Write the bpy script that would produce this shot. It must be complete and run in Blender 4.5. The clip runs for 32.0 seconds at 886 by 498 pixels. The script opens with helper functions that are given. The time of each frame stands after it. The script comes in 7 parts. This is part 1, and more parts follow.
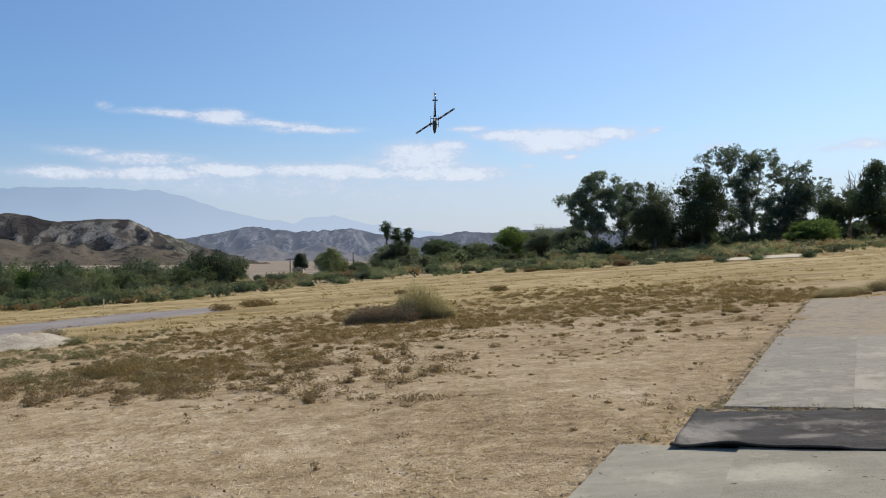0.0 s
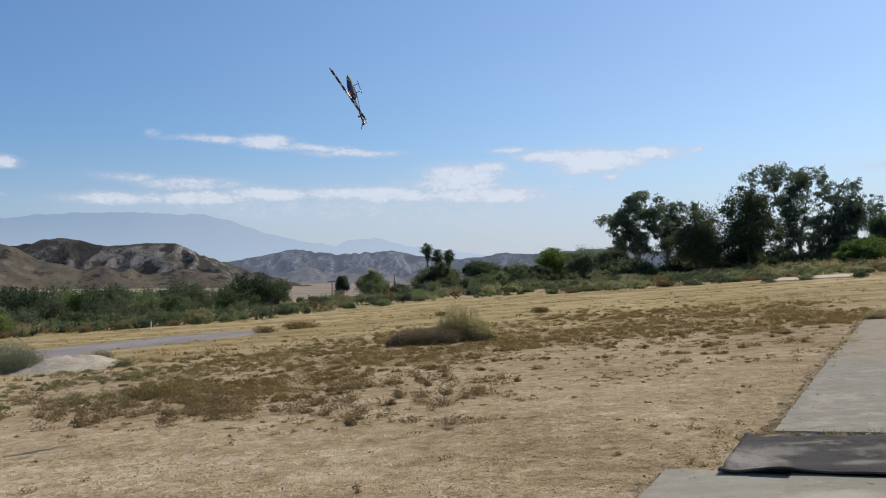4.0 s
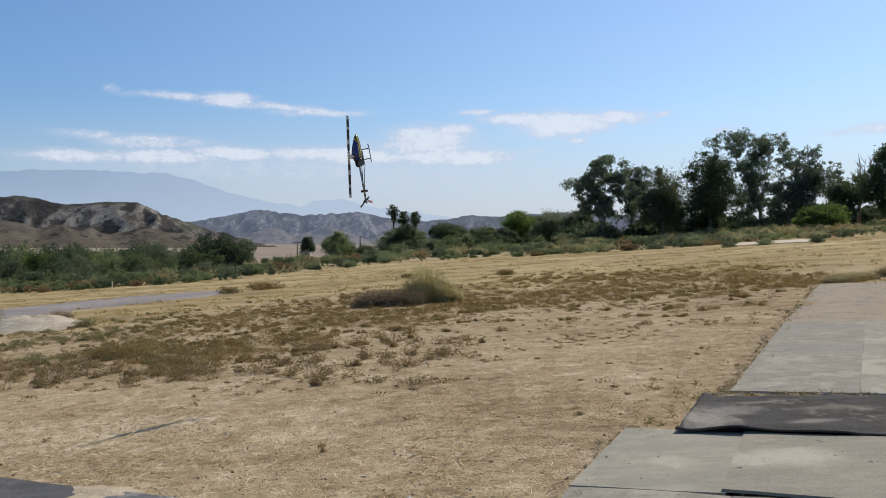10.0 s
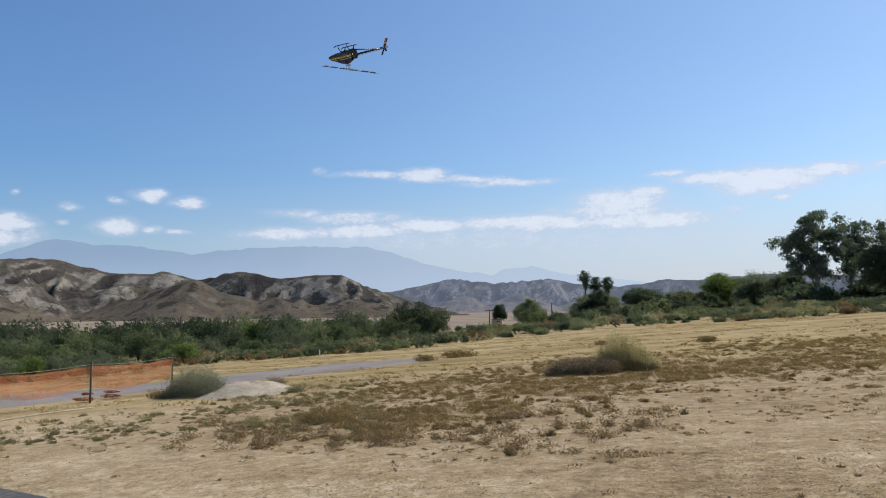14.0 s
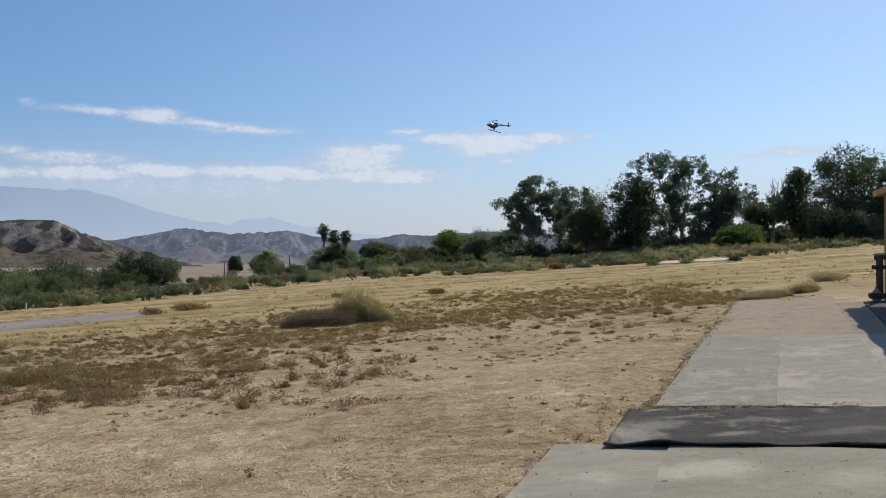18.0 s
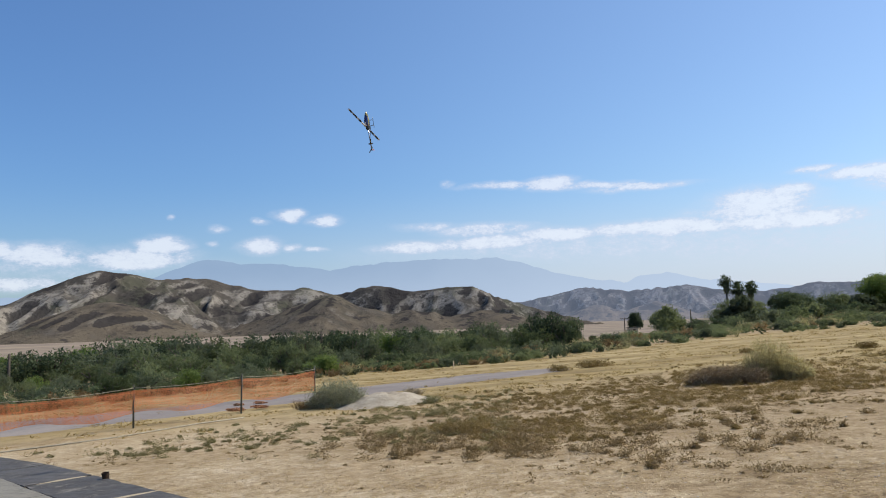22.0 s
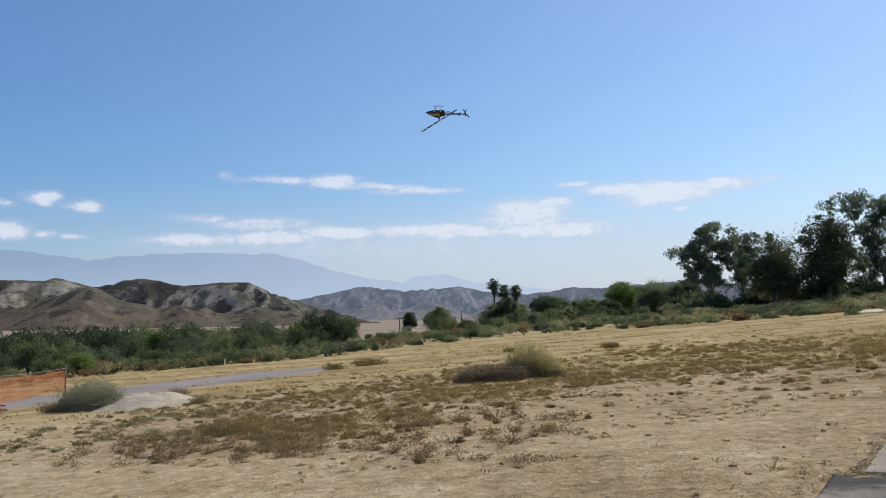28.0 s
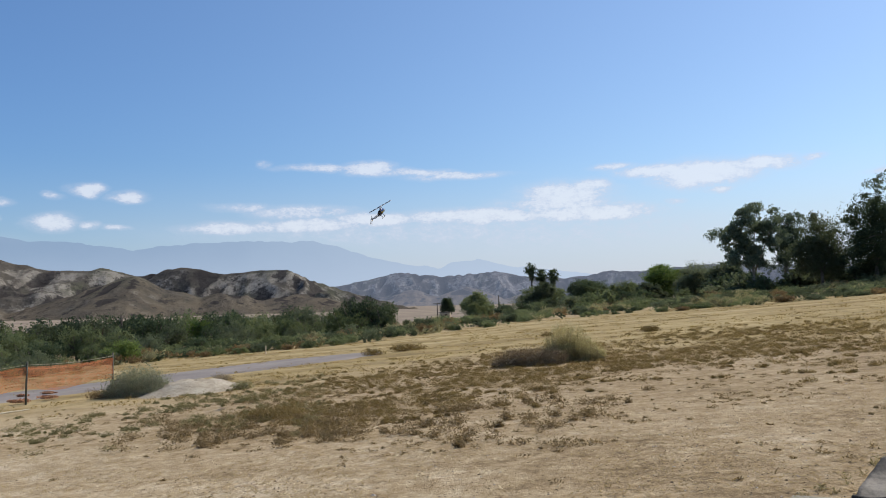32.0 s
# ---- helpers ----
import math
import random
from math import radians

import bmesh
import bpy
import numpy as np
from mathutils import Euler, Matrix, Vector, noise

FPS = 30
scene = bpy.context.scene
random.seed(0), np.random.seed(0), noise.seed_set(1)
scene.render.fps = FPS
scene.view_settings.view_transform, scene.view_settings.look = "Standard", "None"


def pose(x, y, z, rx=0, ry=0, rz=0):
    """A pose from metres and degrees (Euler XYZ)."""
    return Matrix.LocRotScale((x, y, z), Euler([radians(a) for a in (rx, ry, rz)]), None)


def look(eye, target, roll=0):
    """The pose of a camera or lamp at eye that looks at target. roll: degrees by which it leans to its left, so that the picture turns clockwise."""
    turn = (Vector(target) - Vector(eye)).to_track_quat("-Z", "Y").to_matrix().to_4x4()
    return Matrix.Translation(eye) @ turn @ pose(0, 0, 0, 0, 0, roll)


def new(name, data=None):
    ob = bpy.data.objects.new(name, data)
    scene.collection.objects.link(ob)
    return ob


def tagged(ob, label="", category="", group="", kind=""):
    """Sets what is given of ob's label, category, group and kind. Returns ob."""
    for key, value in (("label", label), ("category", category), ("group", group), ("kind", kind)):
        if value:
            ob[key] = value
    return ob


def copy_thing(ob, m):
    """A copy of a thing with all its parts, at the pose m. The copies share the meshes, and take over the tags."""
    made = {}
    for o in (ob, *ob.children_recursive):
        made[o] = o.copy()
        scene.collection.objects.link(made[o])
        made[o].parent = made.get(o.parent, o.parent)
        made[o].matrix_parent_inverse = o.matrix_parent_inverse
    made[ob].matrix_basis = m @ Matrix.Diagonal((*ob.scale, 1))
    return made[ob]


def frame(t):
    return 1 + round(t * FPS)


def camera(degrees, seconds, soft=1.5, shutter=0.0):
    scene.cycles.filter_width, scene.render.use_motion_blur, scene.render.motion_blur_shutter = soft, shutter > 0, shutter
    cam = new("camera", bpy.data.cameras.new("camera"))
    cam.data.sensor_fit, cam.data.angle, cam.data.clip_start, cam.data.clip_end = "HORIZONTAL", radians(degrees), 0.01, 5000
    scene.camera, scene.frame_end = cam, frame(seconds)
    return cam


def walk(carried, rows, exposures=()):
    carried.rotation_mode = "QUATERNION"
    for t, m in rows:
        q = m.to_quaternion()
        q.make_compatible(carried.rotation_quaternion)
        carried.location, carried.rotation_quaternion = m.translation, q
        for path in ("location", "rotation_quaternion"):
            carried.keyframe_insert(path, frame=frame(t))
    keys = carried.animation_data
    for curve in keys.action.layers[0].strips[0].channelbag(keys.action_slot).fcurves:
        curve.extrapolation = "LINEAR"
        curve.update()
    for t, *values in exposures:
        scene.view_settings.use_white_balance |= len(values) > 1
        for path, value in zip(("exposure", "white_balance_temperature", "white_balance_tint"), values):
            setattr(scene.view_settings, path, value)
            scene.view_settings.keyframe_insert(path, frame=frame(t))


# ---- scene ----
cam = camera(60.39, 32.0, soft=1.0)
PATH = [
    (0, pose(0, 0, 1.6, 90.73, -0.00, -0.00)),
    (0.5, pose(0, 0, 1.6, 90.45, 0.11, 0.66)),
    (1, pose(0, 0, 1.6, 90.66, 0.03, 1.04)),
    (1.5, pose(0, 0, 1.6, 90.12, -0.02, 1.36)),
    (2, pose(0, 0, 1.6, 89.88, -0.07, 1.67)),
    (2.5, pose(0, 0, 1.6, 90.38, 0.21, 1.59)),
    (3, pose(0, 0, 1.6, 91.11, 0.36, 1.84)),
    (3.5, pose(0, 0, 1.6, 91.10, 0.30, 1.79)),
    (4, pose(0, 0, 1.6, 92.37, 0.28, 3.07)),
    (4.5, pose(0, 0, 1.6, 91.97, 0.50, 4.69)),
    (6.5, pose(0, 0, 1.6, 90.48, 0.24, 6.30)),
    (7, pose(0, 0, 1.6, 90.97, 0.25, 6.12)),
    (7.5, pose(0, 0, 1.6, 90.96, 0.31, 5.24)),
    (8, pose(0, 0, 1.6, 90.96, -0.06, 1.60)),
    (8.5, pose(0, 0, 1.6, 91.75, -0.49, -1.84)),
    (9, pose(0, 0, 1.6, 91.74, -0.71, -2.96)),
    (9.5, pose(0, 0, 1.6, 90.54, -0.46, -1.90)),
    (10, pose(0, 0, 1.6, 89.51, -0.19, 0.52)),
    (10.5, pose(0, 0, 1.6, 87.99, -0.18, 5.18)),
    (11, pose(0, 0, 1.6, 86.92, 0.09, 8.07)),
    (11.3, pose(0, 0, 1.6, 87.11, -0.06, 9.62)),
    (11.5, pose(0, 0, 1.6, 87.06, 0.22, 10.93)),
    (12, pose(0, 0, 1.6, 88.74, 0.48, 13.12)),
    (12.5, pose(0, 0, 1.6, 89.86, 0.58, 13.29)),
    (13, pose(0, 0, 1.6, 90.04, 0.92, 13.79)),
    (13.5, pose(0, 0, 1.6, 91.02, 1.30, 15.32)),
    (14, pose(0, 0, 1.6, 94.62, 0.69, 14.83)),
    (14.5, pose(0, 0, 1.6, 96.68, 0.23, 13.06)),
    (14.7, pose(0, 0, 1.6, 96.24, 0.59, 10.57)),
    (14.8, pose(0, 0, 1.6, 95.46, -0.33, 8.72)),
    (15, pose(0, 0, 1.6, 93.55, -0.22, 4.85)),
    (15.1, pose(0, 0, 1.6, 91.89, -0.80, 2.81)),
    (15.5, pose(0, 0, 1.6, 90.00, -0.34, -2.49)),
    (17.5, pose(0, 0, 1.6, 90.98, 0.27, -4.97)),
    (18, pose(0, 0, 1.6, 90.95, -0.10, -4.67)),
    (18.5, pose(0, 0, 1.6, 90.73, -0.12, -3.77)),
    (19, pose(0, 0, 1.6, 90.59, 0.20, -2.46)),
    (19.5, pose(0, 0, 1.6, 89.62, 0.17, 0.65)),
    (19.8, pose(0, 0, 1.6, 89.14, 0.24, 3.44)),
    (19.9, pose(0, 0, 1.6, 89.07, 0.21, 5.01)),
    (20, pose(0, 0, 1.6, 89.12, 0.65, 6.99)),
    (20.1, pose(0, 0, 1.6, 89.50, 0.72, 9.55)),
    (20.2, pose(0, 0, 1.6, 90.13, 1.06, 12.59)),
    (20.4, pose(0, 0, 1.6, 91.77, 1.09, 17.75)),
    (20.5, pose(0, 0, 1.6, 92.42, 1.22, 19.53)),
    (20.6, pose(0, 0, 1.6, 92.90, 0.81, 21.01)),
    (21, pose(0, 0, 1.6, 95.24, 1.16, 25.63)),
    (21.5, pose(0, 0, 1.6, 96.40, 1.80, 26.83)),
    (22, pose(0, 0, 1.6, 95.61, 1.75, 24.70)),
    (22.5, pose(0, 0, 1.6, 93.67, 1.67, 22.96)),
    (23, pose(0, 0, 1.6, 91.02, 1.19, 18.51)),
    (23.1, pose(0, 0, 1.6, 90.75, 0.98, 16.88)),
    (23.5, pose(0, 0, 1.6, 90.29, 0.84, 12.68)),
    (23.6, pose(0, 0, 1.6, 90.46, 0.69, 11.79)),
    (23.8, pose(0, 0, 1.6, 90.39, 0.64, 9.84)),
    (24, pose(0, 0, 1.6, 90.54, 0.82, 8.11)),
    (24.5, pose(0, 0, 1.6, 91.78, 0.13, 5.82)),
    (25, pose(0, 0, 1.6, 91.98, 0.41, 6.02)),
    (25.5, pose(0, 0, 1.6, 92.14, 0.61, 7.30)),
    (27.5, pose(0, 0, 1.6, 94.19, 0.99, 7.99)),
    (28, pose(0, 0, 1.6, 95.11, 0.85, 8.10)),
    (28.5, pose(0, 0, 1.6, 94.85, 0.89, 7.82)),
    (29, pose(0, 0, 1.6, 93.90, 0.37, 7.75)),
    (29.5, pose(0, 0, 1.6, 92.66, -0.29, 5.59)),
    (30, pose(0, 0, 1.6, 92.49, 0.21, 5.50)),
    (30.5, pose(0, 0, 1.6, 93.60, 0.72, 7.04)),
    (31, pose(0, 0, 1.6, 94.36, 1.47, 8.22)),
    (31.5, pose(0, 0, 1.6, 94.86, 1.59, 10.68)),
    (32, pose(0, 0, 1.6, 94.06, 1.46, 10.91)),
]
# the lens opens and closes a little with what it sees
walk(cam, PATH, [(0, 0.0), (1, -0.08), (2, -0.04), (3, -0.08), (4, -0.12), (7, -0.03), (8, 0.0), (9, -0.1), (10, -0.04), (11, 0.05), (12, 0.08), (13, 0.1), (14, 0.0), (15, -0.06), (18, -0.15), (19, -0.1), (20, -0.02), (22, 0.1), (23, 0.12), (24, 0.0), (25, -0.02), (32, 0.0)])

# ---- light: a low sun ahead and to the right, clear sky with a bank of clouds ----
SUN_AZ, SUN_EL = 46.0, 48.0
EXPOSURE = 0.0
scene.view_settings.exposure = EXPOSURE


def sky_dir(az, el):
    a, e = radians(az), radians(el)
    return Vector((math.sin(a) * math.cos(e), math.cos(a) * math.cos(e), math.sin(e)))


sun = new("sun", bpy.data.lights.new("sun", "SUN"))
sun.data.energy, sun.data.angle, sun.data.color = 4.2, radians(0.6), (1.0, 0.93, 0.82)
sun.matrix_world = look((0, 0, 50), Vector((0, 0, 50)) - sky_dir(SUN_AZ, SUN_EL))


class Graph:
    """Short hand for shader nodes."""

    def __init__(self, tree):
        self.tree, self.nodes, self.links = tree, tree.nodes, tree.links
        tree.nodes.clear()

    def add(self, kind, *plugs, **settings):
        n = self.nodes.new(kind)
        for key, value in settings.items():
            if key in ("operation", "blend_type", "data_type", "noise_dimensions", "sky_type", "feature", "interpolation_type"):
                if key == "operation":
                    n.operation = value
                elif key == "blend_type":
                    n.blend_type = value
                elif key == "data_type":
                    n.data_type = value
                elif key == "sky_type":
                    n.sky_type = value
                elif key == "feature":
                    n.feature = value
                elif key == "interpolation_type":
                    n.interpolation_type = value
            else:
                self.plug(n.inputs[key.replace("_", " ")], value)
        for i, value in enumerate(plugs):
            if value is not None:
                self.plug(n.inputs[i], value)
        return n

    def plug(self, socket, value):
        if isinstance(value, bpy.types.Node):
            self.links.new(value.outputs[0], socket)
        elif isinstance(value, bpy.types.NodeSocket):
            self.links.new(value, socket)
        else:
            socket.default_value = value

    def math(self, op, *v):
        return self.add("ShaderNodeMath", *v, operation=op)

    def noise(self, where, size, detail=4.0, rough=0.55):
        return self.add("ShaderNodeTexNoise", Vector=where, Scale=size, Detail=detail, Roughness=rough).outputs["Fac"]

    def ramp(self, fac, stops):
        n = self.nodes.new("ShaderNodeValToRGB")
        self.plug(n.inputs[0], fac)
        while len(n.color_ramp.elements) < len(stops):
            n.color_ramp.elements.new(0.5)
        for e, (at, c) in zip(n.color_ramp.elements, stops):
            e.position, e.color = at, (*c, 1)
        return n.outputs[0]

    def span(self, v, a, b, c=0.0, d=1.0):
        n = self.add("ShaderNodeMapRange", interpolation_type="SMOOTHSTEP")
        for i, x in enumerate((v, a, b, c, d)):
            self.plug(n.inputs[i], x)
        return n.outputs[0]

    def mix(self, fac, a, b, how="MIX"):
        n = self.nodes.new("ShaderNodeMix")
        n.data_type, n.blend_type = "RGBA", how
        for i, x in ((0, fac), (6, a), (7, b)):
            self.plug(n.inputs[i], (*x, 1) if isinstance(x, tuple) and len(x) == 3 else x)
        return n.outputs[2]


world = bpy.data.worlds.new("sky")
scene.world = world
world.use_nodes = True
G = Graph(world.node_tree)
sky = G.add("ShaderNodeTexSky", sky_type="NISHITA")
sky.sun_disc, sky.sun_elevation, sky.sun_rotation = False, radians(SUN_EL), radians(SUN_AZ)
sky.air_density, sky.dust_density, sky.ozone_density, sky.altitude = 1.25, 1.0, 3.5, 300
way = G.add("ShaderNodeTexCoord").outputs["Generated"]
split = G.add("ShaderNodeSeparateXYZ", way)
az = G.math("MULTIPLY", G.math("ARCTAN2", split.outputs[0], split.outputs[1]), 57.2958)
el = G.math("MULTIPLY", G.math("ARCSINE", split.outputs[2]), 57.2958)
flat = G.add("ShaderNodeCombineXYZ", az, G.math("MULTIPLY", el, 2.2), 0.0)
warp = G.add("ShaderNodeTexNoise", Vector=flat, Scale=0.35, Detail=4.0)
warp = G.add("ShaderNodeVectorMath", G.add("ShaderNodeVectorMath", warp.outputs["Color"], (0.5, 0.5, 0.5), operation="SUBTRACT"), (2.2, 0.8, 0), operation="MULTIPLY")
spot = G.add("ShaderNodeVectorMath", G.add("ShaderNodeCombineXYZ", az, el, 0.0), warp, operation="ADD")
HIGH_CLOUDS = (
    (-19.1, 10.19, 3.9, 0.26, 0.75), (-16.1, 10.16, 1.9, 0.5, 1.0), (-9.8, 9.5, 3.6, 0.3, 0.85), (-13, 9.85, 3, 0.3, 0.8), (-24.0, 10.46, 0.6, 0.25, 0.6),
    (2.1, 9.6, 1.6, 0.3, 0.8), (5.2, 9.15, 3.0, 0.5, 1.0), (8.3, 8.75, 3.6, 0.95, 1.15), (12.1, 9.05, 3.0, 0.55, 1.0), (15.5, 9.22, 1.0, 0.28, 0.85), (9.3, 7.54, 1.0, 0.25, 0.8), (6.5, 6.96, 0.7, 0.22, 0.7),
    (-1.5, 7.8, 3.4, 0.95, 1.0), (0.3, 8.35, 1.6, 0.5, 1.0), (-2.2, 7.1, 4.6, 0.6, 0.85), (-8.2, 6.45, 6.6, 0.6, 1.0), (0.1, 6.35, 5.4, 0.65, 1.0), (-20.8, 6.0, 4.6, 0.55, 0.95), (-26.6, 5.75, 3.4, 0.5, 0.9), (-15.8, 6.35, 3.6, 0.55, 1.0),
    (-25.5, 7.35, 2.4, 0.35, 0.7), (-21.2, 6.95, 3.6, 0.5, 0.8), (-11, 5.4, 18, 1.1, 0.55), (-2, 5.0, 15, 1.5, 0.5),
)
LOW_CLOUDS = (
    (-35.9, 8.3, 0.95, 0.5, 1.1), (-33.3, 7.85, 1.15, 0.38, 1.05), (-38.1, 5.98, 1.5, 0.6, 1.0), (-35.7, 5.88, 0.85, 0.28, 0.85), (-33.9, 5.77, 0.75, 0.22, 0.75), (-38.0, 7.82, 0.65, 0.28, 0.65), (-41.4, 7.28, 0.75, 0.28, 0.65), (-41.4, 6.22, 0.45, 0.26, 0.65), (-44.2, 8.1, 0.4, 0.2, 0.6),
    (-44.8, 6.1, 1.7, 0.65, 1.15), (-46.5, 5.2, 3.6, 0.85, 1.0), (-52.5, 5.35, 2.8, 0.8, 1.0), (-56.0, 5.6, 2.6, 0.65, 1.0), (-54.2, 3.4, 3.6, 0.55, 0.85), (-53.0, 4.5, 6.5, 1.4, 0.5), (-43.5, 4.4, 4.0, 0.8, 0.4), (29.3, 7.5, 3.6, 0.4, 0.7), (20, 7.9, 1.6, 0.25, 0.6),
)
total = None
for a, e, ha, he, strength in HIGH_CLOUDS + LOW_CLOUDS:
    d = G.add("ShaderNodeVectorMath", G.add("ShaderNodeVectorMath", spot, (a, e, 0), operation="SUBTRACT"), (1 / ha, 1 / he, 0), operation="MULTIPLY")
    one = G.span(G.add("ShaderNodeVectorMath", d, operation="LENGTH").outputs["Value"], 1.75, 0.2, 0.0, strength)
    total = one if total is None else G.math("MAXIMUM", total, one)
round_az = G.add("ShaderNodeCombineXYZ", az, G.math("MULTIPLY", el, 1.7), 0.0)
billow = G.math("ADD", G.math("MULTIPLY", G.noise(round_az, 0.8, 3.0, 0.5), 0.45), G.math("ADD", G.math("MULTIPLY", G.noise(round_az, 2.6, 4.0, 0.6), 0.35), G.math("MULTIPLY", G.noise(flat, 6.0, 5.0, 0.65), 0.2)))
body = G.math("ADD", total, G.math("MULTIPLY", G.math("MULTIPLY", G.math("SUBTRACT", billow, 0.5), 2.2), G.math("MINIMUM", G.math("MULTIPLY", total, 1.3), 1.0)))
cover = G.math("ADD", G.span(body, 0.4, 0.82, 0.0, 0.5), G.span(body, -0.12, 0.9, 0.0, 0.5))
cover = G.math("MULTIPLY", cover, G.math("MINIMUM", G.math("MULTIPLY", total, 3.0), 0.76))
toward = G.math("COSINE", G.math("MULTIPLY", G.math("SUBTRACT", az, SUN_AZ), 0.0174533))
haze = G.math("MULTIPLY", G.span(el, 11.0, 0.5, 0.0, 0.72), G.span(toward, -0.25, 0.6, 0.22, 1.0))
near_sun = G.add("ShaderNodeVectorMath", way, tuple(sky_dir(SUN_AZ, SUN_EL)), operation="DOT_PRODUCT").outputs["Value"]
depth = G.span(near_sun, 0.0, 0.75, 0.865, 1.06)
blue = G.mix(1.0, sky.outputs[0], (0.82, 0.966, 1.155), "MULTIPLY")
blue = G.mix(1.0, blue, G.add("ShaderNodeCombineXYZ", G.math("POWER", depth, 2.0), depth, G.math("POWER", depth, 0.15)), "MULTIPLY")
air = G.mix(haze, blue, (5.38, 5.8, 7.15))
lit = G.mix(cover, air, G.mix(G.span(body, 0.55, 1.05), (5.8, 6.25, 7.5), (7.3, 7.7, 8.5)))
G.add("ShaderNodeOutputWorld", G.add("ShaderNodeBackground", lit, 0.11))

# ---- materials ----


def material(name, colours, size=3.0, rough=0.85, metal=0.0, bump=0.3, grain=40.0, fleck=0.15, island=0.0, translucent=0.0, ob_random=0.0, spec=0.3, stops=None, depth=0.02):
    """A surface with two scales of colour variation and relief. colours: two or three tones of the same surface."""
    m = bpy.data.materials.new(name)
    m.use_nodes = True
    g = Graph(m.node_tree)
    where = g.add("ShaderNodeTexCoord").outputs["Object"]
    big, small = g.noise(where, size, 5.0), g.noise(where, grain, 3.0, 0.7)
    mixed = g.math("ADD", g.math("MULTIPLY", big, 1 - fleck), g.math("MULTIPLY", small, fleck))
    if island:
        rnd = g.add("ShaderNodeNewGeometry").outputs["Random Per Island"]
        mixed = g.math("ADD", g.math("MULTIPLY", mixed, 1 - island), g.math("MULTIPLY", rnd, island))
    if ob_random:
        rnd = g.add("ShaderNodeObjectInfo").outputs["Random"]
        mixed = g.math("ADD", g.math("MULTIPLY", mixed, 1 - ob_random), g.math("MULTIPLY", rnd, ob_random))
    n = len(colours)
    stops = stops or [0.3 + 0.4 * i / max(1, n - 1) for i in range(n)]
    col = g.ramp(mixed, list(zip(stops, colours)))
    s = g.add("ShaderNodeBsdfPrincipled", Base_Color=col, Metallic=metal, Roughness=rough)
    s.inputs["Specular IOR Level"].default_value = spec
    if bump:
        b = g.add("ShaderNodeBump", Height=small, Strength=bump, Distance=depth)
        g.links.new(b.outputs[0], s.inputs["Normal"])
    out = s
    if translucent:
        t = g.add("ShaderNodeBsdfTranslucent", g.mix(1.0, col, (1.08, 1.06, 0.8), "MULTIPLY"))
        out = g.add("ShaderNodeMixShader", translucent, s, t)
    g.add("ShaderNodeOutputMaterial", out)
    return m


def leafy(name, a, b, c, translucent=0.58, each=0.3):
    """Leaves whose tone varies from leaf to leaf and from plant to plant (each)."""
    return material(name, (a, b, c), size=0.6, rough=0.75, bump=0.0, grain=5.0, fleck=0.3, island=0.75 - 0.8 * each, translucent=translucent, ob_random=each, spec=0.08)


GUM_LEAF = leafy("gum_leaf", (0.083, 0.11, 0.083), (0.14, 0.178, 0.13), (0.225, 0.27, 0.195), 0.5)
OAK_LEAF = leafy("dark_leaf", (0.045, 0.063, 0.038), (0.076, 0.102, 0.057), (0.12, 0.15, 0.08), 0.42)
PEPPER_LEAF = leafy("grey_green_leaf", (0.072, 0.09, 0.058), (0.114, 0.136, 0.087), (0.17, 0.196, 0.128), each=0.5)
LIME_LEAF = leafy("light_green_leaf", (0.09, 0.138, 0.042), (0.15, 0.21, 0.066), (0.225, 0.28, 0.1))
WILLOW_LEAF = leafy("willow_leaf", (0.083, 0.105, 0.052), (0.13, 0.158, 0.083), (0.2, 0.232, 0.126), each=0.5)
SAGE_LEAF = leafy("sage_leaf", (0.2, 0.185, 0.1), (0.3, 0.275, 0.155), (0.42, 0.385, 0.235), 0.5)
GREY_SAGE = leafy("grey_sage_leaf", (0.2, 0.2, 0.135), (0.295, 0.298, 0.205), (0.41, 0.41, 0.295), 0.5)
BUSH_LEAF = leafy("desert_bush_leaf", (0.4, 0.35, 0.19), (0.54, 0.475, 0.28), (0.68, 0.6, 0.39), 0.6)
HEAP = leafy("dead_heap_twig", (0.15, 0.105, 0.062), (0.25, 0.182, 0.115), (0.42, 0.325, 0.22), 0.35)
RUST_LEAF = leafy("dry_brown_leaf", (0.16, 0.105, 0.052), (0.24, 0.165, 0.085), (0.33, 0.24, 0.132), 0.4)
TWIG = leafy("dry_twig", (0.21, 0.165, 0.115), (0.34, 0.275, 0.195), (0.5, 0.42, 0.31), 0.3)
WEED = leafy("brown_weed", (0.165, 0.114, 0.047), (0.265, 0.191, 0.083), (0.405, 0.305, 0.15), 0.42)
OLIVE_WEED = leafy("olive_weed", (0.132, 0.114, 0.05), (0.212, 0.186, 0.09), (0.33, 0.292, 0.16), 0.42)
DEAD_WEED = leafy("dead_weed", (0.125, 0.084, 0.042), (0.205, 0.145, 0.075), (0.32, 0.235, 0.13), 0.38)
DRY_WEED = leafy("dry_weed", (0.2, 0.14, 0.076), (0.3, 0.217, 0.12), (0.44, 0.335, 0.2), 0.38)
STRAW = leafy("straw", (0.5, 0.39, 0.22), (0.66, 0.54, 0.33), (0.8, 0.69, 0.47), 0.2)
STRAW_TUFT = leafy("straw_tuft", (0.24, 0.195, 0.1), (0.36, 0.3, 0.165), (0.5, 0.43, 0.26), 0.45)
GOLD_GRASS = leafy("gold_grass", (0.25, 0.175, 0.065), (0.37, 0.27, 0.11), (0.5, 0.375, 0.17), 0.35)
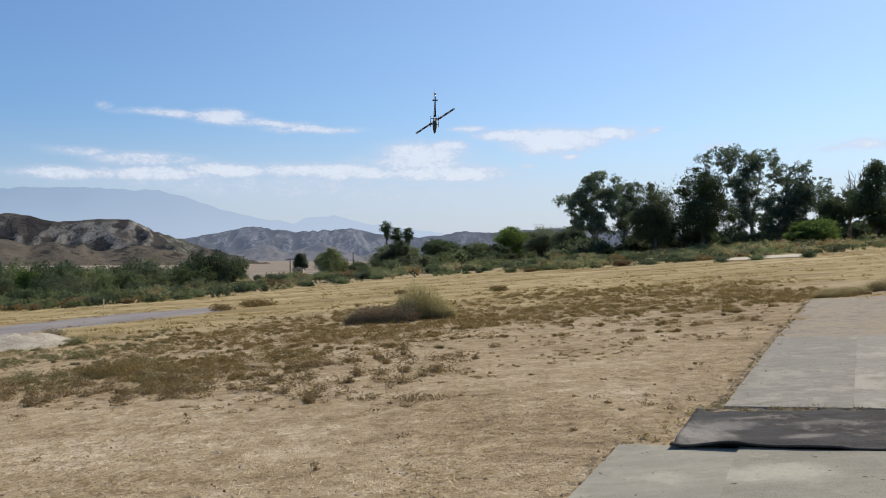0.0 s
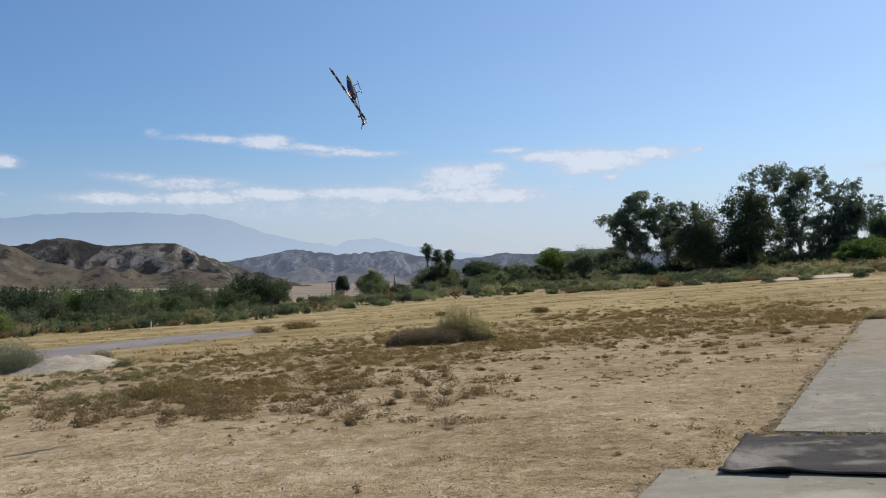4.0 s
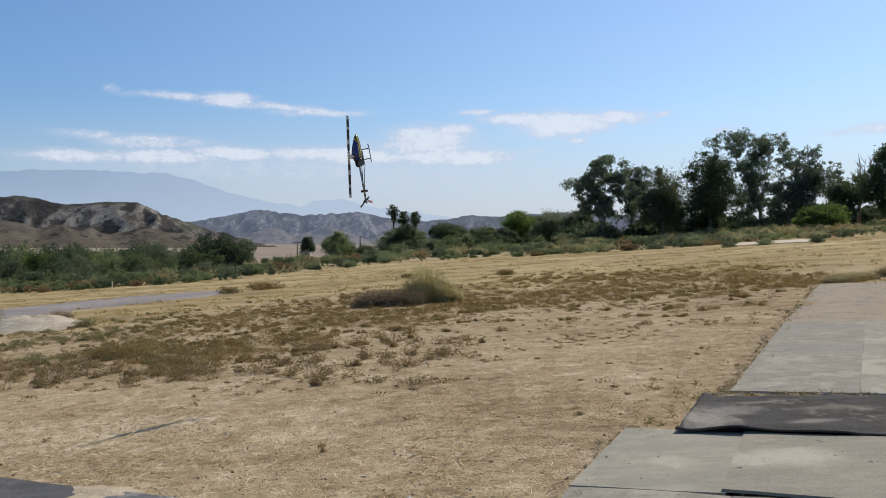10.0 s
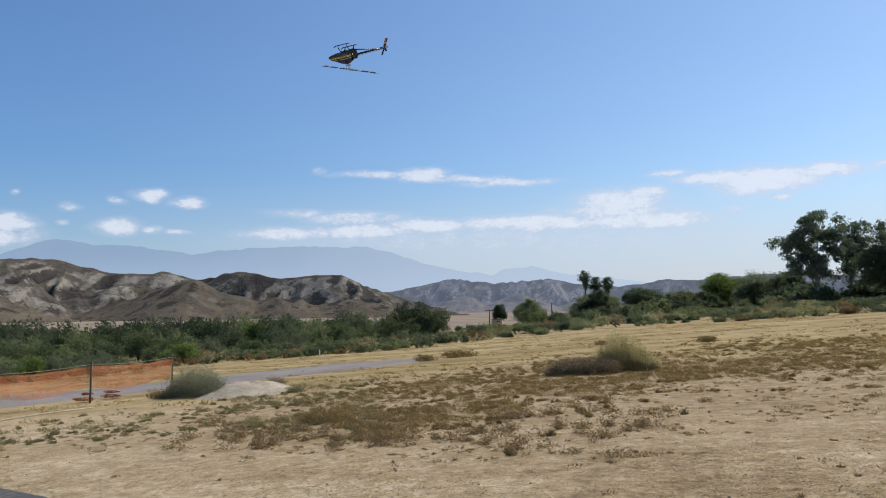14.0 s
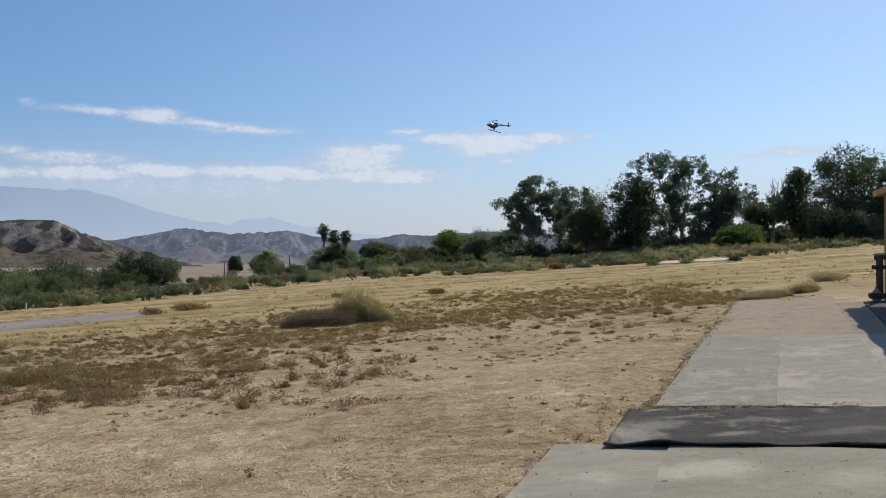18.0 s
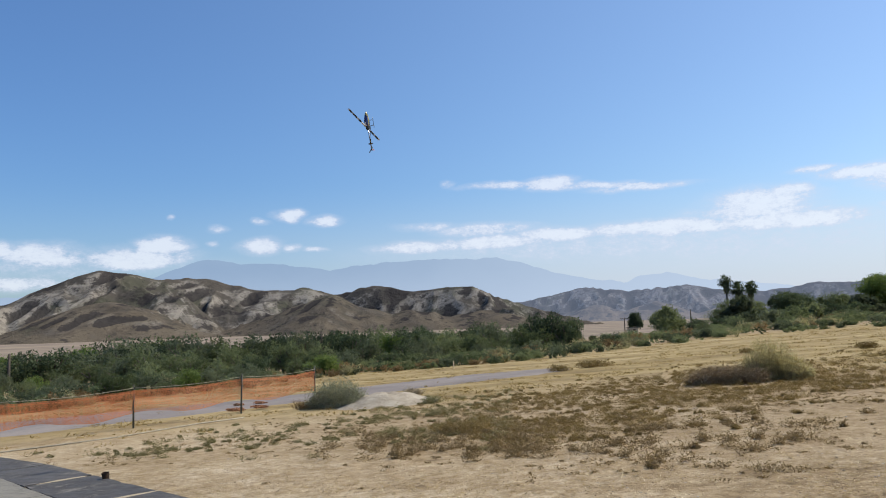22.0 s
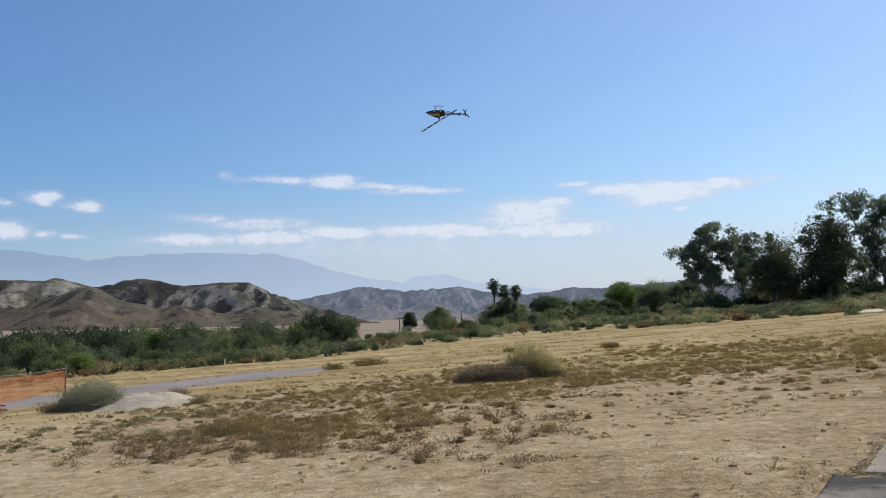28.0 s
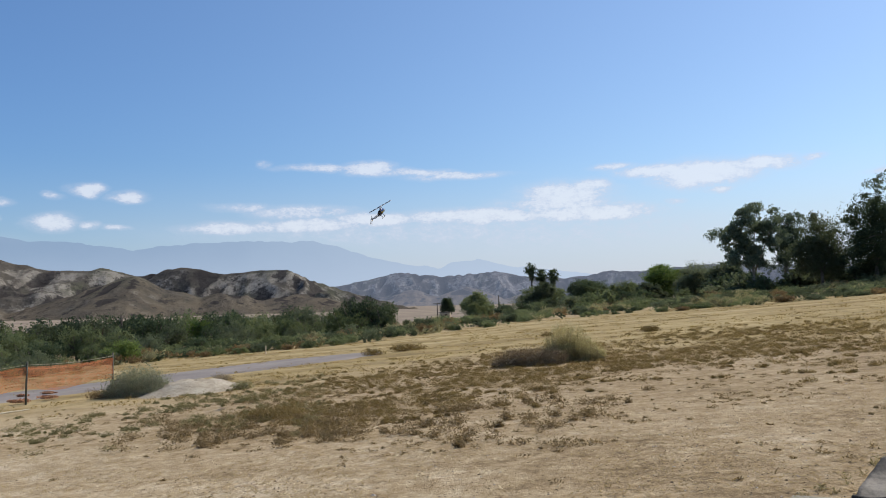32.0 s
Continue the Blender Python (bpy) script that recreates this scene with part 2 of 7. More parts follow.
BARK = material("bark", ((0.05, 0.04, 0.03), (0.12, 0.1, 0.08), (0.22, 0.19, 0.15)), 1.5, 0.9, grain=12)
PALE_BARK = material("pale_bark", ((0.12, 0.1, 0.08), (0.26, 0.23, 0.19), (0.36, 0.33, 0.28)), 1.0, 0.9, grain=9)


def rubber(name, dark, mid, dust, cover, sand=0.0, sheen=0.03, scuffs=1.0, stains=()):
    """Old belting: worn tones in streaks, drifts of dust, grit, pits and scuffs; stains of trodden dust are (x, y, half sizes, strength)."""
    m = bpy.data.materials.new(name)
    m.use_nodes = True
    g = Graph(m.node_tree)
    info = g.add("ShaderNodeObjectInfo")
    where = g.add("ShaderNodeVectorMath", g.add("ShaderNodeTexCoord").outputs["Object"], g.add("ShaderNodeVectorMath", info.outputs["Location"], (3.1, 1.7, 0), operation="MULTIPLY"), operation="ADD")
    streak = g.add("ShaderNodeMapping", where)
    streak.inputs["Scale"].default_value = (0.8, 4.5, 1)
    streak.inputs["Rotation"].default_value = (0, 0, 0.45)
    lines, drift, grit, pit = g.noise(streak, 1.3, 9.0, 0.75), g.noise(where, 1.1, 9.0, 0.72), g.noise(where, 24.0, 7.0, 0.85), g.noise(where, 90.0, 4.0, 0.8)
    blot = g.noise(where, 6.5, 7.0, 0.72)
    col = g.mix(g.span(g.math("ADD", g.math("MULTIPLY", lines, 0.65), g.math("MULTIPLY", blot, 0.35)), 0.4, 0.6), (*dark, 1), (*mid, 1))
    film = g.math("MULTIPLY", g.span(g.math("ADD", g.math("MULTIPLY", drift, 0.75), g.math("MULTIPLY", blot, 0.25)), 0.53 - cover, 0.66 - cover), g.span(grit, 0.3, 0.62, 0.3, 0.95))
    col = g.mix(film, col, (*dust, 1))
    place = g.add("ShaderNodeTexCoord").outputs["Object"]
    for x, y, rx, ry, much in stains:
        off = g.add("ShaderNodeVectorMath", g.add("ShaderNodeVectorMath", place, (x, y, 0), operation="SUBTRACT"), (1 / rx, 1 / ry, 0), operation="MULTIPLY")
        reach = g.math("ADD", g.add("ShaderNodeVectorMath", off, operation="LENGTH").outputs["Value"], g.math("MULTIPLY", g.math("SUBTRACT", blot, 0.5), 2.0))
        col = g.mix(g.math("MULTIPLY", g.span(reach, 1.25, 0.3, 0.0, much), g.span(grit, 0.3, 0.55, 0.55, 1.0)), col, (*dust, 1))
    col = g.mix(g.span(pit, 0.3, 0.7, 0.0, 0.45 * scuffs), col, (*dust, 1))
    col = g.mix(g.span(grit, 0.62, 0.7, 0.0, 0.6 * scuffs), col, (*dust, 1))
    col = g.mix(g.span(grit, 0.4, 0.31, 0.0, 0.55), col, (0.05, 0.045, 0.04, 1))
    col = g.mix(g.span(g.noise(where, 17.0, 2.0), 0.7, 0.74, 0.0, 0.75), col, (0.04, 0.034, 0.028, 1))
    if sand:
        rubble = g.noise(where, 3.2, 8.0, 0.75)
        col = g.mix(g.span(rubble, 0.62 - sand, 0.72 - sand, 0.0, 0.8), col, g.ramp(grit, [(0.35, (0.19, 0.145, 0.095)), (0.65, (0.42, 0.34, 0.235))]))
    tone = g.math("ADD", 0.9, g.math("MULTIPLY", info.outputs["Random"], 0.2))
    col = g.mix(1.0, col, g.add("ShaderNodeCombineXYZ", tone, tone, tone), "MULTIPLY")
    relief = g.math("ADD", g.math("MULTIPLY", grit, 0.7), g.math("ADD", g.math("MULTIPLY", blot, 0.8), g.math("MULTIPLY", pit, 0.45)))
    s = g.add("ShaderNodeBsdfPrincipled", Base_Color=col, Roughness=g.span(drift, 0.4, 0.7, 0.6, 0.97), Normal=g.add("ShaderNodeBump", Height=relief, Strength=0.3, Distance=0.005))
    s.inputs["Specular IOR Level"].default_value = sheen
    g.add("ShaderNodeOutputMaterial", s)
    return m


# belting made near black to deepen the canopy's shade
SHADE_RUBBER = rubber("shade_rubber", (0.026, 0.025, 0.025), (0.055, 0.052, 0.05), (0.26, 0.24, 0.21), 0.022, 0.0, 0.06, 0.7)
TRODDEN_RUBBER = rubber("trodden_rubber", (0.023, 0.021, 0.019), (0.043, 0.039, 0.035), (0.29, 0.255, 0.205), 0.0, 0.0, 0.03, 0.5, ((-1.2, 0.12, 0.26, 0.3, 0.85), (-0.95, 0.4, 0.32, 0.2, 0.6), (-0.45, -0.1, 0.2, 0.07, 0.6), (-0.6, 0.62, 0.3, 0.06, 0.45), (-0.15, 0.3, 0.3, 0.09, 0.3), (0.4, -0.3, 0.4, 0.12, 0.3)))
PATCHED_RUBBER = rubber("patched_rubber", (0.18, 0.16, 0.118), (0.245, 0.218, 0.162), (0.45, 0.405, 0.305), 0.0, stains=((-0.43, 0.25, 0.4, 0.24, 0.75), (-0.78, 0.3, 0.14, 0.24, 0.5), (0.35, -0.2, 0.3, 0.2, 0.4)))
DUSTY_RUBBER = rubber("dusty_rubber", (0.2, 0.178, 0.138), (0.272, 0.244, 0.19), (0.42, 0.37, 0.285), 0.05)
PALE_RUBBER = rubber("pale_rubber", (0.25, 0.227, 0.172), (0.33, 0.3, 0.228), (0.46, 0.412, 0.31), 0.03)
STRIP_RUBBER = rubber("worn_black_rubber", (0.053, 0.05, 0.047), (0.09, 0.085, 0.08), (0.3, 0.275, 0.235), 0.01, 0.0, 0.09, 0.4)
STRIP_DUSTY = rubber("dust_smeared_rubber", (0.09, 0.085, 0.078), (0.15, 0.14, 0.126), (0.4, 0.365, 0.305), 0.09, 0.0, 0.14, 0.5)
OLIVE_RUBBER = rubber("olive_rubber", (0.145, 0.135, 0.108), (0.21, 0.195, 0.157), (0.36, 0.33, 0.27), 0.0)
SANDY_RUBBER = rubber("sandy_rubber", (0.15, 0.13, 0.1), (0.21, 0.18, 0.136), (0.33, 0.275, 0.195), 0.08, 0.18)
STAKE = material("painted_steel", ((0.05, 0.052, 0.04), (0.085, 0.085, 0.065), (0.14, 0.135, 0.105)), 6, 0.7, metal=0.1, grain=60)
WOOD = material("pine_wood", ((0.34, 0.19, 0.06), (0.47, 0.28, 0.1), (0.56, 0.37, 0.16)), 3, 0.7, grain=30)
DARK_WOOD = material("dark_wood", ((0.035, 0.022, 0.018), (0.07, 0.045, 0.035), (0.11, 0.075, 0.055)), 3, 0.7, grain=30)
POLE_WOOD = material("pole_wood", ((0.04, 0.032, 0.026), (0.08, 0.065, 0.05), (0.12, 0.1, 0.08)), 2, 0.9, grain=14)
CREAM_PAINT = material("cream_paint", ((0.58, 0.45, 0.28), (0.72, 0.59, 0.39), (0.8, 0.69, 0.49)), 2, 0.7, grain=30)
BLUE_SHEET = material("blue_sheet", ((0.03, 0.05, 0.1), (0.045, 0.075, 0.15), (0.07, 0.11, 0.2)), 2, 0.6, grain=40)
ROPE = material("pale_rope", ((0.3, 0.26, 0.18), (0.4, 0.35, 0.25), (0.5, 0.44, 0.33)), 8, 0.9, grain=90)
TAPE_RED = material("red_plastic", ((0.35, 0.06, 0.03), (0.5, 0.09, 0.04), (0.58, 0.14, 0.07)), 6, 0.6, grain=40)
TIN = material("rusty_tin", ((0.02, 0.014, 0.01), (0.05, 0.032, 0.02), (0.12, 0.07, 0.035)), 14, 0.7, metal=0.4, grain=80)
STONE = material("pale_stone", ((0.26, 0.22, 0.17), (0.38, 0.33, 0.27), (0.5, 0.45, 0.38)), 8, 0.9, grain=50, island=0.4)
DARK_STONE = material("clod", ((0.11, 0.075, 0.043), (0.19, 0.135, 0.08), (0.3, 0.225, 0.14)), 8, 0.9, grain=50, island=0.4)
ROAD = material("worn_asphalt", ((0.18, 0.157, 0.142), (0.245, 0.213, 0.19), (0.33, 0.285, 0.245)), 0.35, 0.95, grain=9, fleck=0.35, bump=0.4, spec=0.1)


def part(name, bm, mat, parent=None, label=""):
    """Links a bmesh as one mesh object, under a thing or under a part."""
    me = bpy.data.meshes.new(name)
    bm.to_mesh(me)
    bm.free()
    me.materials.append(mat)
    ob = new(name, me)
    ob.parent = parent
    if label:
        tagged(ob, label)
    return ob


def sheet(name, verts, faces, mat, parent=None, label="", smooth=False):
    """Links vertices and faces as one mesh object."""
    me = bpy.data.meshes.new(name)
    me.from_pydata([tuple(v) for v in verts], [], [tuple(int(i) for i in f) for f in faces])
    me.materials.append(mat)
    if smooth:
        me.polygons.foreach_set("use_smooth", [True] * len(me.polygons))
    me.update()
    ob = new(name, me)
    ob.parent = parent
    if label:
        tagged(ob, label)
    return ob


def empty(name, m, label, category, group="", kind=""):
    ob = new(name)
    ob.empty_display_size = 0.1
    ob.matrix_world = m
    return tagged(ob, label, category, group, kind)


def gz(x, y):
    """The height of the ground: it rises to the right and falls to the left, and levels out far away."""
    w = 260.0 if x > 0 else 70.0
    return 0.07 * w * math.tanh(x / w)


def at(az, d):
    """The place on the ground at a bearing from the pilot's stand and a distance."""
    x, y = d * math.sin(radians(az)), d * math.cos(radians(az))
    return Vector((x, y, gz(x, y)))


def tube(bm, pts, radii, sides=8, cap=True):
    """A tapered round bar along points."""
    pts = [Vector(p) for p in pts]
    rings = []
    for i, p in enumerate(pts):
        d = (pts[min(i + 1, len(pts) - 1)] - pts[max(i - 1, 0)]).normalized()
        a = d.cross(Vector((0, 0, 1)) if abs(d.z) < 0.9 else Vector((1, 0, 0))).normalized()
        b = d.cross(a)
        rings.append([bm.verts.new(p + radii[i] * (math.cos(k * math.tau / sides) * a + math.sin(k * math.tau / sides) * b)) for k in range(sides)])
    for r, s in zip(rings, rings[1:]):
        for k in range(sides):
            bm.faces.new((r[k], r[(k + 1) % sides], s[(k + 1) % sides], s[k])).smooth = True
    if cap:
        bm.faces.new(list(reversed(rings[0])))
        bm.faces.new(rings[-1])


def box(bm, centre, size, turn=None, bevel=0.0):
    m = Matrix.Translation(centre) @ (turn.to_4x4() if turn else Matrix()) @ Matrix.Diagonal((*size, 1))
    made = bmesh.ops.create_cube(bm, size=1, matrix=m)
    if bevel:
        edges = list({e for v in made["verts"] for e in v.link_edges})
        bmesh.ops.bevel(bm, geom=edges, offset=bevel, segments=2, affect="EDGES")

# ---- ground, road, hills, far mountains ----


def interp(x, xs, ys):
    return float(np.interp(x, xs, ys))


NEAR_AZ, NEAR_D = (-70, -45, -30, -20, -10, 0, 5, 12, 20, 30), (18, 15, 12.4, 11.2, 10.6, 10.6, 11.5, 12.8, 14, 18)
FAR_D = (20, 21, 24, 26, 30, 33, 34, 35, 34, 24)


def on_mats(x, y):
    """Whether a place lies on the belts of matting."""
    strip = (x + 1.38) * 0.432 + (y - 4.82) * 0.902 < 0.1 and x < 2.6
    across = (x - 2.69) * 0.874 - (y - 7.27) * 0.487
    return strip or (across > -0.1 and y < 18.2 and across < 5) or (x > 0.3 and y < 6.2)


def weedy(x, y):
    """How thick the brown weeds stand at a place, 0 to 1."""
    a, d = math.degrees(math.atan2(x, y)), math.hypot(x, y)
    if y < 0 or a < -70 or a > 30 or on_mats(x, y):
        return 0.0
    n, f = interp(a, NEAR_AZ, NEAR_D), interp(a, NEAR_AZ, FAR_D)
    w = 2.0 * noise.noise(Vector((x * 0.35, y * 0.35, 3))) + 0.8 * noise.noise(Vector((x * 1.1, y * 1.1, 3)))
    t = (d + w - n) / (f - n)
    if t < 0 or t > 1:
        return 0.0
    return min(1, t * 6) * min(1, (1 - t) * 1.7) * (1 - smooth(-20, 2, a) * 0.55 * (1 - smooth(0.2, 0.4, t))) * (1 - 0.15 * smooth(4, 16, a)) * (1 - 0.6 * smooth(-26, -34, a))


def smooth(a, b, x):
    t = min(1, max(0, (x - a) / (b - a)))
    return t * t * (3 - 2 * t)


EDGE_AZ = (-60, -53, -49, -40, -34, -30, -27, -22, -18, -14, -10, -6.5, -2.5, 1, 4, 12, 18, 24, 28, 31, 38)
EDGE_D = (42, 45, 48, 53, 57, 58, 57, 55, 54, 59, 63, 68, 70, 71, 70, 66, 67, 73, 68, 82, 90)


def golden(x, y):
    a, d = math.degrees(math.atan2(x, y)), math.hypot(x, y)
    if y < 0:
        return 0.0
    return smooth(18, 30, d + 4 * noise.noise(Vector((x * 0.12, y * 0.12, 9)))) * (1 - smooth(1.0, 1.3, d / interp(a, EDGE_AZ, EDGE_D) + 0.1 * noise.noise(Vector((x * 0.1, y * 0.1, 4)))))


def surface(x, y):
    """The height of the rough dirt, with its humps."""
    d = math.hypot(x, y)
    rough = 0.05 * noise.noise(Vector((x * 0.25, y * 0.25, 1))) * smooth(7, 16, d) + 0.012 * noise.noise(Vector((x * 1.6, y * 1.6, 5))) * smooth(5, 9, d)
    rough += 0.007 * noise.noise(Vector((x * 5, y * 5, 6))) * smooth(4.5, 6, d) * smooth(30, 20, d)
    return gz(x, y) + rough - 0.012


rings = np.concatenate([np.linspace(0.6, 4, 8), np.geomspace(4.15, 60, 190), np.geomspace(62, 4900, 70)])
steps = np.concatenate([np.arange(-75, 45, 0.4), np.arange(45, 285, 4.0)])
verts, faces, weed_mask, gold_mask, pale_mask, plain_mask = [(0, 0, 0)], [], [0.0], [0.0], [0.0], [0.0]
for r in rings:
    for a in steps:
        x, y = r * math.sin(radians(a)), r * math.cos(radians(a))
        verts.append((x, y, surface(x, y)))
        weed_mask.append(weedy(x, y) if r < 60 else 0.0)
        gold_mask.append(golden(x, y) if r < 400 else 0.0)
        plain_mask.append(smooth(90, 220, r))
        pale_mask.append(smooth(1.5, -6, x + 2.5 * noise.noise(Vector((x * 0.3, y * 0.3, 8)))) * smooth(60, 25, r))
n = len(steps)
faces += [(0, 1 + (k + 1) % n, 1 + k) for k in range(n)]
for i in range(len(rings) - 1):
    for k in range(n):
        a, b = 1 + i * n + k, 1 + i * n + (k + 1) % n
        faces.append((a, b, b + n, a + n))
DIRT = bpy.data.materials.new("dry_dirt")
DIRT.use_nodes = True
G = Graph(DIRT.node_tree)
where = G.add("ShaderNodeTexCoord").outputs["Object"]
weeds = G.add("ShaderNodeAttribute")
weeds.attribute_name = "weeds"
gold = G.add("ShaderNodeAttribute")
gold.attribute_name = "gold"
patch, mid, fine = G.noise(where, 0.22, 5.0), G.noise(where, 2.2, 6.0, 0.65), G.noise(where, 26.0, 4.0, 0.75)
speck, clod = G.noise(where, 42.0, 4.0, 0.8), G.noise(where, 9.0, 6.0, 0.75)
rough_dirt = G.noise(where, 5.0, 8.0, 0.74)
swept = G.add("ShaderNodeMapping", where)
swept.inputs["Scale"].default_value = (0.35, 1.4, 1)
swept.inputs["Rotation"].default_value = (0, 0, 0.2)
sweep = G.noise(swept, 0.8, 9.0, 0.72)
crumb = G.noise(where, 17.0, 6.0, 0.8)
pale = G.add("ShaderNodeAttribute")
pale.attribute_name = "pale"
tone = G.math("ADD", G.math("MULTIPLY", rough_dirt, 0.5), G.math("ADD", G.math("MULTIPLY", sweep, 0.16), G.math("MULTIPLY", patch, 0.34)))
blotch = G.noise(where, 1.9, 4.0, 0.6)
tone = G.math("ADD", tone, G.math("MULTIPLY", G.math("SUBTRACT", blotch, 0.5), 0.24))
tone = G.math("SUBTRACT", tone, G.math("MULTIPLY", pale.outputs["Fac"], 0.03))
soil = G.ramp(tone, [(0.36, (0.6, 0.485, 0.325)), (0.45, (0.46, 0.348, 0.206)), (0.53, (0.34, 0.245, 0.132)), (0.62, (0.17, 0.116, 0.06))])
soil = G.mix(G.span(crumb, 0.43, 0.33, 0.0, 0.8), soil, (0.17, 0.115, 0.06))
soil = G.mix(G.span(crumb, 0.58, 0.68, 0.0, 0.65), soil, (0.56, 0.45, 0.29))
soil = G.mix(G.span(clod, 0.55, 0.65, 0.0, 0.7), soil, (0.19, 0.128, 0.066))
soil = G.mix(G.span(speck, 0.48, 0.34, 0.0, 0.6), soil, (0.16, 0.108, 0.056))
soil = G.mix(G.span(speck, 0.56, 0.7, 0.0, 0.55), soil, (0.6, 0.49, 0.33))
stretch = G.add("ShaderNodeMapping", where)
stretch.inputs["Scale"].default_value = (0.75, 1.7, 1)
tuft = G.noise(stretch, 1.3, 5.0, 0.7)
dead = G.ramp(G.noise(where, 14.0, 4.0, 0.7), [(0.3, (0.12, 0.078, 0.035)), (0.52, (0.2, 0.14, 0.064)), (0.72, (0.32, 0.238, 0.12))])
cover = G.math("MULTIPLY", weeds.outputs["Fac"], G.span(tuft, 0.36, 0.56))
soil = G.mix(G.math("MULTIPLY", cover, 0.18), soil, dead)
long = G.add("ShaderNodeMapping", where)
long.inputs["Scale"].default_value = (0.06, 0.32, 1)
stripe = G.noise(long, 1.0, 6.0, 0.62)
grass = G.ramp(stripe, [(0.3, (0.2, 0.14, 0.06)), (0.45, (0.325, 0.237, 0.104)), (0.58, (0.415, 0.315, 0.15)), (0.72, (0.5, 0.395, 0.21))])
grass = G.mix(G.span(G.noise(where, 1.2, 5.0, 0.7), 0.48, 0.68, 0.0, 0.75), grass, (0.19, 0.145, 0.07))
soil = G.mix(gold.outputs["Fac"], soil, grass)
plain = G.add("ShaderNodeAttribute")
plain.attribute_name = "plain"
soil = G.mix(plain.outputs["Fac"], soil, G.ramp(G.noise(where, 0.02, 5.0), [(0.35, (0.2, 0.158, 0.115)), (0.65, (0.31, 0.245, 0.175))]))
height = G.math("ADD", G.math("MULTIPLY", fine, 0.35), G.math("ADD", G.math("MULTIPLY", rough_dirt, 1.6), G.math("MULTIPLY", clod, 0.8)))
bump = G.add("ShaderNodeBump", Height=height, Strength=0.8, Distance=0.032)
face = G.add("ShaderNodeBsdfPrincipled", Base_Color=soil, Roughness=0.95, Normal=bump)
face.inputs["Specular IOR Level"].default_value = 0.1
G.add("ShaderNodeOutputMaterial", face)
ground = sheet("ground", verts, faces, DIRT, smooth=True)
for key, values in (("weeds", weed_mask), ("gold", gold_mask), ("pale", pale_mask), ("plain", plain_mask)):
    ground.data.attributes.new(key, "FLOAT", "POINT").data.foreach_set("value", values)
tagged(ground, "dry tan dirt field with dead weeds and golden stubble", "ground", kind="structure")


def ribbon(name, left, right, mat, lift, rows=60, cols=8, wobble=0.25):
    """A strip of paving between two edge lines, laid on the ground, with ragged edges and thickness."""
    def along(line, t):
        s = t * (len(line) - 1)
        i = min(int(s), len(line) - 2)
        a, b = Vector(line[i]), Vector(line[i + 1])
        return a.lerp(b, s - i)
    vs, fs = [], []
    for i in range(rows + 1):
        l, r = along(left, i / rows), along(right, i / rows)
        for k in range(cols + 1):
            f = k / cols
            if k in (0, cols):
                f += (1 if k else -1) * wobble / max(0.5, (r - l).length) * noise.noise(Vector((i * 0.5, k, 7)))
            p = l.lerp(r, f)
            vs.append((p.x, p.y, gz(p.x, p.y) + (lift if 0 < k < cols else -0.03)))
    for i in range(rows):
        for k in range(cols):
            a = i * (cols + 1) + k
            fs.append((a, a + 1, a + cols + 2, a + cols + 1))
    return sheet(name, vs, fs, mat, smooth=True)


road = ribbon("road", [(-30, 8), (-25.5, 14), (-21.2, 19.6), (-17.2, 23.6), (-14.6, 27), (-11.4, 29.6), (-9.3, 33.6)], [(-44, 14), (-33.0, 21), (-27.2, 25.2), (-22, 27.6), (-20.0, 30.5), (-15.6, 36.6), (-10.4, 36.6)], ROAD, 0.05, wobble=0.5)
tagged(road, "worn pale grey asphalt track with sandy edges", "road", kind="structure")

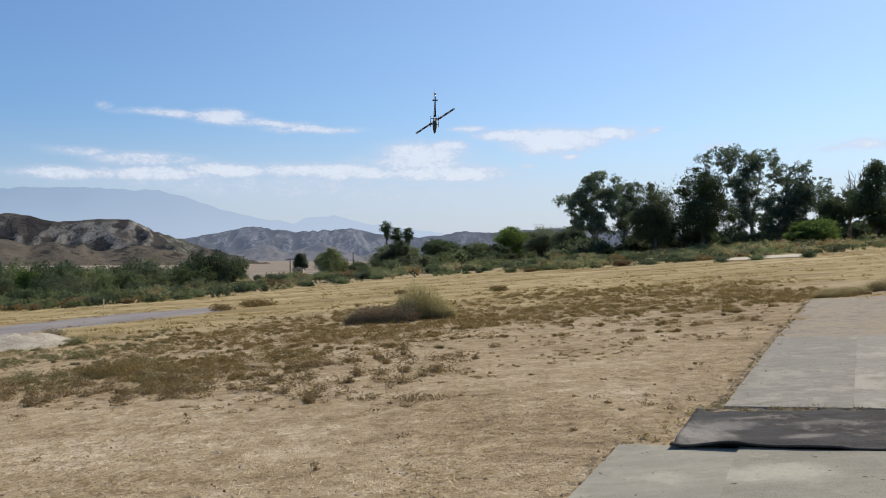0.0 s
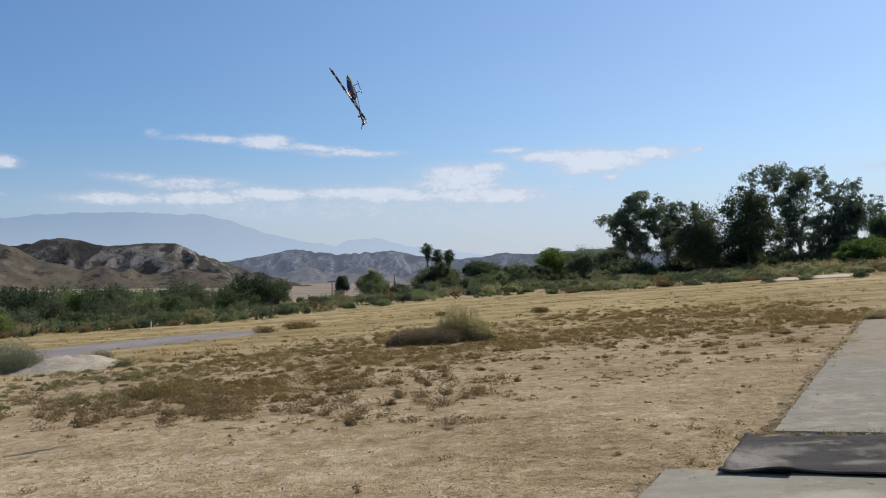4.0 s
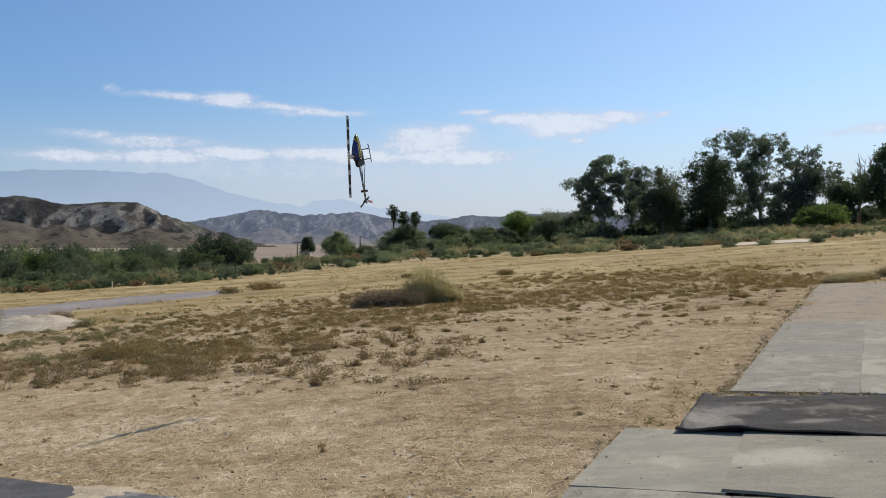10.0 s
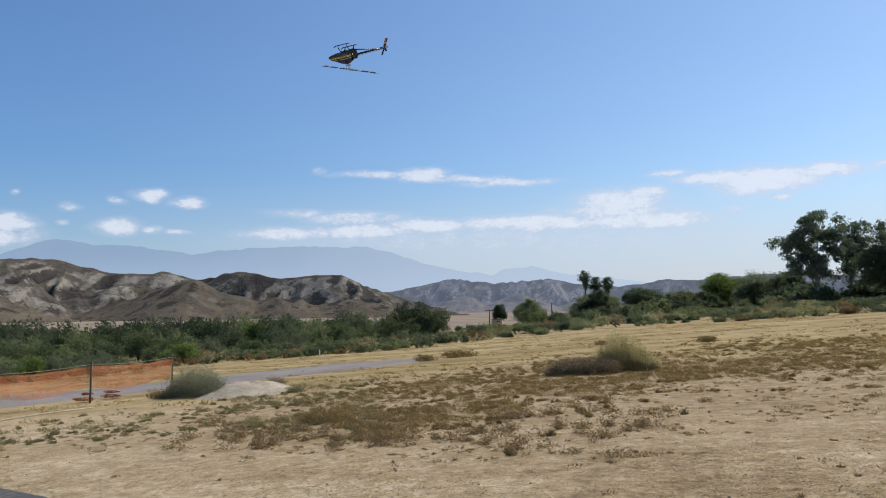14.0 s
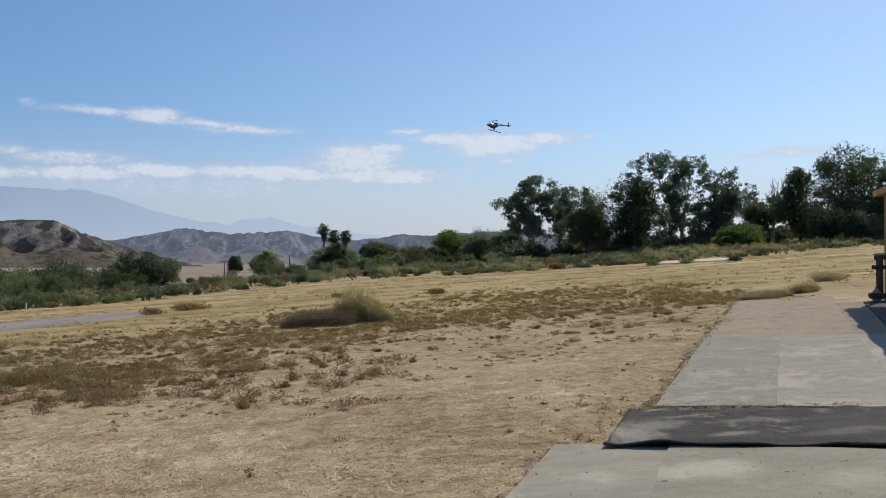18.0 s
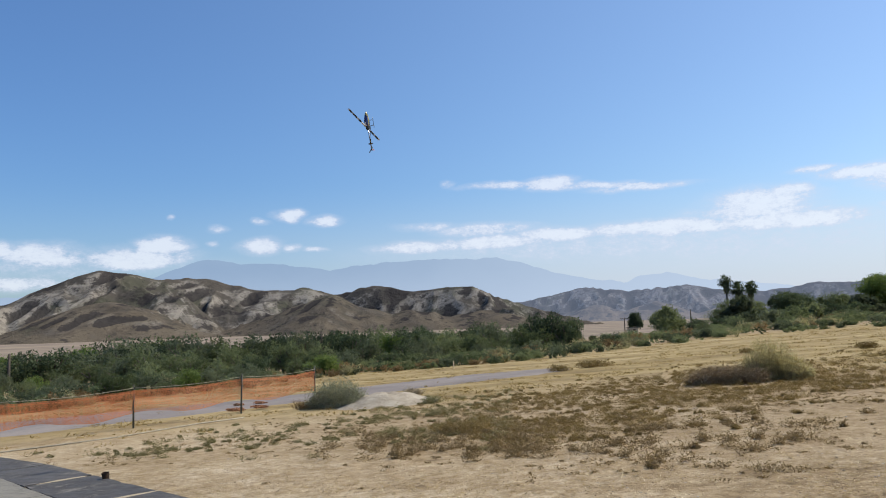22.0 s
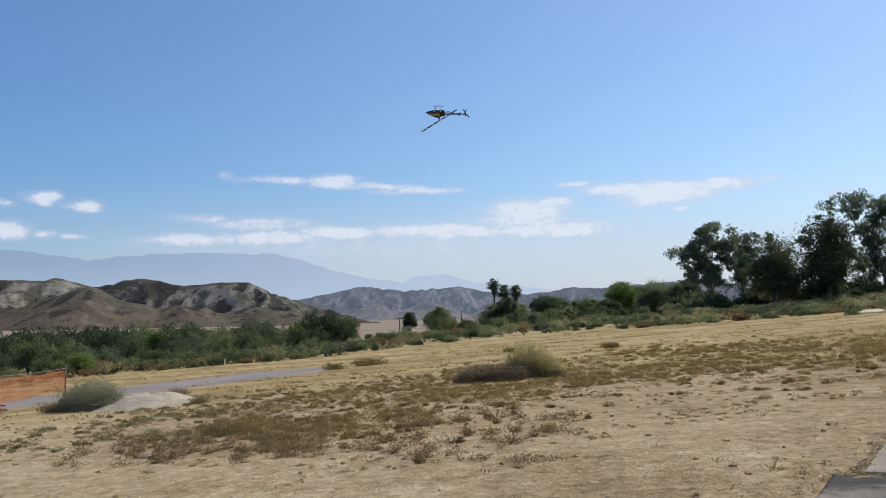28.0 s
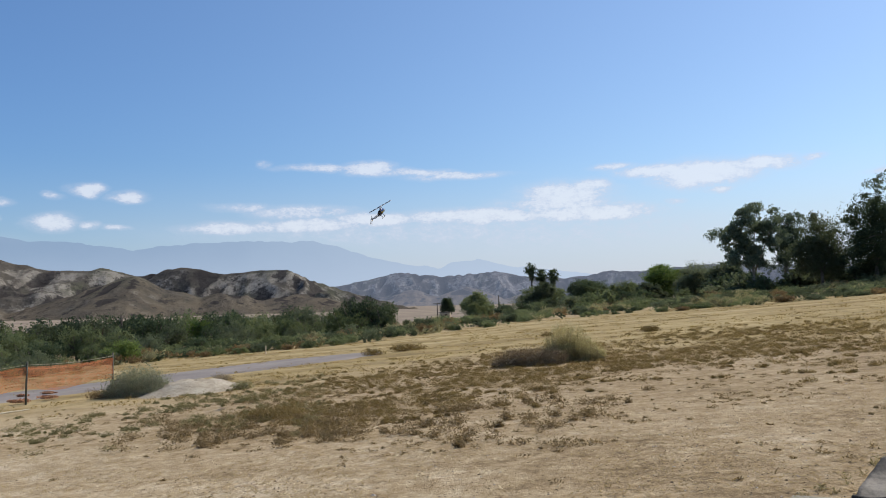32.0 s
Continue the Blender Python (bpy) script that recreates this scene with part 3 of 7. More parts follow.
# hills: a crest line, spurs that run down from it and rounded foothills, cut by gullies
def hill_surface(name, rock, pale, scrub, straw, haze_glow=0.0):
    m = bpy.data.materials.new(name)
    m.use_nodes = True
    g = Graph(m.node_tree)
    where = g.add("ShaderNodeTexCoord").outputs["Object"]
    big, mid, fine = g.noise(where, 0.008, 6.0, 0.62), g.noise(where, 0.03, 9.0, 0.7), g.noise(where, 0.14, 6.0, 0.75)
    meadow, gully = g.add("ShaderNodeAttribute"), g.add("ShaderNodeAttribute")
    meadow.attribute_name, gully.attribute_name = "meadow", "gully"
    col = g.ramp(g.math("ADD", g.math("MULTIPLY", big, 0.5), g.math("MULTIPLY", mid, 0.5)), [(0.34, tuple(0.6 * c for c in rock)), (0.5, rock), (0.66, tuple(1.35 * c for c in rock))])
    run = g.add("ShaderNodeMapping", where)
    run.inputs["Scale"].default_value = (1.0, 0.35, 0.22)
    rill = g.noise(run, 0.085, 7.0, 0.7)
    col = g.mix(g.span(g.noise(where, 0.013, 4.0), 0.5, 0.62, 0.0, 0.55), col, tuple(c * k for c, k in zip(rock, (0.88, 1.02, 0.8))))
    steep = g.math("SUBTRACT", 1.0, g.add("ShaderNodeSeparateXYZ", g.add("ShaderNodeNewGeometry").outputs["Normal"]).outputs[2])
    bare = g.math("MULTIPLY", g.span(steep, 0.06, 0.2), g.span(g.math("ADD", mid, g.math("MULTIPLY", g.math("SUBTRACT", big, 0.5), 0.8)), 0.46, 0.55, 0.0, 0.88))
    bare = g.math("MULTIPLY", bare, g.span(rill, 0.36, 0.56, 0.3, 1.0))
    col = g.mix(bare, col, pale)
    grass = g.ramp(mid, [(0.35, tuple(0.78 * c for c in straw)), (0.5, straw), (0.66, tuple(1.2 * c for c in straw))])
    col = g.mix(g.math("MULTIPLY", meadow.outputs["Fac"], g.span(mid, 0.34, 0.46, 0.45, 1.0)), col, grass)
    brush = g.math("ADD", g.math("MULTIPLY", gully.outputs["Fac"], 0.22), g.math("ADD", g.math("MULTIPLY", mid, 0.75), g.math("MULTIPLY", fine, 0.25)))
    col = g.mix(g.span(brush, 0.57, 0.64, 0.0, 0.88), col, scrub)
    col = g.mix(g.span(fine, 0.56, 0.63, 0.0, 0.65), col, scrub)
    col = g.mix(g.span(rill, 0.52, 0.64, 0.0, 0.45), col, scrub)
    # the colour is multiplied greyer and darker towards the east
    east_grey = g.span(g.math("ADD", g.add("ShaderNodeSeparateXYZ", where).outputs[0], g.math("MULTIPLY", big, 160.0)), -620.0, -400.0, 0.0, 0.9 if not haze_glow else 0.0)
    col = g.mix(east_grey, col, g.mix(1.0, col, (0.8, 0.83, 0.88), "MULTIPLY"))
    s = g.add("ShaderNodeBsdfPrincipled", Base_Color=col, Roughness=1.0, Normal=g.add("ShaderNodeBump", Height=g.math("ADD", fine, g.math("MULTIPLY", mid, 2.0)), Strength=0.55, Distance=5.0))
    s.inputs["Specular IOR Level"].default_value = 0.0
    # haze over far hills, put in as blue-grey emission
    if haze_glow:
        s = g.add("ShaderNodeMixShader", haze_glow, s, g.add("ShaderNodeEmission", (0.3, 0.36, 0.48, 1), 1.0))
    g.add("ShaderNodeOutputMaterial", s)
    return m


HILL = hill_surface("dry_hill", (0.112, 0.098, 0.08), (0.34, 0.302, 0.245), (0.05, 0.044, 0.04), (0.162, 0.13, 0.09))
# the last value is the share of haze painted in as glow
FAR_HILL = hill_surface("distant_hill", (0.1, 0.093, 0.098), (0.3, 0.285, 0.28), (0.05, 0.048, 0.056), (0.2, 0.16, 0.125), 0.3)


def polar(a, r):
    return np.stack([r * np.sin(np.radians(a)), r * np.cos(np.radians(a))], -1)


def hills(name, crest, top, mat, az0, az1, step, scale, domes, seed):
    """A range of hills round the pilot: crest holds bearings and elevations; domes are (ridge of bearing and elevation, distance, slope)."""
    r = np.random.default_rng(seed)
    xs, ys = [c[0] for c in crest], [c[1] for c in crest]

    def wave(a, k):
        return np.array([noise.noise(Vector((q * k, 0.3, seed))) for q in np.atleast_1d(a)])

    def height(el, d):
        return np.tan(np.radians(el)) * d + 6.5
    azs = np.arange(az0, az1 + step, step)
    rs = np.concatenate([np.linspace(top - 4.2 * scale, top - 0.4 * scale, 120), np.linspace(top - 0.38 * scale, top + 2.2 * scale, 34)])
    A, D = np.meshgrid(azs, rs)
    P = polar(A, D)
    warp = np.array([[noise.noise(Vector((x / scale * 0.8, y / scale * 0.8, seed))), noise.noise(Vector((x / scale * 0.8, y / scale * 0.8, seed + 7)))] for x, y in P.reshape(-1, 2)]).reshape(P.shape)
    small = np.array([noise.fractal(Vector((x / scale * 3.5, y / scale * 3.5, seed + 3)), 0.75, 2.1, 5) for x, y in P.reshape(-1, 2)]).reshape(A.shape)
    Q = P + warp * scale * 0.2
    ground = np.full(A.shape, -30.0)
    owner = np.zeros(A.shape)

    def ridge(pts, hs, slope, tag, round_=0.0):
        """Slopes falling away on both sides of a line of heights."""
        for (p, h0), (q, h1) in zip(zip(pts, hs), zip(pts[1:], hs[1:])):
            lo, hi = np.minimum(p, q) - 2.2 * scale, np.maximum(p, q) + 2.2 * scale
            near = np.all((Q > lo) & (Q < hi), -1)
            d = q - p
            t = np.clip(((Q[near] - p) @ d) / max(1e-6, d @ d), 0, 1)
            gap = np.linalg.norm(Q[near] - (p + t[:, None] * d), axis=1)
            if round_:
                gap = np.sqrt(gap * gap + round_ * round_) - round_
            h = h0 + (h1 - h0) * t - slope * gap
            old = ground[near]
            won = h > old
            ground[near] = np.where(won, h, old)
            own = owner[near]
            own[won] = tag
            owner[near] = own
    ca = np.arange(az0 - 2, az1 + 2, 0.6)
    cr = top + scale * 0.45 * wave(ca, 0.17)
    ch = height(np.interp(ca, xs, ys), cr)
    ridge(list(polar(ca, cr)), list(ch), 0.72, 0)
    # spurs, each branching once
    a = az0
    while a < az1:
        a += r.uniform(2.4, 5.2) * 1000 / top * scale / 75
        h0, r0 = float(np.interp(a, ca, ch)), float(np.interp(a, ca, cr))
        if h0 < 12:
            continue
        long, lean = r.uniform(1.1, 2.0) * h0 * 1.5, r.uniform(-0.6, 0.6)
        pts, hs, side = [polar(np.array(a), np.array(r0))], [h0 * 0.99], polar(np.array(a + 90), np.array(1.0))
        for k in range(1, 6):
            t = k / 5
            pts.append(polar(np.array(a), np.array(r0 - long * t)) + side * long * (lean * t + 0.1 * r.normal()))
            hs.append(h0 * ((1 - t) * 0.93 + 0.04 * r.normal() * (1 - t)) - 2 * t)
        ridge(pts, hs, r.uniform(0.7, 0.95), 0)
        for _ in range(2):
            k = int(r.integers(1, 4))
            out = (1 if r.random() < 0.5 else -1) * r.uniform(0.5, 1.0)
            tip = pts[k] - polar(np.array(a), np.array(1.0)) * hs[k] * 1.3 + side * out * hs[k] * 1.4
            ridge([pts[k], (pts[k] + tip) / 2 + r.normal(size=2) * 3, tip], [hs[k], hs[k] * 0.55, -2], 0.7, 0)
    for line, d, slope, soft in domes:
        pa = np.array([q[0] for q in line], float)
        ridge(list(polar(pa, np.full(len(pa), d))), list(height(np.array([q[1] for q in line]), d)), slope, 1, soft * scale)
    free = ground < 0
    # the gullies: folds down the slopes, deepest halfway
    rise = np.clip(ground / (0.25 * scale), 0, 1)
    fold = np.array([1 - abs(noise.noise(Vector((x / scale * 3.0, y / scale * 1.5, seed + 11)))) * 2.4 for x, y in Q.reshape(-1, 2)]).reshape(A.shape)
    rough = np.where(owner > 0.5, 0.35, 1.0) * rise
    drop = np.clip((np.interp(A, ca, ch) - ground) / (0.3 * scale), 0, 1)
    ground = ground + rough * scale * (0.03 * small + 0.085 * (fold - 0.6)) * (0.2 + 0.8 * drop)
    ground = np.where(free, np.maximum(ground, -3.0 + small * 1.5), ground)
    line = np.interp(A, ca, ch)
    ground = np.minimum(ground, line + 0.02 * scale * small * (np.abs(D - top) < 0.6 * scale))
    meadow = np.clip(np.where(owner > 0.5, 1.0 - ground / (0.9 * scale), 0.75 - ground / (0.3 * scale)) + 0.55 * small, 0, 1)
    gully = np.clip(0.75 - fold, -0.6, 1) * rise
    vs = np.column_stack([P.reshape(-1, 2), ground.reshape(-1) - 4.9])
    n = len(azs)
    i, k = np.meshgrid(np.arange(len(rs) - 1), np.arange(n - 1), indexing="ij")
    a = (i * n + k).reshape(-1)
    ob = sheet(name, vs.tolist(), np.stack([a, a + 1, a + n + 1, a + n], 1).tolist(), mat, smooth=True)
    for key, values in (("meadow", meadow), ("gully", gully)):
        ob.data.attributes.new(key, "FLOAT", "POINT").data.foreach_set("value", values.reshape(-1).astype(np.float32))
    return ob


NEAR_CREST = ((-92, 2.6), (-75, 3.2), (-65, 2.4), (-56.9, 2.05), (-54.2, 2.15), (-53.2, 2.75), (-52.2, 3.35), (-50.7, 3.85), (-49.1, 4.35), (-47.2, 4.28), (-45.5, 3.75), (-42.8, 3.82), (-41.6, 3.72), (-40, 3.28), (-38, 2.85), (-36.1, 2.8), (-34.9, 3.1), (-33.9, 2.75), (-32.6, 2.42), (-30.5, 2.95), (-28.8, 3.02), (-26.7, 2.45), (-25.2, 2.7), (-23.9, 2.78), (-22.7, 2.8), (-20.6, 2.0), (-18.9, 1.45), (-16, 0.6), (-14, -0.1), (-12, -0.4))
NEAR_DOMES = (
    (((-54.5, -0.3), (-51, 1.0), (-48.5, 2.1), (-46.2, 1.3), (-44, 0.2)), 860, 0.42, 0.35),
    (((-42, -0.3), (-38, 0.5), (-35.2, 1.5), (-33, 2.4)), 900, 0.5, 0.1), (((-33, 2.4), (-31, 1.5), (-28, 0.15)), 890, 0.4, 0.25),
    (((-29, 0.3), (-26.5, 1.1), (-24.5, 0.5)), 870, 0.4, 0.3), (((-24, 0.2), (-21.8, 0.9), (-19, 0.1)), 880, 0.35, 0.3),
    (((-64, 0.3), (-60, 1.3), (-57, 0.4)), 860, 0.4, 0.3),
)
MID_CREST = ((-30, 0.9), (-20.6, 1.2), (-18.9, 1.43), (-16.2, 1.96), (-14.2, 2.4), (-12.4, 2.25), (-11.2, 2.04), (-10.2, 2.08), (-8.1, 2.23), (-6.5, 2.3), (-4.7, 1.84), (-2, 1.65), (-0.5, 1.75), (1.2, 2.12), (3.4, 2.03), (8, 2.3), (14, 2.0), (24, 1.6))
MID_DOMES = ((((-15, 0.35), (-13.2, 1.0), (-11.8, 0.4)), 2230, 0.4, 0.2), (((-11.5, 0.3), (-9.3, 1.15), (-7.4, 0.3)), 2200, 0.4, 0.15), (((-20, 0.3), (-17.5, 0.8), (-15.5, 0.3)), 2250, 0.35, 0.2), (((-6, 0.2), (-4, 0.7), (-2, 0.3)), 2250, 0.35, 0.2))
near_hills = tagged(hills("hills", NEAR_CREST, 1000, HILL, -92, -12, 0.16, 75, NEAR_DOMES, 11), "dry brown eroded hills with bare pale gullies and dark scrub", "hills", kind="structure")
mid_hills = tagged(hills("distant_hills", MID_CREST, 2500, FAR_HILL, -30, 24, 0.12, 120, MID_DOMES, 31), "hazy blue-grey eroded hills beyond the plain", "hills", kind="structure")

FAR_AZ = (-95, -80, -65, -55, -48, -45.4, -43.4, -41.9, -39.4, -36.2, -33.2, -31.1, -28.6, -26, -20.5, -18.4, -15.9, -13.1, -11.1, -9.9, -8.2, -6.1, -2.7, 0.3, 8, 20, 40)
FAR_EL = (2.5, 3.5, 3.0, 2.5, 3.0, 3.85, 4.65, 5.1, 4.8, 4.7, 4.2, 4.5, 4.7, 4.85, 4.8, 4.3, 3.45, 2.85, 2.65, 3.1, 3.2, 2.7, 2.25, 1.85, 1.6, 1.5, 1.5)
# the backdrop glows: distance haze is painted into its emission
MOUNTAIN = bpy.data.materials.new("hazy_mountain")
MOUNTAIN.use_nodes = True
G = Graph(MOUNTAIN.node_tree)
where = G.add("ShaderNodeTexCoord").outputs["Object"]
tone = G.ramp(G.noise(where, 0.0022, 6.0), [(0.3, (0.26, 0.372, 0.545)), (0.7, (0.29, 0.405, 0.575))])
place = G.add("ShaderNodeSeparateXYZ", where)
# painted haze: paler towards the right, then towards the foot
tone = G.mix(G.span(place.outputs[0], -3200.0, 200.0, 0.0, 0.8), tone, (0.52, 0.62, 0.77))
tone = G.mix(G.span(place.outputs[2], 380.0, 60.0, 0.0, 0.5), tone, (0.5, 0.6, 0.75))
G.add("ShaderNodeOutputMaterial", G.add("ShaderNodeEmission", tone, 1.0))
vs, fs = [], []
azs = np.arange(-95, 40.1, 0.25)
for i, (u, r) in enumerate(((0, 4300), (0.5, 4450), (1, 4600), (0.4, 4800))):
    for a in azs:
        h = math.tan(radians(interp(a, FAR_AZ, FAR_EL) + 0.12 * noise.fractal(Vector((a * 0.6, 0, 2)), 0.6, 2, 5))) * 4600 + 7
        vs.append((r * math.sin(radians(a)), r * math.cos(radians(a)), h * u - 5))
n = len(azs)
for i in range(3):
    for k in range(n - 1):
        fs.append((i * n + k, i * n + k + 1, (i + 1) * n + k + 1, (i + 1) * n + k))
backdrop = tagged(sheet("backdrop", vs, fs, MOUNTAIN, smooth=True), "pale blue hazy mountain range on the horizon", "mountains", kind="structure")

# ---- plants ----


def foliage(name, blobs, count, size, mat, rng, parent=None, stretch=1.6, shell=0.55, droop=0.0, label="", twigs=0, tight=1.0):
    """A crown of many small leaves: they gather in sprays, which fill ellipsoids (x, y, z, rx, ry, rz) out to their skins."""
    b = np.array(blobs)
    vol = (b[:, 3] * b[:, 4] * b[:, 5]) ** 0.75
    sprays = max(8, twigs or count // 30)
    which = rng.choice(len(blobs), sprays, p=vol / vol.sum())
    d = rng.normal(size=(sprays, 3))
    d /= np.linalg.norm(d, axis=1)[:, None]
    lump = 1 + 0.2 * np.sin(d[:, :1] * 5 + which[:, None]) * np.sin(d[:, 1:2] * 4 + 2 * which[:, None])
    r = (shell + (1 - shell) * rng.random((sprays, 1))) ** 0.8 * lump
    heart = b[which, :3] + d * r * b[which, 3:] * 0.94
    k = rng.integers(0, sprays, count)
    spread = b[which, 3:] * (1.6 / sprays ** 0.36 + 0.1) * tight
    p = heart[k] + np.clip(rng.normal(size=(count, 3)), -1.3, 1.3) * spread[k]
    u = rng.normal(size=(count, 3))
    u[:, 2] -= droop
    u /= np.linalg.norm(u, axis=1)[:, None]
    v = np.cross(u, rng.normal(size=(count, 3)) + 1.5 * d[k])
    v /= np.linalg.norm(v, axis=1)[:, None] + 1e-9
    s = size * (0.55 + 0.9 * rng.random((count, 1)))
    a, w = u * s * stretch * 0.5, v * s * 0.5
    vs = np.stack([p - a - w * 0.7, p - a * 0.4 + w, p + a], 1).reshape(-1, 3)
    fs = np.arange(count * 3).reshape(-1, 3)
    return sheet(name, vs.tolist(), fs.tolist(), mat, parent, label)


def tree(name, leaf, label, az, d, shape, leaves=14500, size=0.17):
    """A tree at a bearing and distance: shape holds clumps (sideways, height, half width, half height) of its crown."""
    rng = np.random.default_rng(int(az * 10 + d))
    base = at(az, d)
    shape = [(a, 0.962 * h, w, 0.962 * v) for a, h, w, v in shape]
    root = empty(name, Matrix.Translation(base) @ Matrix.Rotation(radians(-az), 4, "Z"), label, "tree", "trees round the field")
    top = max(s[1] + s[3] for s in shape)
    airy = leaf is GUM_LEAF
    bm = bmesh.new()
    fork = Vector((0, 0, top * 0.22))
    tube(bm, [(0, 0, -0.3), (0.05, 0.02, top * 0.1), fork], [0.045 * top ** 0.8, 0.036 * top ** 0.8, 0.03 * top ** 0.8], 9)
    part("trunk", bm, PALE_BARK if airy else BARK, root)
    blobs = []
    for x, h, rx, rz in shape:
        depth = float(rng.uniform(-0.5, 0.5)) * rx
        blobs.append((x, depth, h, rx * (1.32 if airy else 1.12), rx * 1.15, rz * (1.3 if airy else 1.12)))
        bm = bmesh.new()
        end = Vector((x, depth, h + rz * 0.3))
        mid = fork.lerp(end, 0.5) + Vector((rng.uniform(-0.4, 0.4), rng.uniform(-0.4, 0.4), 0.3))
        tube(bm, [fork - Vector((0, 0, 0.3)), mid, end], [0.02 * top ** 0.8, 0.013 * top ** 0.8, 0.03], 6)
        for k in range(5):
            q = mid.lerp(end, 0.2 + 0.2 * k)
            tip = end + Vector((rng.uniform(-1, 1) * rx, rng.uniform(-1, 1) * rx, rng.uniform(-0.6, 0.9) * rz))
            tube(bm, [q, q.lerp(tip, 0.5) + Vector((0, 0, 0.15)), tip], [0.06, 0.045, 0.02], 4, False)
        part("limb", bm, PALE_BARK if airy else BARK, root)
    area = sum(s[2] * s[3] for s in shape)
    count = int(min(leaves * 2.2, max(700, (700 if airy else 560) * area * (0.42 / size) ** 2)))
    if airy:
        mean = np.mean(np.array(blobs), 0)
        blobs.append((mean[0], mean[1], mean[2] * 0.95, mean[3] * 0.9, mean[4] * 0.9, mean[5] * 0.9))
        small = []
        for x, y, z, rx, ry, rz in blobs:
            for _ in range(int(8 + 2.3 * rx * rz)):
                k = rng.normal(size=3)
                k /= np.linalg.norm(k)
                q = 0.5 + 0.45 * rng.random()
                g = rng.uniform(0.75, 1.45)
                small.append((x + k[0] * rx * q, y + k[1] * ry * q, z + k[2] * rz * q, g, g, g * 0.75))
        for _ in range(int(top * 1.1)):
            g = rng.uniform(0.5, 1.0)
            small.append((rng.normal() * 1.3, rng.normal(), rng.uniform(0.15, 0.55) * top, g, g, g * 1.2))
        blobs = small
    else:
        for x, y, z, rx, ry, rz in list(blobs):
            for _ in range(12):
                k = rng.normal(size=3)
                k /= np.linalg.norm(k)
                g = rng.uniform(0.2, 0.45)
                blobs.append((x + k[0] * rx * 0.9, y + k[1] * ry * 0.9, z + k[2] * rz * 0.9, rx * g, ry * g, rz * g))
    foliage("crown", blobs, count, size, leaf, rng, root, 1.9 if airy else 1.6, 0.3, 0.7 if airy else 0.3)
    return root


tree("gum_tree", GUM_LEAF, "tall open gum tree with airy grey-green crown", 11.3, 128, [(0.9, 12.3, 2.9, 2.1), (-2.9, 9.0, 2.1, 2.1), (2.8, 9.5, 1.7, 2.0), (-0.7, 6.0, 2.2, 1.8)])
tree("gum_tree", GUM_LEAF, "slender gum tree with sparse wispy crown", 13.4, 132, [(0.7, 11.6, 1.5, 1.8), (1.0, 8.7, 1.5, 2.1), (-0.2, 6.3, 1.8, 2.3)], leaves=5200)
tree("pepper_tree", PEPPER_LEAF, "rounded grey-green pepper tree", 15.6, 122, [(0.0, 8.2, 2.5, 2.6), (-0.9, 4.7, 3.1, 2.6), (1.3, 4.5, 2.1, 2.6)])
tree("oak_tree", OAK_LEAF, "dense dark evergreen tree", 18.8, 120, [(0.0, 10.4, 3.1, 2.4), (-0.8, 6.7, 3.3, 2.9), (1.2, 5.9, 3.1, 3.4), (-1.2, 3.7, 2.5, 2.1)])
tree("gum_tree", GUM_LEAF, "tall gum tree with high umbrella crown and bare stems", 22.1, 140, [(-5.4, 16.0, 2.9, 1.5), (-1.8, 14.9, 3.3, 2.0), (1.9, 15.0, 2.6, 1.7), (-0.9, 10.9, 2.9, 2.9), (0.9, 6.4, 2.9, 3.4), (-2.3, 6.0, 1.9, 3.9)])
tree("gum_tree", GUM_LEAF, "spreading gum tree with layered crown", 23.9, 134, [(1.6, 11.7, 3.2, 1.6), (4.6, 9.5, 2.7, 2.1), (1.1, 7.3, 3.2, 2.8), (3.7, 5.4, 3.4, 2.8), (-0.2, 4.5, 2.3, 2.8)])
tree("oak_tree", OAK_LEAF, "dark evergreen tree beside a bare one", 29.8, 118, [(-0.3, 8.5, 1.7, 1.9), (-1.4, 5.6, 2.4, 2.3), (0.7, 3.6, 2.4, 2.3)])
tree("oak_tree", OAK_LEAF, "large dark spreading evergreen tree", 32.6, 112, [(0.7, 10.7, 3.1, 2.4), (-1.6, 8.0, 2.9, 2.7), (2.6, 7.7, 3.4, 2.9), (-0.3, 4.5, 4.6, 2.7), (3.8, 5.4, 2.3, 3.5)])
tree("gum_tree", GUM_LEAF, "broad gum tree at the end of the row", 36.3, 112, [(0.1, 8.1, 3.1, 2.7), (-1.2, 5.0, 3.1, 3.1), (1.8, 4.5, 3.4, 3.5)])
tree("pepper_tree", LIME_LEAF, "bright green rounded shrub tree", 25.9, 100, [(-1.1, 1.8, 1.4, 1.0), (0.8, 1.9, 1.8, 1.2), (-0.2, 1.2, 2.1, 0.9)])
tree("pepper_tree", PEPPER_LEAF, "grey-green shrub tree at the field edge", 31.6, 105, [(0.3, 2.9, 2.0, 1.4), (-0.6, 1.9, 1.6, 0.9)])
tree("pepper_tree", PEPPER_LEAF, "grey-green shrub tree under taller trees", 33.4, 105, [(-0.1, 2.3, 1.6, 1.3), (1.0, 1.6, 1.6, 0.9)])
tree("pepper_tree", OAK_LEAF, "low dark shrub tree under the gum trees", 27.0, 115, [(0.2, 4.4, 1.8, 2.0), (-0.5, 2.2, 2.0, 1.2)])
tree("oak_tree", OAK_LEAF, "rounded dark green tree beyond the field", 0.0, 190, [(0.0, 4.4, 4.1, 1.9), (-2.9, 2.9, 2.4, 2.1), (2.3, 2.6, 2.7, 1.9)])
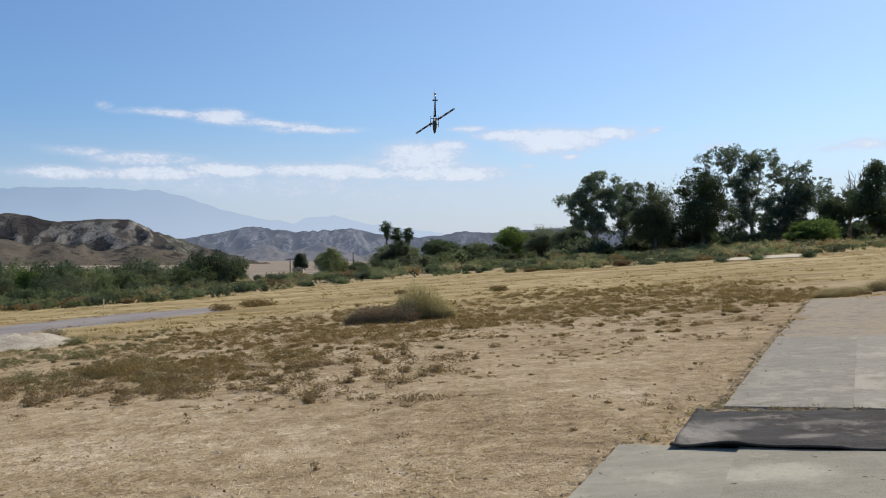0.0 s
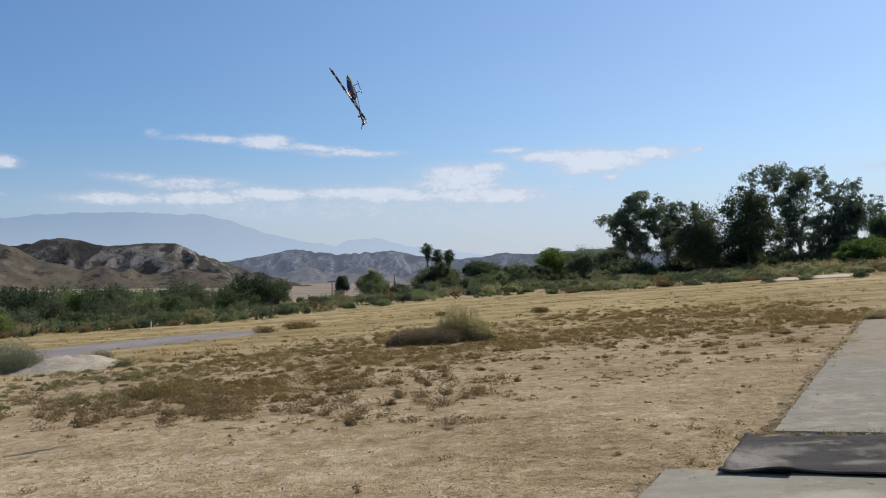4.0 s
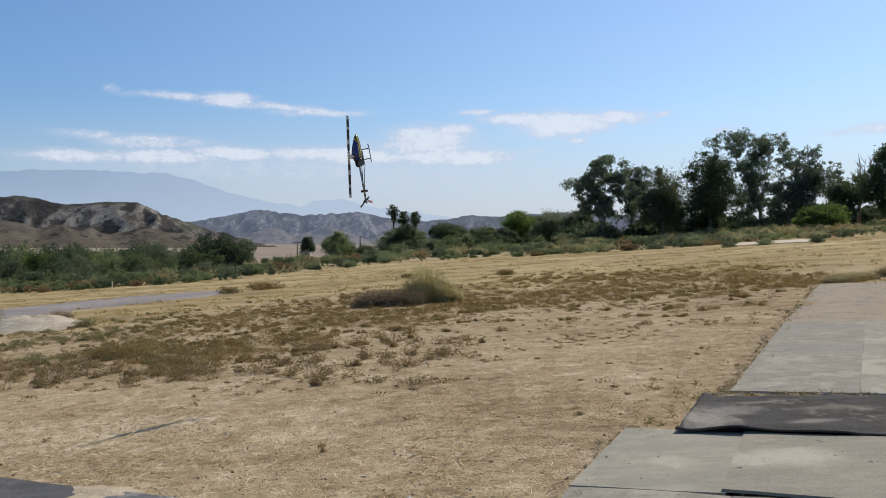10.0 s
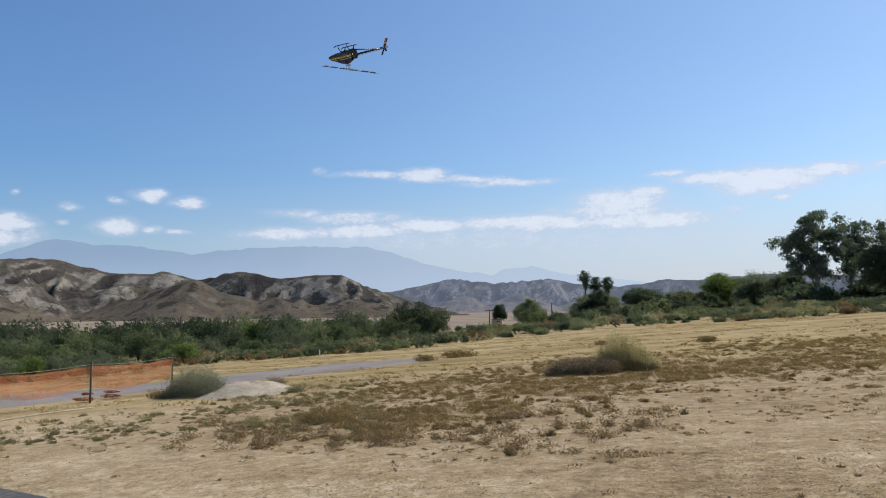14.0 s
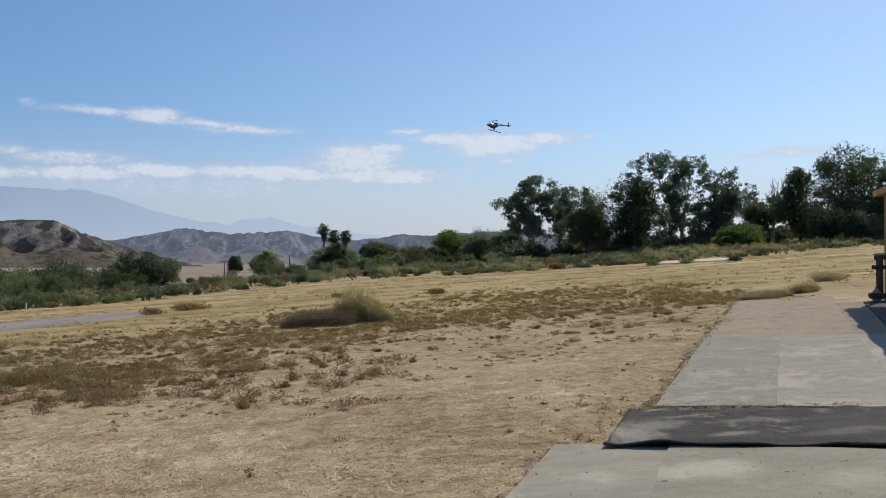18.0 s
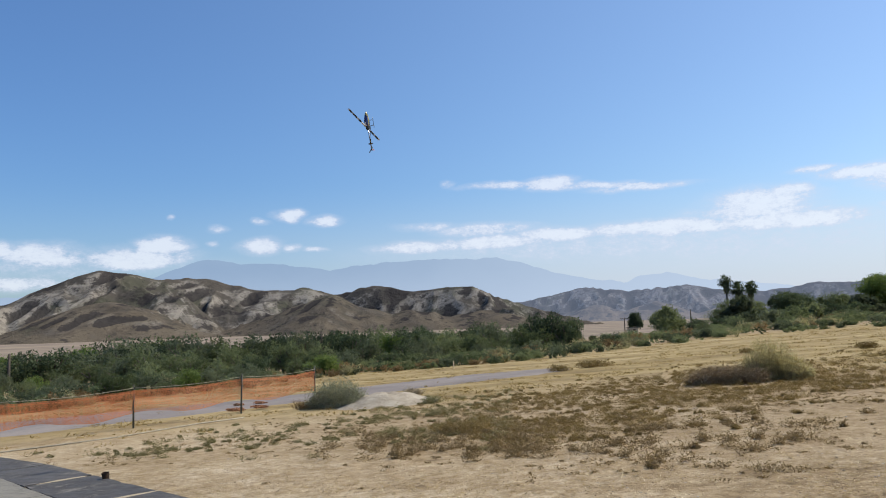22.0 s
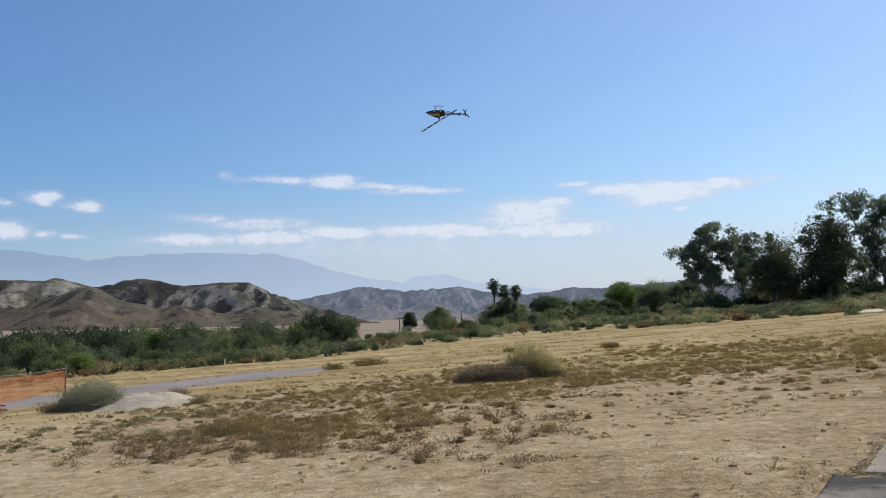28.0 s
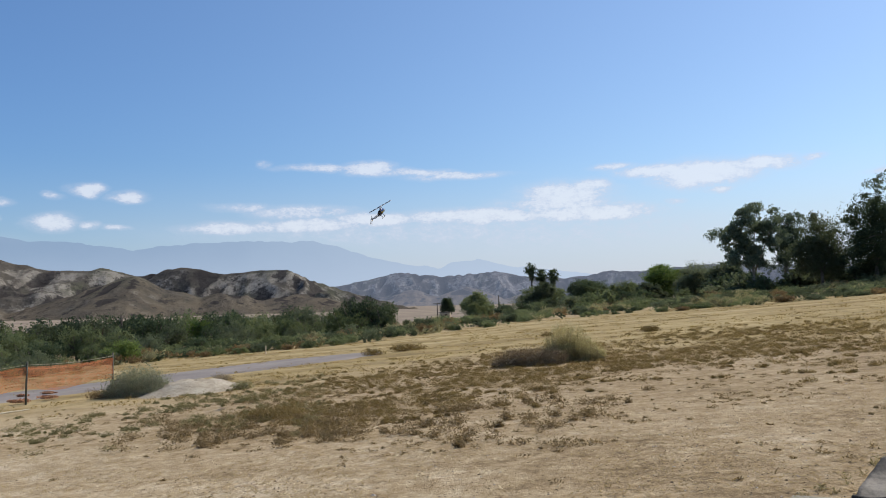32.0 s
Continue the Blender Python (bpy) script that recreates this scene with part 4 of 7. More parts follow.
tree("pepper_tree", LIME_LEAF, "rounded light green tree beyond the field", 5.3, 180, [(0.0, 5.8, 3.9, 1.7), (2.7, 4.4, 2.1, 1.6), (-2.2, 4.4, 2.1, 1.6), (0.0, 2.8, 3.1, 1.6)])
tree("pepper_tree", PEPPER_LEAF, "grey-green tree beyond the field", 7.6, 165, [(0.0, 4.6, 3.3, 2.2), (-1.5, 2.4, 2.8, 1.9), (1.5, 2.0, 2.4, 1.6)])
tree("pepper_tree", PEPPER_LEAF, "dull grey-green tree beside the gum trees", 9.5, 152, [(0.0, 4.4, 2.6, 2.0), (-1.2, 2.3, 2.4, 1.8), (1.9, 2.6, 2.2, 1.7)])
tree("pepper_tree", WILLOW_LEAF, "olive green thicket tree", 2.5, 185, [(0.0, 3.2, 2.9, 1.9), (-1.7, 1.7, 2.9, 1.6), (2.3, 1.2, 2.6, 1.3)])
tree("pepper_tree", PEPPER_LEAF, "dull grey-green thicket tree", 4.3, 170, [(-0.3, 1.9, 2.4, 1.6), (1.6, 0.9, 1.9, 1.1)])
tree("pepper_tree", WILLOW_LEAF, "olive thicket tree below the palms", -3.5, 225, [(-1.4, 4.1, 4.2, 2.3), (2.1, 3.7, 3.9, 2.8), (-4.8, 2.0, 3.9, 2.0), (4.8, 2.0, 2.9, 2.0)])
tree("pepper_tree", PEPPER_LEAF, "dull thicket tree below the palms", -3.5, 220, [(0.7, 5.4, 2.5, 2.2), (-2.4, 3.0, 2.2, 1.6)])
tree("oak_tree", WILLOW_LEAF, "rounded willow beside the plain", -8.3, 150, [(0.1, 3.9, 1.6, 1.2), (-0.1, 2.0, 2.7, 1.9)])
tree("oak_tree", OAK_LEAF, "dark weeping tree beside a low building", -10.6, 210, [(0.0, 4.1, 1.4, 1.4), (-0.8, 2.8, 1.0, 1.3), (0.9, 2.7, 1.0, 1.3)])

def palm(az, d, top_el, label):
    base = at(az, d)
    high = 1.6 + d * math.tan(radians(top_el)) - base.z
    rng = np.random.default_rng(int(-az * 100))
    root = empty("palm_tree", Matrix.Translation(base), label, "palm tree", "palms beyond the field")
    bm = bmesh.new()
    tube(bm, [(0, 0, -0.5), (0.1, 0, high * 0.4), (0.05, 0.1, high)], [0.36, 0.27, 0.24], 8)
    part("trunk", bm, BARK, root)
    foliage("skirt", [(0.05, 0.1, high - 1.7, 0.75, 0.75, 1.5)], 900, 0.22, PEPPER_LEAF, rng, root, 2.2, 0.2, 1.5, "ragged hanging lower fronds")
    foliage("young_fronds", [(0.05, 0.1, high + 0.1, 1.2, 1.2, 0.9)], 420, 0.26, OAK_LEAF, rng, root, 2.4, 0.2, 0.3)
    for k in range(44):
        a, lift = rng.uniform(0, math.tau), rng.uniform(-0.8, 1.3)
        out = Vector((math.cos(a), math.sin(a), 0))
        size = rng.uniform(1.9, 3.0)
        vs, fs = [], []
        c = Vector((0.05, 0.1, high))
        mid = c + (out * math.cos(lift) + Vector((0, 0, math.sin(lift)))) * size * 0.55
        side = out.cross(Vector((0, 0, 1)))
        for j in range(9):
            t = (j - 4) / 4
            tip = mid + (out * math.cos(lift) + Vector((0, 0, math.sin(lift) - 0.35))) * size * 0.55 * (1 - 0.5 * abs(t)) + side * t * size * 0.55
            w = side * 0.14
            n = len(vs)
            vs += [mid - w, mid + w, tip]
            fs.append((n, n + 1, n + 2))
        n = len(vs)
        vs += [c - side * 0.03, c + side * 0.03, mid + side * 0.03, mid - side * 0.03]
        fs.append((n, n + 1, n + 2, n + 3))
        sheet("frond", vs, fs, OAK_LEAF, root)


palm(-4.25, 235, 2.35, "tall fan palm with ragged grey-green crown")
palm(-3.5, 236, 1.85, "shorter fan palm with dry lower fronds")
palm(-2.65, 234, 1.85, "fan palm with compact round crown")

# a bare dead tree between the evergreens
root = empty("bare_tree", Matrix.Translation(at(28.1, 120)), "leafless grey dead tree", "tree", "trees round the field")
rng = np.random.default_rng(5)
bm = bmesh.new()
tube(bm, [(0, 0, -0.3), (0.1, 0, 4), (0.2, 0, 6)], [0.28, 0.2, 0.14], 7)
part("trunk", bm, PALE_BARK, root)
for k in range(11):
    bm = bmesh.new()
    q = Vector((0.1, 0, 2.5 + 0.35 * k))
    tip = q + Vector((rng.uniform(-2.3, 2.3), rng.uniform(-1, 1), rng.uniform(3.0, 5.0)))
    tube(bm, [q, q.lerp(tip, 0.5) + Vector((0.2, 0, -0.2)), tip], [0.1, 0.07, 0.025], 5)
    for j in range(6):
        a = q.lerp(tip, 0.3 + 0.11 * j)
        b = a + Vector((rng.uniform(-0.9, 0.9), rng.uniform(-0.5, 0.5), rng.uniform(0.4, 1.4)))
        tube(bm, [a, a.lerp(b, 0.5), b], [0.045, 0.035, 0.015], 4, False)
    part("limb", bm, PALE_BARK, root)


# shrubs: a few models, each with woody stems and a crown, set out by copies
def shrub_model(name, leaf, label, category, seed, count, size, blobs, stretch=1.8, stem=BARK, shell=0.4):
    rng = np.random.default_rng(seed)
    root = empty(name, Matrix(), label, category, "scrub beyond the field")
    bm = bmesh.new()
    for x, y, z, rx, ry, rz in blobs:
        for k in range(2):
            tip = Vector((x + rng.uniform(-0.6, 0.6) * rx, y + rng.uniform(-0.6, 0.6) * ry, z + 0.4 * rz))
            tube(bm, [(0.1 * x, 0.1 * y, -0.1), (0.5 * x, 0.5 * y, z * 0.5), tip], [0.05, 0.035, 0.012], 3, False)
    part("trunk" if category == "tree" else "woody_base", bm, stem, root)
    foliage("crown", blobs, count, size, leaf, rng, root, stretch, shell, -0.2, twigs=count // 12, tight=0.5)
    return root


def lumps(seed, n, wide, high):
    r = np.random.default_rng(seed)
    out = []
    for k in range(n):
        a, q = r.uniform(0, math.tau), r.uniform(0.1, 0.62)
        h = r.uniform(0.3, 0.62) * high
        rz = min(h * 1.05, high - h) * r.uniform(0.85, 1.1)
        out.append((q * wide * math.cos(a), q * wide * math.sin(a), h, wide * r.uniform(0.32, 0.52), wide * r.uniform(0.32, 0.52), rz))
    return out


MODELS = {
    "willow": [shrub_model("riverside_tree", leaf, lab, "tree", 40 + i, 3900, 0.047, lumps(60 + i, 7, 1.0, 1.0), 1.7, shell=0.45) for i, (leaf, lab) in enumerate(((WILLOW_LEAF, "bushy olive-green riverside tree"), (PEPPER_LEAF, "bushy grey-green riverside tree"), (OAK_LEAF, "bushy dark green riverside tree"), (WILLOW_LEAF, "leaning olive-green riverside tree"), (LIME_LEAF, "bushy fresh green riverside tree")))],
    "thicket": [shrub_model("thicket_tree", leaf, lab, "tree", 140 + i, 1400, 0.08, lumps(160 + i, 7, 1.0, 1.0), 2.0, shell=0.25) for i, (leaf, lab) in enumerate(((PEPPER_LEAF, "low grey-green tree of a far thicket"), (OAK_LEAF, "low dark green tree of a far thicket"), (WILLOW_LEAF, "low olive-green tree of a far thicket")))],
    "scrub": [shrub_model("shrub", leaf, lab, "shrub", 80 + i, 1350, 0.07, [(0, 0, 0.4, 0.75, 0.75, 0.58), (0, 0, 0.4, 0.75, 0.75, 0.58)] + lumps(90 + i, 4, 1.0, 0.85), 2.2, shell=0.3) for i, (leaf, lab) in enumerate(((PEPPER_LEAF, "low rounded grey-green scrub bush"), (WILLOW_LEAF, "low rounded olive-green scrub bush"), (SAGE_LEAF, "low rounded pale sage bush"), (RUST_LEAF, "low dry brown bush")))],
}


def plant(model, x, y, wide, high, turn):
    """Sets a copy of a model on the ground, with its width and height."""
    m = Matrix.LocRotScale((x, y, gz(x, y) - 0.05), Euler((0, 0, turn)), (wide, wide, high))
    ob = copy_thing(model, Matrix())
    ob.matrix_basis = m
    return ob


rng = np.random.default_rng(77)
# the riverside thicket: tops follow the skyline of the green band
BAND_AZ = (-80, -56, -53, -50, -45.3, -41.9, -36.2, -32.9, -28.7, -25.3, -21.5, -19, -14, -10, -5, 3)
BAND_EL = (-1.2, -1.2, -1.15, -0.75, -0.35, -0.35, -0.2, -0.4, -0.25, -0.2, 0.0, -0.3, -0.5, -0.5, -0.4, 0.2)
for row, (d0, d1, n, cut) in enumerate(((86, 112, 62, 0.0), (72, 86, 34, 0.75), (62, 71, 30, 1.5), (50, 60, 30, 2.25))):
    for k in range(n):
        a = -78 + (66 + row * 3 if row < 3 else 40) * (k + rng.uniform(0.1, 0.9)) / n
        d = rng.uniform(d0, d1) * (1 + 0.25 * smooth(-30, -8, a))
        x, y = d * math.sin(radians(a)), d * math.cos(radians(a))
        el = interp(a, BAND_AZ, BAND_EL) - cut - (abs(rng.normal()) * 0.5 - 0.22) - (0.7 * smooth(-18, -13, a) if row == 0 else 0.0)
        high = 1.6 + d * math.tan(radians(el)) - gz(x, y)
        if high < 0.5:
            continue
        model = MODELS["willow"][int(rng.choice(5, p=(0.12, 0.32, 0.46, 0.08, 0.02) if row == 0 else (0.3, 0.3, 0.08, 0.2, 0.12)))]
        plant(model, x, y, high * rng.uniform(0.75, 1.2), high, rng.uniform(0, 6.28))
# the big dark tree standing out of the thicket
plant(MODELS["willow"][2], -27.6, 90.5, 3.4, 4.6, 0.4)
plant(MODELS["willow"][2], -25.0, 89.0, 2.6, 3.7, 1.9)
plant(MODELS["willow"][2], -30.5, 91.0, 2.4, 3.4, 2.9)
plant(MODELS["willow"][0], -26.2, 80.0, 3.0, 2.8, 2.7)
# low rounded scrub along the edge of the field
mass = {0: [], 1: [], 2: [], 3: []}
for k in range(1180):
    a = rng.uniform(-60, -16) if k % 3 == 0 else rng.uniform(-20, 38)
    if -19 < a < 9 and k > 285 and rng.random() < 0.5:
        continue
    e = interp(a, EDGE_AZ, EDGE_D)
    deep = rng.random() ** 1.1
    d = e * ((0.94 if a > 4 else 1) + (0.24 if a < -20 else 0.8) * deep ** (1.3 if a > 4 else 1))
    x, y = d * math.sin(radians(a)), d * math.cos(radians(a))
    big = rng.uniform(0.3, 0.85) * (1 + 0.9 * deep) * (1 if a < -20 else 1.2 if a < 4 else 0.95)
    if a < -20:
        chance = (0.22, 0.36, 0.12, 0.3) if deep < 0.4 else (0.36, 0.5, 0.08, 0.06)
    elif a < 4:
        chance = (0.4, 0.42, 0.12, 0.06)
    else:
        chance = (0.42, 0.27, 0.23, 0.08)
    kind = int(rng.choice(4, p=chance))
    wide, high = big * rng.uniform(0.85, 1.35) * (1 if a < 4 else 1.35), big * rng.uniform(0.75, 1.05)
    if k < 285:
        plant(MODELS["scrub"][kind], x, y, wide, high, rng.uniform(0, 6.28))
    else:
        mass[kind] += [(x + u * wide, y + v * wide, gz(x, y) + high * 0.38, wide * 0.5, wide * 0.5, high * 0.55) for u, v in ((0, 0), (0.45, 0.2), (-0.4, 0.25))]
for kind, blobs in mass.items():
    ob = foliage("low_scrub", blobs, 115 * len(blobs), 0.088, (PEPPER_LEAF, WILLOW_LEAF, SAGE_LEAF, RUST_LEAF)[kind], rng, None, 2.0, 0.2, -0.2, twigs=8 * len(blobs))
    tagged(ob, ("low grey-green scrub along the field edge", "low olive-green scrub along the field edge", "low pale sage scrub along the field edge", "low dry brown scrub along the field edge")[kind], "scrub", kind="stuff")
# undergrowth below the gum trees, and the thicket beyond the field
for k in range(145):
    a, d = (rng.uniform(8, 38), rng.uniform(122, 155)) if k < 105 else (rng.uniform(-9, 11), rng.uniform(130, 200))
    x, y = d * math.sin(radians(a)), d * math.cos(radians(a))
    big = rng.uniform(1.2, 4.6) if k < 105 else rng.uniform(1.6, 3.4)
    plant(MODELS["thicket"][(1, 1, 1, 0)[k % 4] if k < 105 else int(rng.integers(0, 3))], x, y, big * 1.15, big, rng.uniform(0, 6.28))
for kind, d, size in (("willow", 92, 2.2), ("thicket", 98, 2.4), ("scrub", 52, 0.9)):
    for k, m in enumerate(MODELS[kind]):
        p = at(-62 + 4 * k, d)
        m.matrix_basis = Matrix.LocRotScale(p - Vector((0, 0, 0.05)), None, (size, size, size))


# grass and weeds: clumps of blades
def blades(name, spots, per, mat, label, width=0.012, lean=0.6):
    """One mesh of many small clumps: spots hold x, y, spread and height."""
    r = np.random.default_rng(len(spots))
    s = np.repeat(np.array(spots), per, 0)
    n = len(s)
    a, q = r.uniform(0, math.tau, n), np.sqrt(r.random(n))
    out = np.stack([np.cos(a), np.sin(a)], 1)
    foot = s[:, :2] + out * (q * s[:, 2] * 0.75)[:, None]
    high = s[:, 3] * r.uniform(0.45, 1.1, n) * (1 - 0.45 * q)
    tip = foot + out * (high * lean * r.uniform(-0.2, 1.1, n))[:, None] + r.normal(size=(n, 2)) * (0.55 * lean * high)[:, None]
    z = np.array([surface(x, y) for x, y in foot])
    b = r.uniform(0, math.tau, n)
    w = np.stack([np.cos(b), np.sin(b)], 1) * (width * r.uniform(0.6, 1.8, n) * (1 + s[:, 3]))[:, None]
    vs = np.concatenate([np.column_stack([foot - w, z - 0.02]), np.column_stack([foot + w, z - 0.02]), np.column_stack([tip, z + high])], 0)
    i = np.arange(n)
    return tagged(sheet(name, vs.tolist(), np.stack([i, i + n, i + 2 * n], 1).tolist(), mat), label, "grass", kind="stuff")


def puffs(name, spots, per, mat, label, size):
    """One mesh of many low cushions of dry leaves and stalks: spots hold x, y, half width and height."""
    r = np.random.default_rng(len(spots) + 1)
    s = np.repeat(np.array(spots), per, 0)
    n = len(s)
    d = r.normal(size=(n, 3))
    d /= np.linalg.norm(d, axis=1)[:, None]
    d[:, 2] = np.abs(d[:, 2])
    q = r.random(n) ** 0.55 * (1 + 0.25 * np.sin(6 * d[:, 0] + s[:, 0] * 9) * np.sin(5 * d[:, 1] + s[:, 1] * 9))
    x, y = s[:, 0] + d[:, 0] * q * s[:, 2], s[:, 1] + d[:, 1] * q * s[:, 2] * 0.85
    base = np.repeat(np.array([surface(a, b) for a, b, w, h in spots]), per)
    p = np.stack([x, y, base + d[:, 2] * q * s[:, 3] + 0.004], 1)
    u = r.normal(size=(n, 3)) + d * 0.8
    u /= np.linalg.norm(u, axis=1)[:, None]
    v = np.cross(u, r.normal(size=(n, 3)))
    v /= np.linalg.norm(v, axis=1)[:, None] + 1e-9
    k = size * r.uniform(0.5, 1.4, (n, 1))
    vs = np.stack([p - u * k * 1.3 - v * k * 0.35, p - u * k * 0.5 + v * k * 0.4, p + u * k * 1.6], 1).reshape(-1, 3)
    return tagged(sheet(name, vs.tolist(), np.arange(n * 3).reshape(-1, 3).tolist(), mat), label, "weeds", kind="stuff")


rng = np.random.default_rng(9)
spots, cell = [], 0.34
for i in range(-88, 54):
    for k in range(20, 104):
        x, y = (i + rng.uniform(0.05, 0.95)) * cell, (k + rng.uniform(0.05, 0.95)) * cell
        d = math.hypot(x, y)
        if not 9.5 < d < 36:
            continue
        patchy = noise.noise(Vector((x * 0.28, y * 0.36, 21))) * 0.9 + noise.noise(Vector((x * 0.9, y * 1.1, 2))) * 0.5
        thick = weedy(x, y) * smooth(-0.7, 0.4, patchy)
        if rng.random() < thick:
            big = rng.uniform(0.55, 1.3) * (0.7 + 0.5 * thick)
            wide = rng.uniform(0.1, 0.36) * big
            spots.append((x, y, wide, 0.03 + 0.34 * wide))
            for _ in range(int(rng.integers(0, 3))):
                spots.append((x + rng.normal() * wide, y + rng.normal() * wide * 0.7, wide * rng.uniform(0.3, 0.65), 0.02 + 0.25 * wide))
green = [rng.random() < smooth(-17, -27, math.degrees(math.atan2(q[0], q[1]))) for q in spots]
puffs("weeds", [q for q, g in zip(spots, green) if not g], 185, WEED, "low brown dying weeds in clumps on dry dirt", 0.0135)
puffs("green_weeds", [q for q, g in zip(spots, green) if g], 185, OLIVE_WEED, "low olive-green weeds in clumps beside the road", 0.0135)
spots = []
for k in range(480):
    a = rng.uniform(-34, 4)
    d = interp(a, NEAR_AZ, NEAR_D) + 1.3 + 1.1 * rng.normal()
    d += 1.6 * noise.noise(Vector((a * 0.22, 4, 4)))
    x, y = d * math.sin(radians(a)), d * math.cos(radians(a))
    if not on_mats(x, y) and rng.random() < smooth(-0.35, 0.35, noise.noise(Vector((x * 0.8, y * 0.8, 41)))) * (1 - 0.7 * smooth(-12, 2, a)):
        wide = rng.uniform(0.07, 0.26)
        spots.append((x, y, wide, 0.05 + 0.42 * wide))
puffs("dead_weeds", spots, 220, DEAD_WEED, "dark brown dead weeds along the edge of bare dirt", 0.0145)
spots = []
for k in range(26000):
    a, d = rng.uniform(-66, 30), 6.0 + 26 * rng.random() ** 1.15
    x, y = d * math.sin(radians(a)), d * math.cos(radians(a))
    toward = interp(a, NEAR_AZ, NEAR_D) - d
    if on_mats(x, y):
        continue
    fringe = weedy(x, y) if toward < 0 else max(0.0, 0.4 - 0.16 * toward) * smooth(-40, -8, a) + 0.012 + 0.06 * smooth(-22, -6, a) * smooth(0.0, 0.4, noise.noise(Vector((x * 0.55, y * 0.55, 71))))
    if rng.random() < fringe * smooth(-0.5, 0.5, noise.noise(Vector((x * 0.7, y * 0.9, 14)))):
        wide = rng.uniform(0.03, 0.12)
        spots.append((x, y, wide, 0.015 + 0.45 * wide * rng.random()))
puffs("weed_seedlings", spots, 34, DRY_WEED, "small scattered straw-brown weed tufts on dirt", 0.013)
spots = []
while len(spots) < 2600:
    a, d = rng.uniform(-62, 36), rng.uniform(20, 90)
    x, y = d * math.sin(radians(a)), d * math.cos(radians(a))
    if rng.random() < golden(x, y) * smooth(-0.3, 0.5, noise.noise(Vector((x * 0.15, y * 0.5, 4)))):
        spots.append((x, y, rng.uniform(0.2, 0.7), rng.uniform(0.03, 0.09)))
puffs("dry_grass", spots, 20, GOLD_GRASS, "short golden dry grass stubble", 0.034)
spots = []
for k in range(500):
    a, d = rng.uniform(-66, 36), 4.2 + 12 * rng.random() ** 0.8
    x, y = d * math.sin(radians(a)), d * math.cos(radians(a))
    if noise.noise(Vector((x * 0.8, y * 0.8, 33))) > -0.05:
        spots.append((x, y, rng.uniform(0.01, 0.05), rng.uniform(0.008, 0.03)))
blades("sprouts", spots, 14, WEED, "tiny dry sprouts scattered on bare dirt", 0.0014, 1.6)


def litter(name, count, mat, label, near, far, long, thick, seed, bias=0.0):
    """Short straws lying flat on the dirt."""
    r = np.random.default_rng(seed)
    vs, fs = [], []
    while len(fs) < count:
        a, d = r.uniform(-64, 36), near + (far - near) * r.random() ** 0.9
        x, y = d * math.sin(radians(a)), d * math.cos(radians(a))
        if noise.noise(Vector((x * 0.5, y * 0.5, seed))) < bias:
            continue
        t, s = r.uniform(0, math.pi), long * r.uniform(0.35, 1.3)
        u, v = Vector((math.cos(t), math.sin(t), r.uniform(-0.06, 0.14))) * s / 2, Vector((-math.sin(t), math.cos(t), 0)) * thick
        c = Vector((x, y, surface(x, y) + 0.006))
        n = len(vs)
        vs += [c - u - v, c - u + v, c + u + v, c + u - v]
        fs.append((n, n + 1, n + 2, n + 3))
    return tagged(sheet(name, vs, fs, mat), label, "straw", kind="stuff")


litter("straw_litter", 9000, STRAW, "pale broken straw lying on the dirt", 4, 14, 0.06, 0.0017, 3, -0.25)
litter("twig_litter", 22000, WEED, "dark broken stalks and crumbs of weeds on the dirt", 4, 16, 0.05, 0.005, 8, -0.12)


def curved_twigs(name, count, mat, label, seed):
    """Bent dry stalks, a hand or two long, lying and arching over the dirt."""
    r = np.random.default_rng(seed)
    vs, fs = [], []
    while len(fs) < count * 4:
        a, d = r.uniform(-50, 14), 5.2 + 7.5 * r.random()
        x, y = d * math.sin(radians(a)), d * math.cos(radians(a))
        if on_mats(x, y) or noise.noise(Vector((x * 0.9, y * 0.9, seed))) < -0.05:
            continue
        t, bend, step, w = r.uniform(0, math.tau), r.uniform(-0.6, 0.6), r.uniform(0.018, 0.065), r.uniform(0.0018, 0.004)
        rise = r.uniform(0.0, 0.035)
        n = len(vs)
        for i in range(5):
            side = Vector((-math.sin(t), math.cos(t), 0)) * w * (1 - 0.12 * i)
            c = Vector((x, y, surface(x, y) + 0.008 + rise * math.sin(math.pi * i / 4.5)))
            vs += [c - side, c + side]
            x, y, t = x + step * math.cos(t), y + step * math.sin(t), t + bend
        fs += [(n + 2 * i, n + 2 * i + 1, n + 2 * i + 3, n + 2 * i + 2) for i in range(4)]
    return tagged(sheet(name, vs, fs, mat), label, "twigs", kind="stuff")


curved_twigs("pale_twigs", 420, STRAW, "bent pale dry stalks lying on the dirt", 12)
curved_twigs("dark_twigs", 260, WEED, "bent dark dry stalks lying on the dirt", 13)


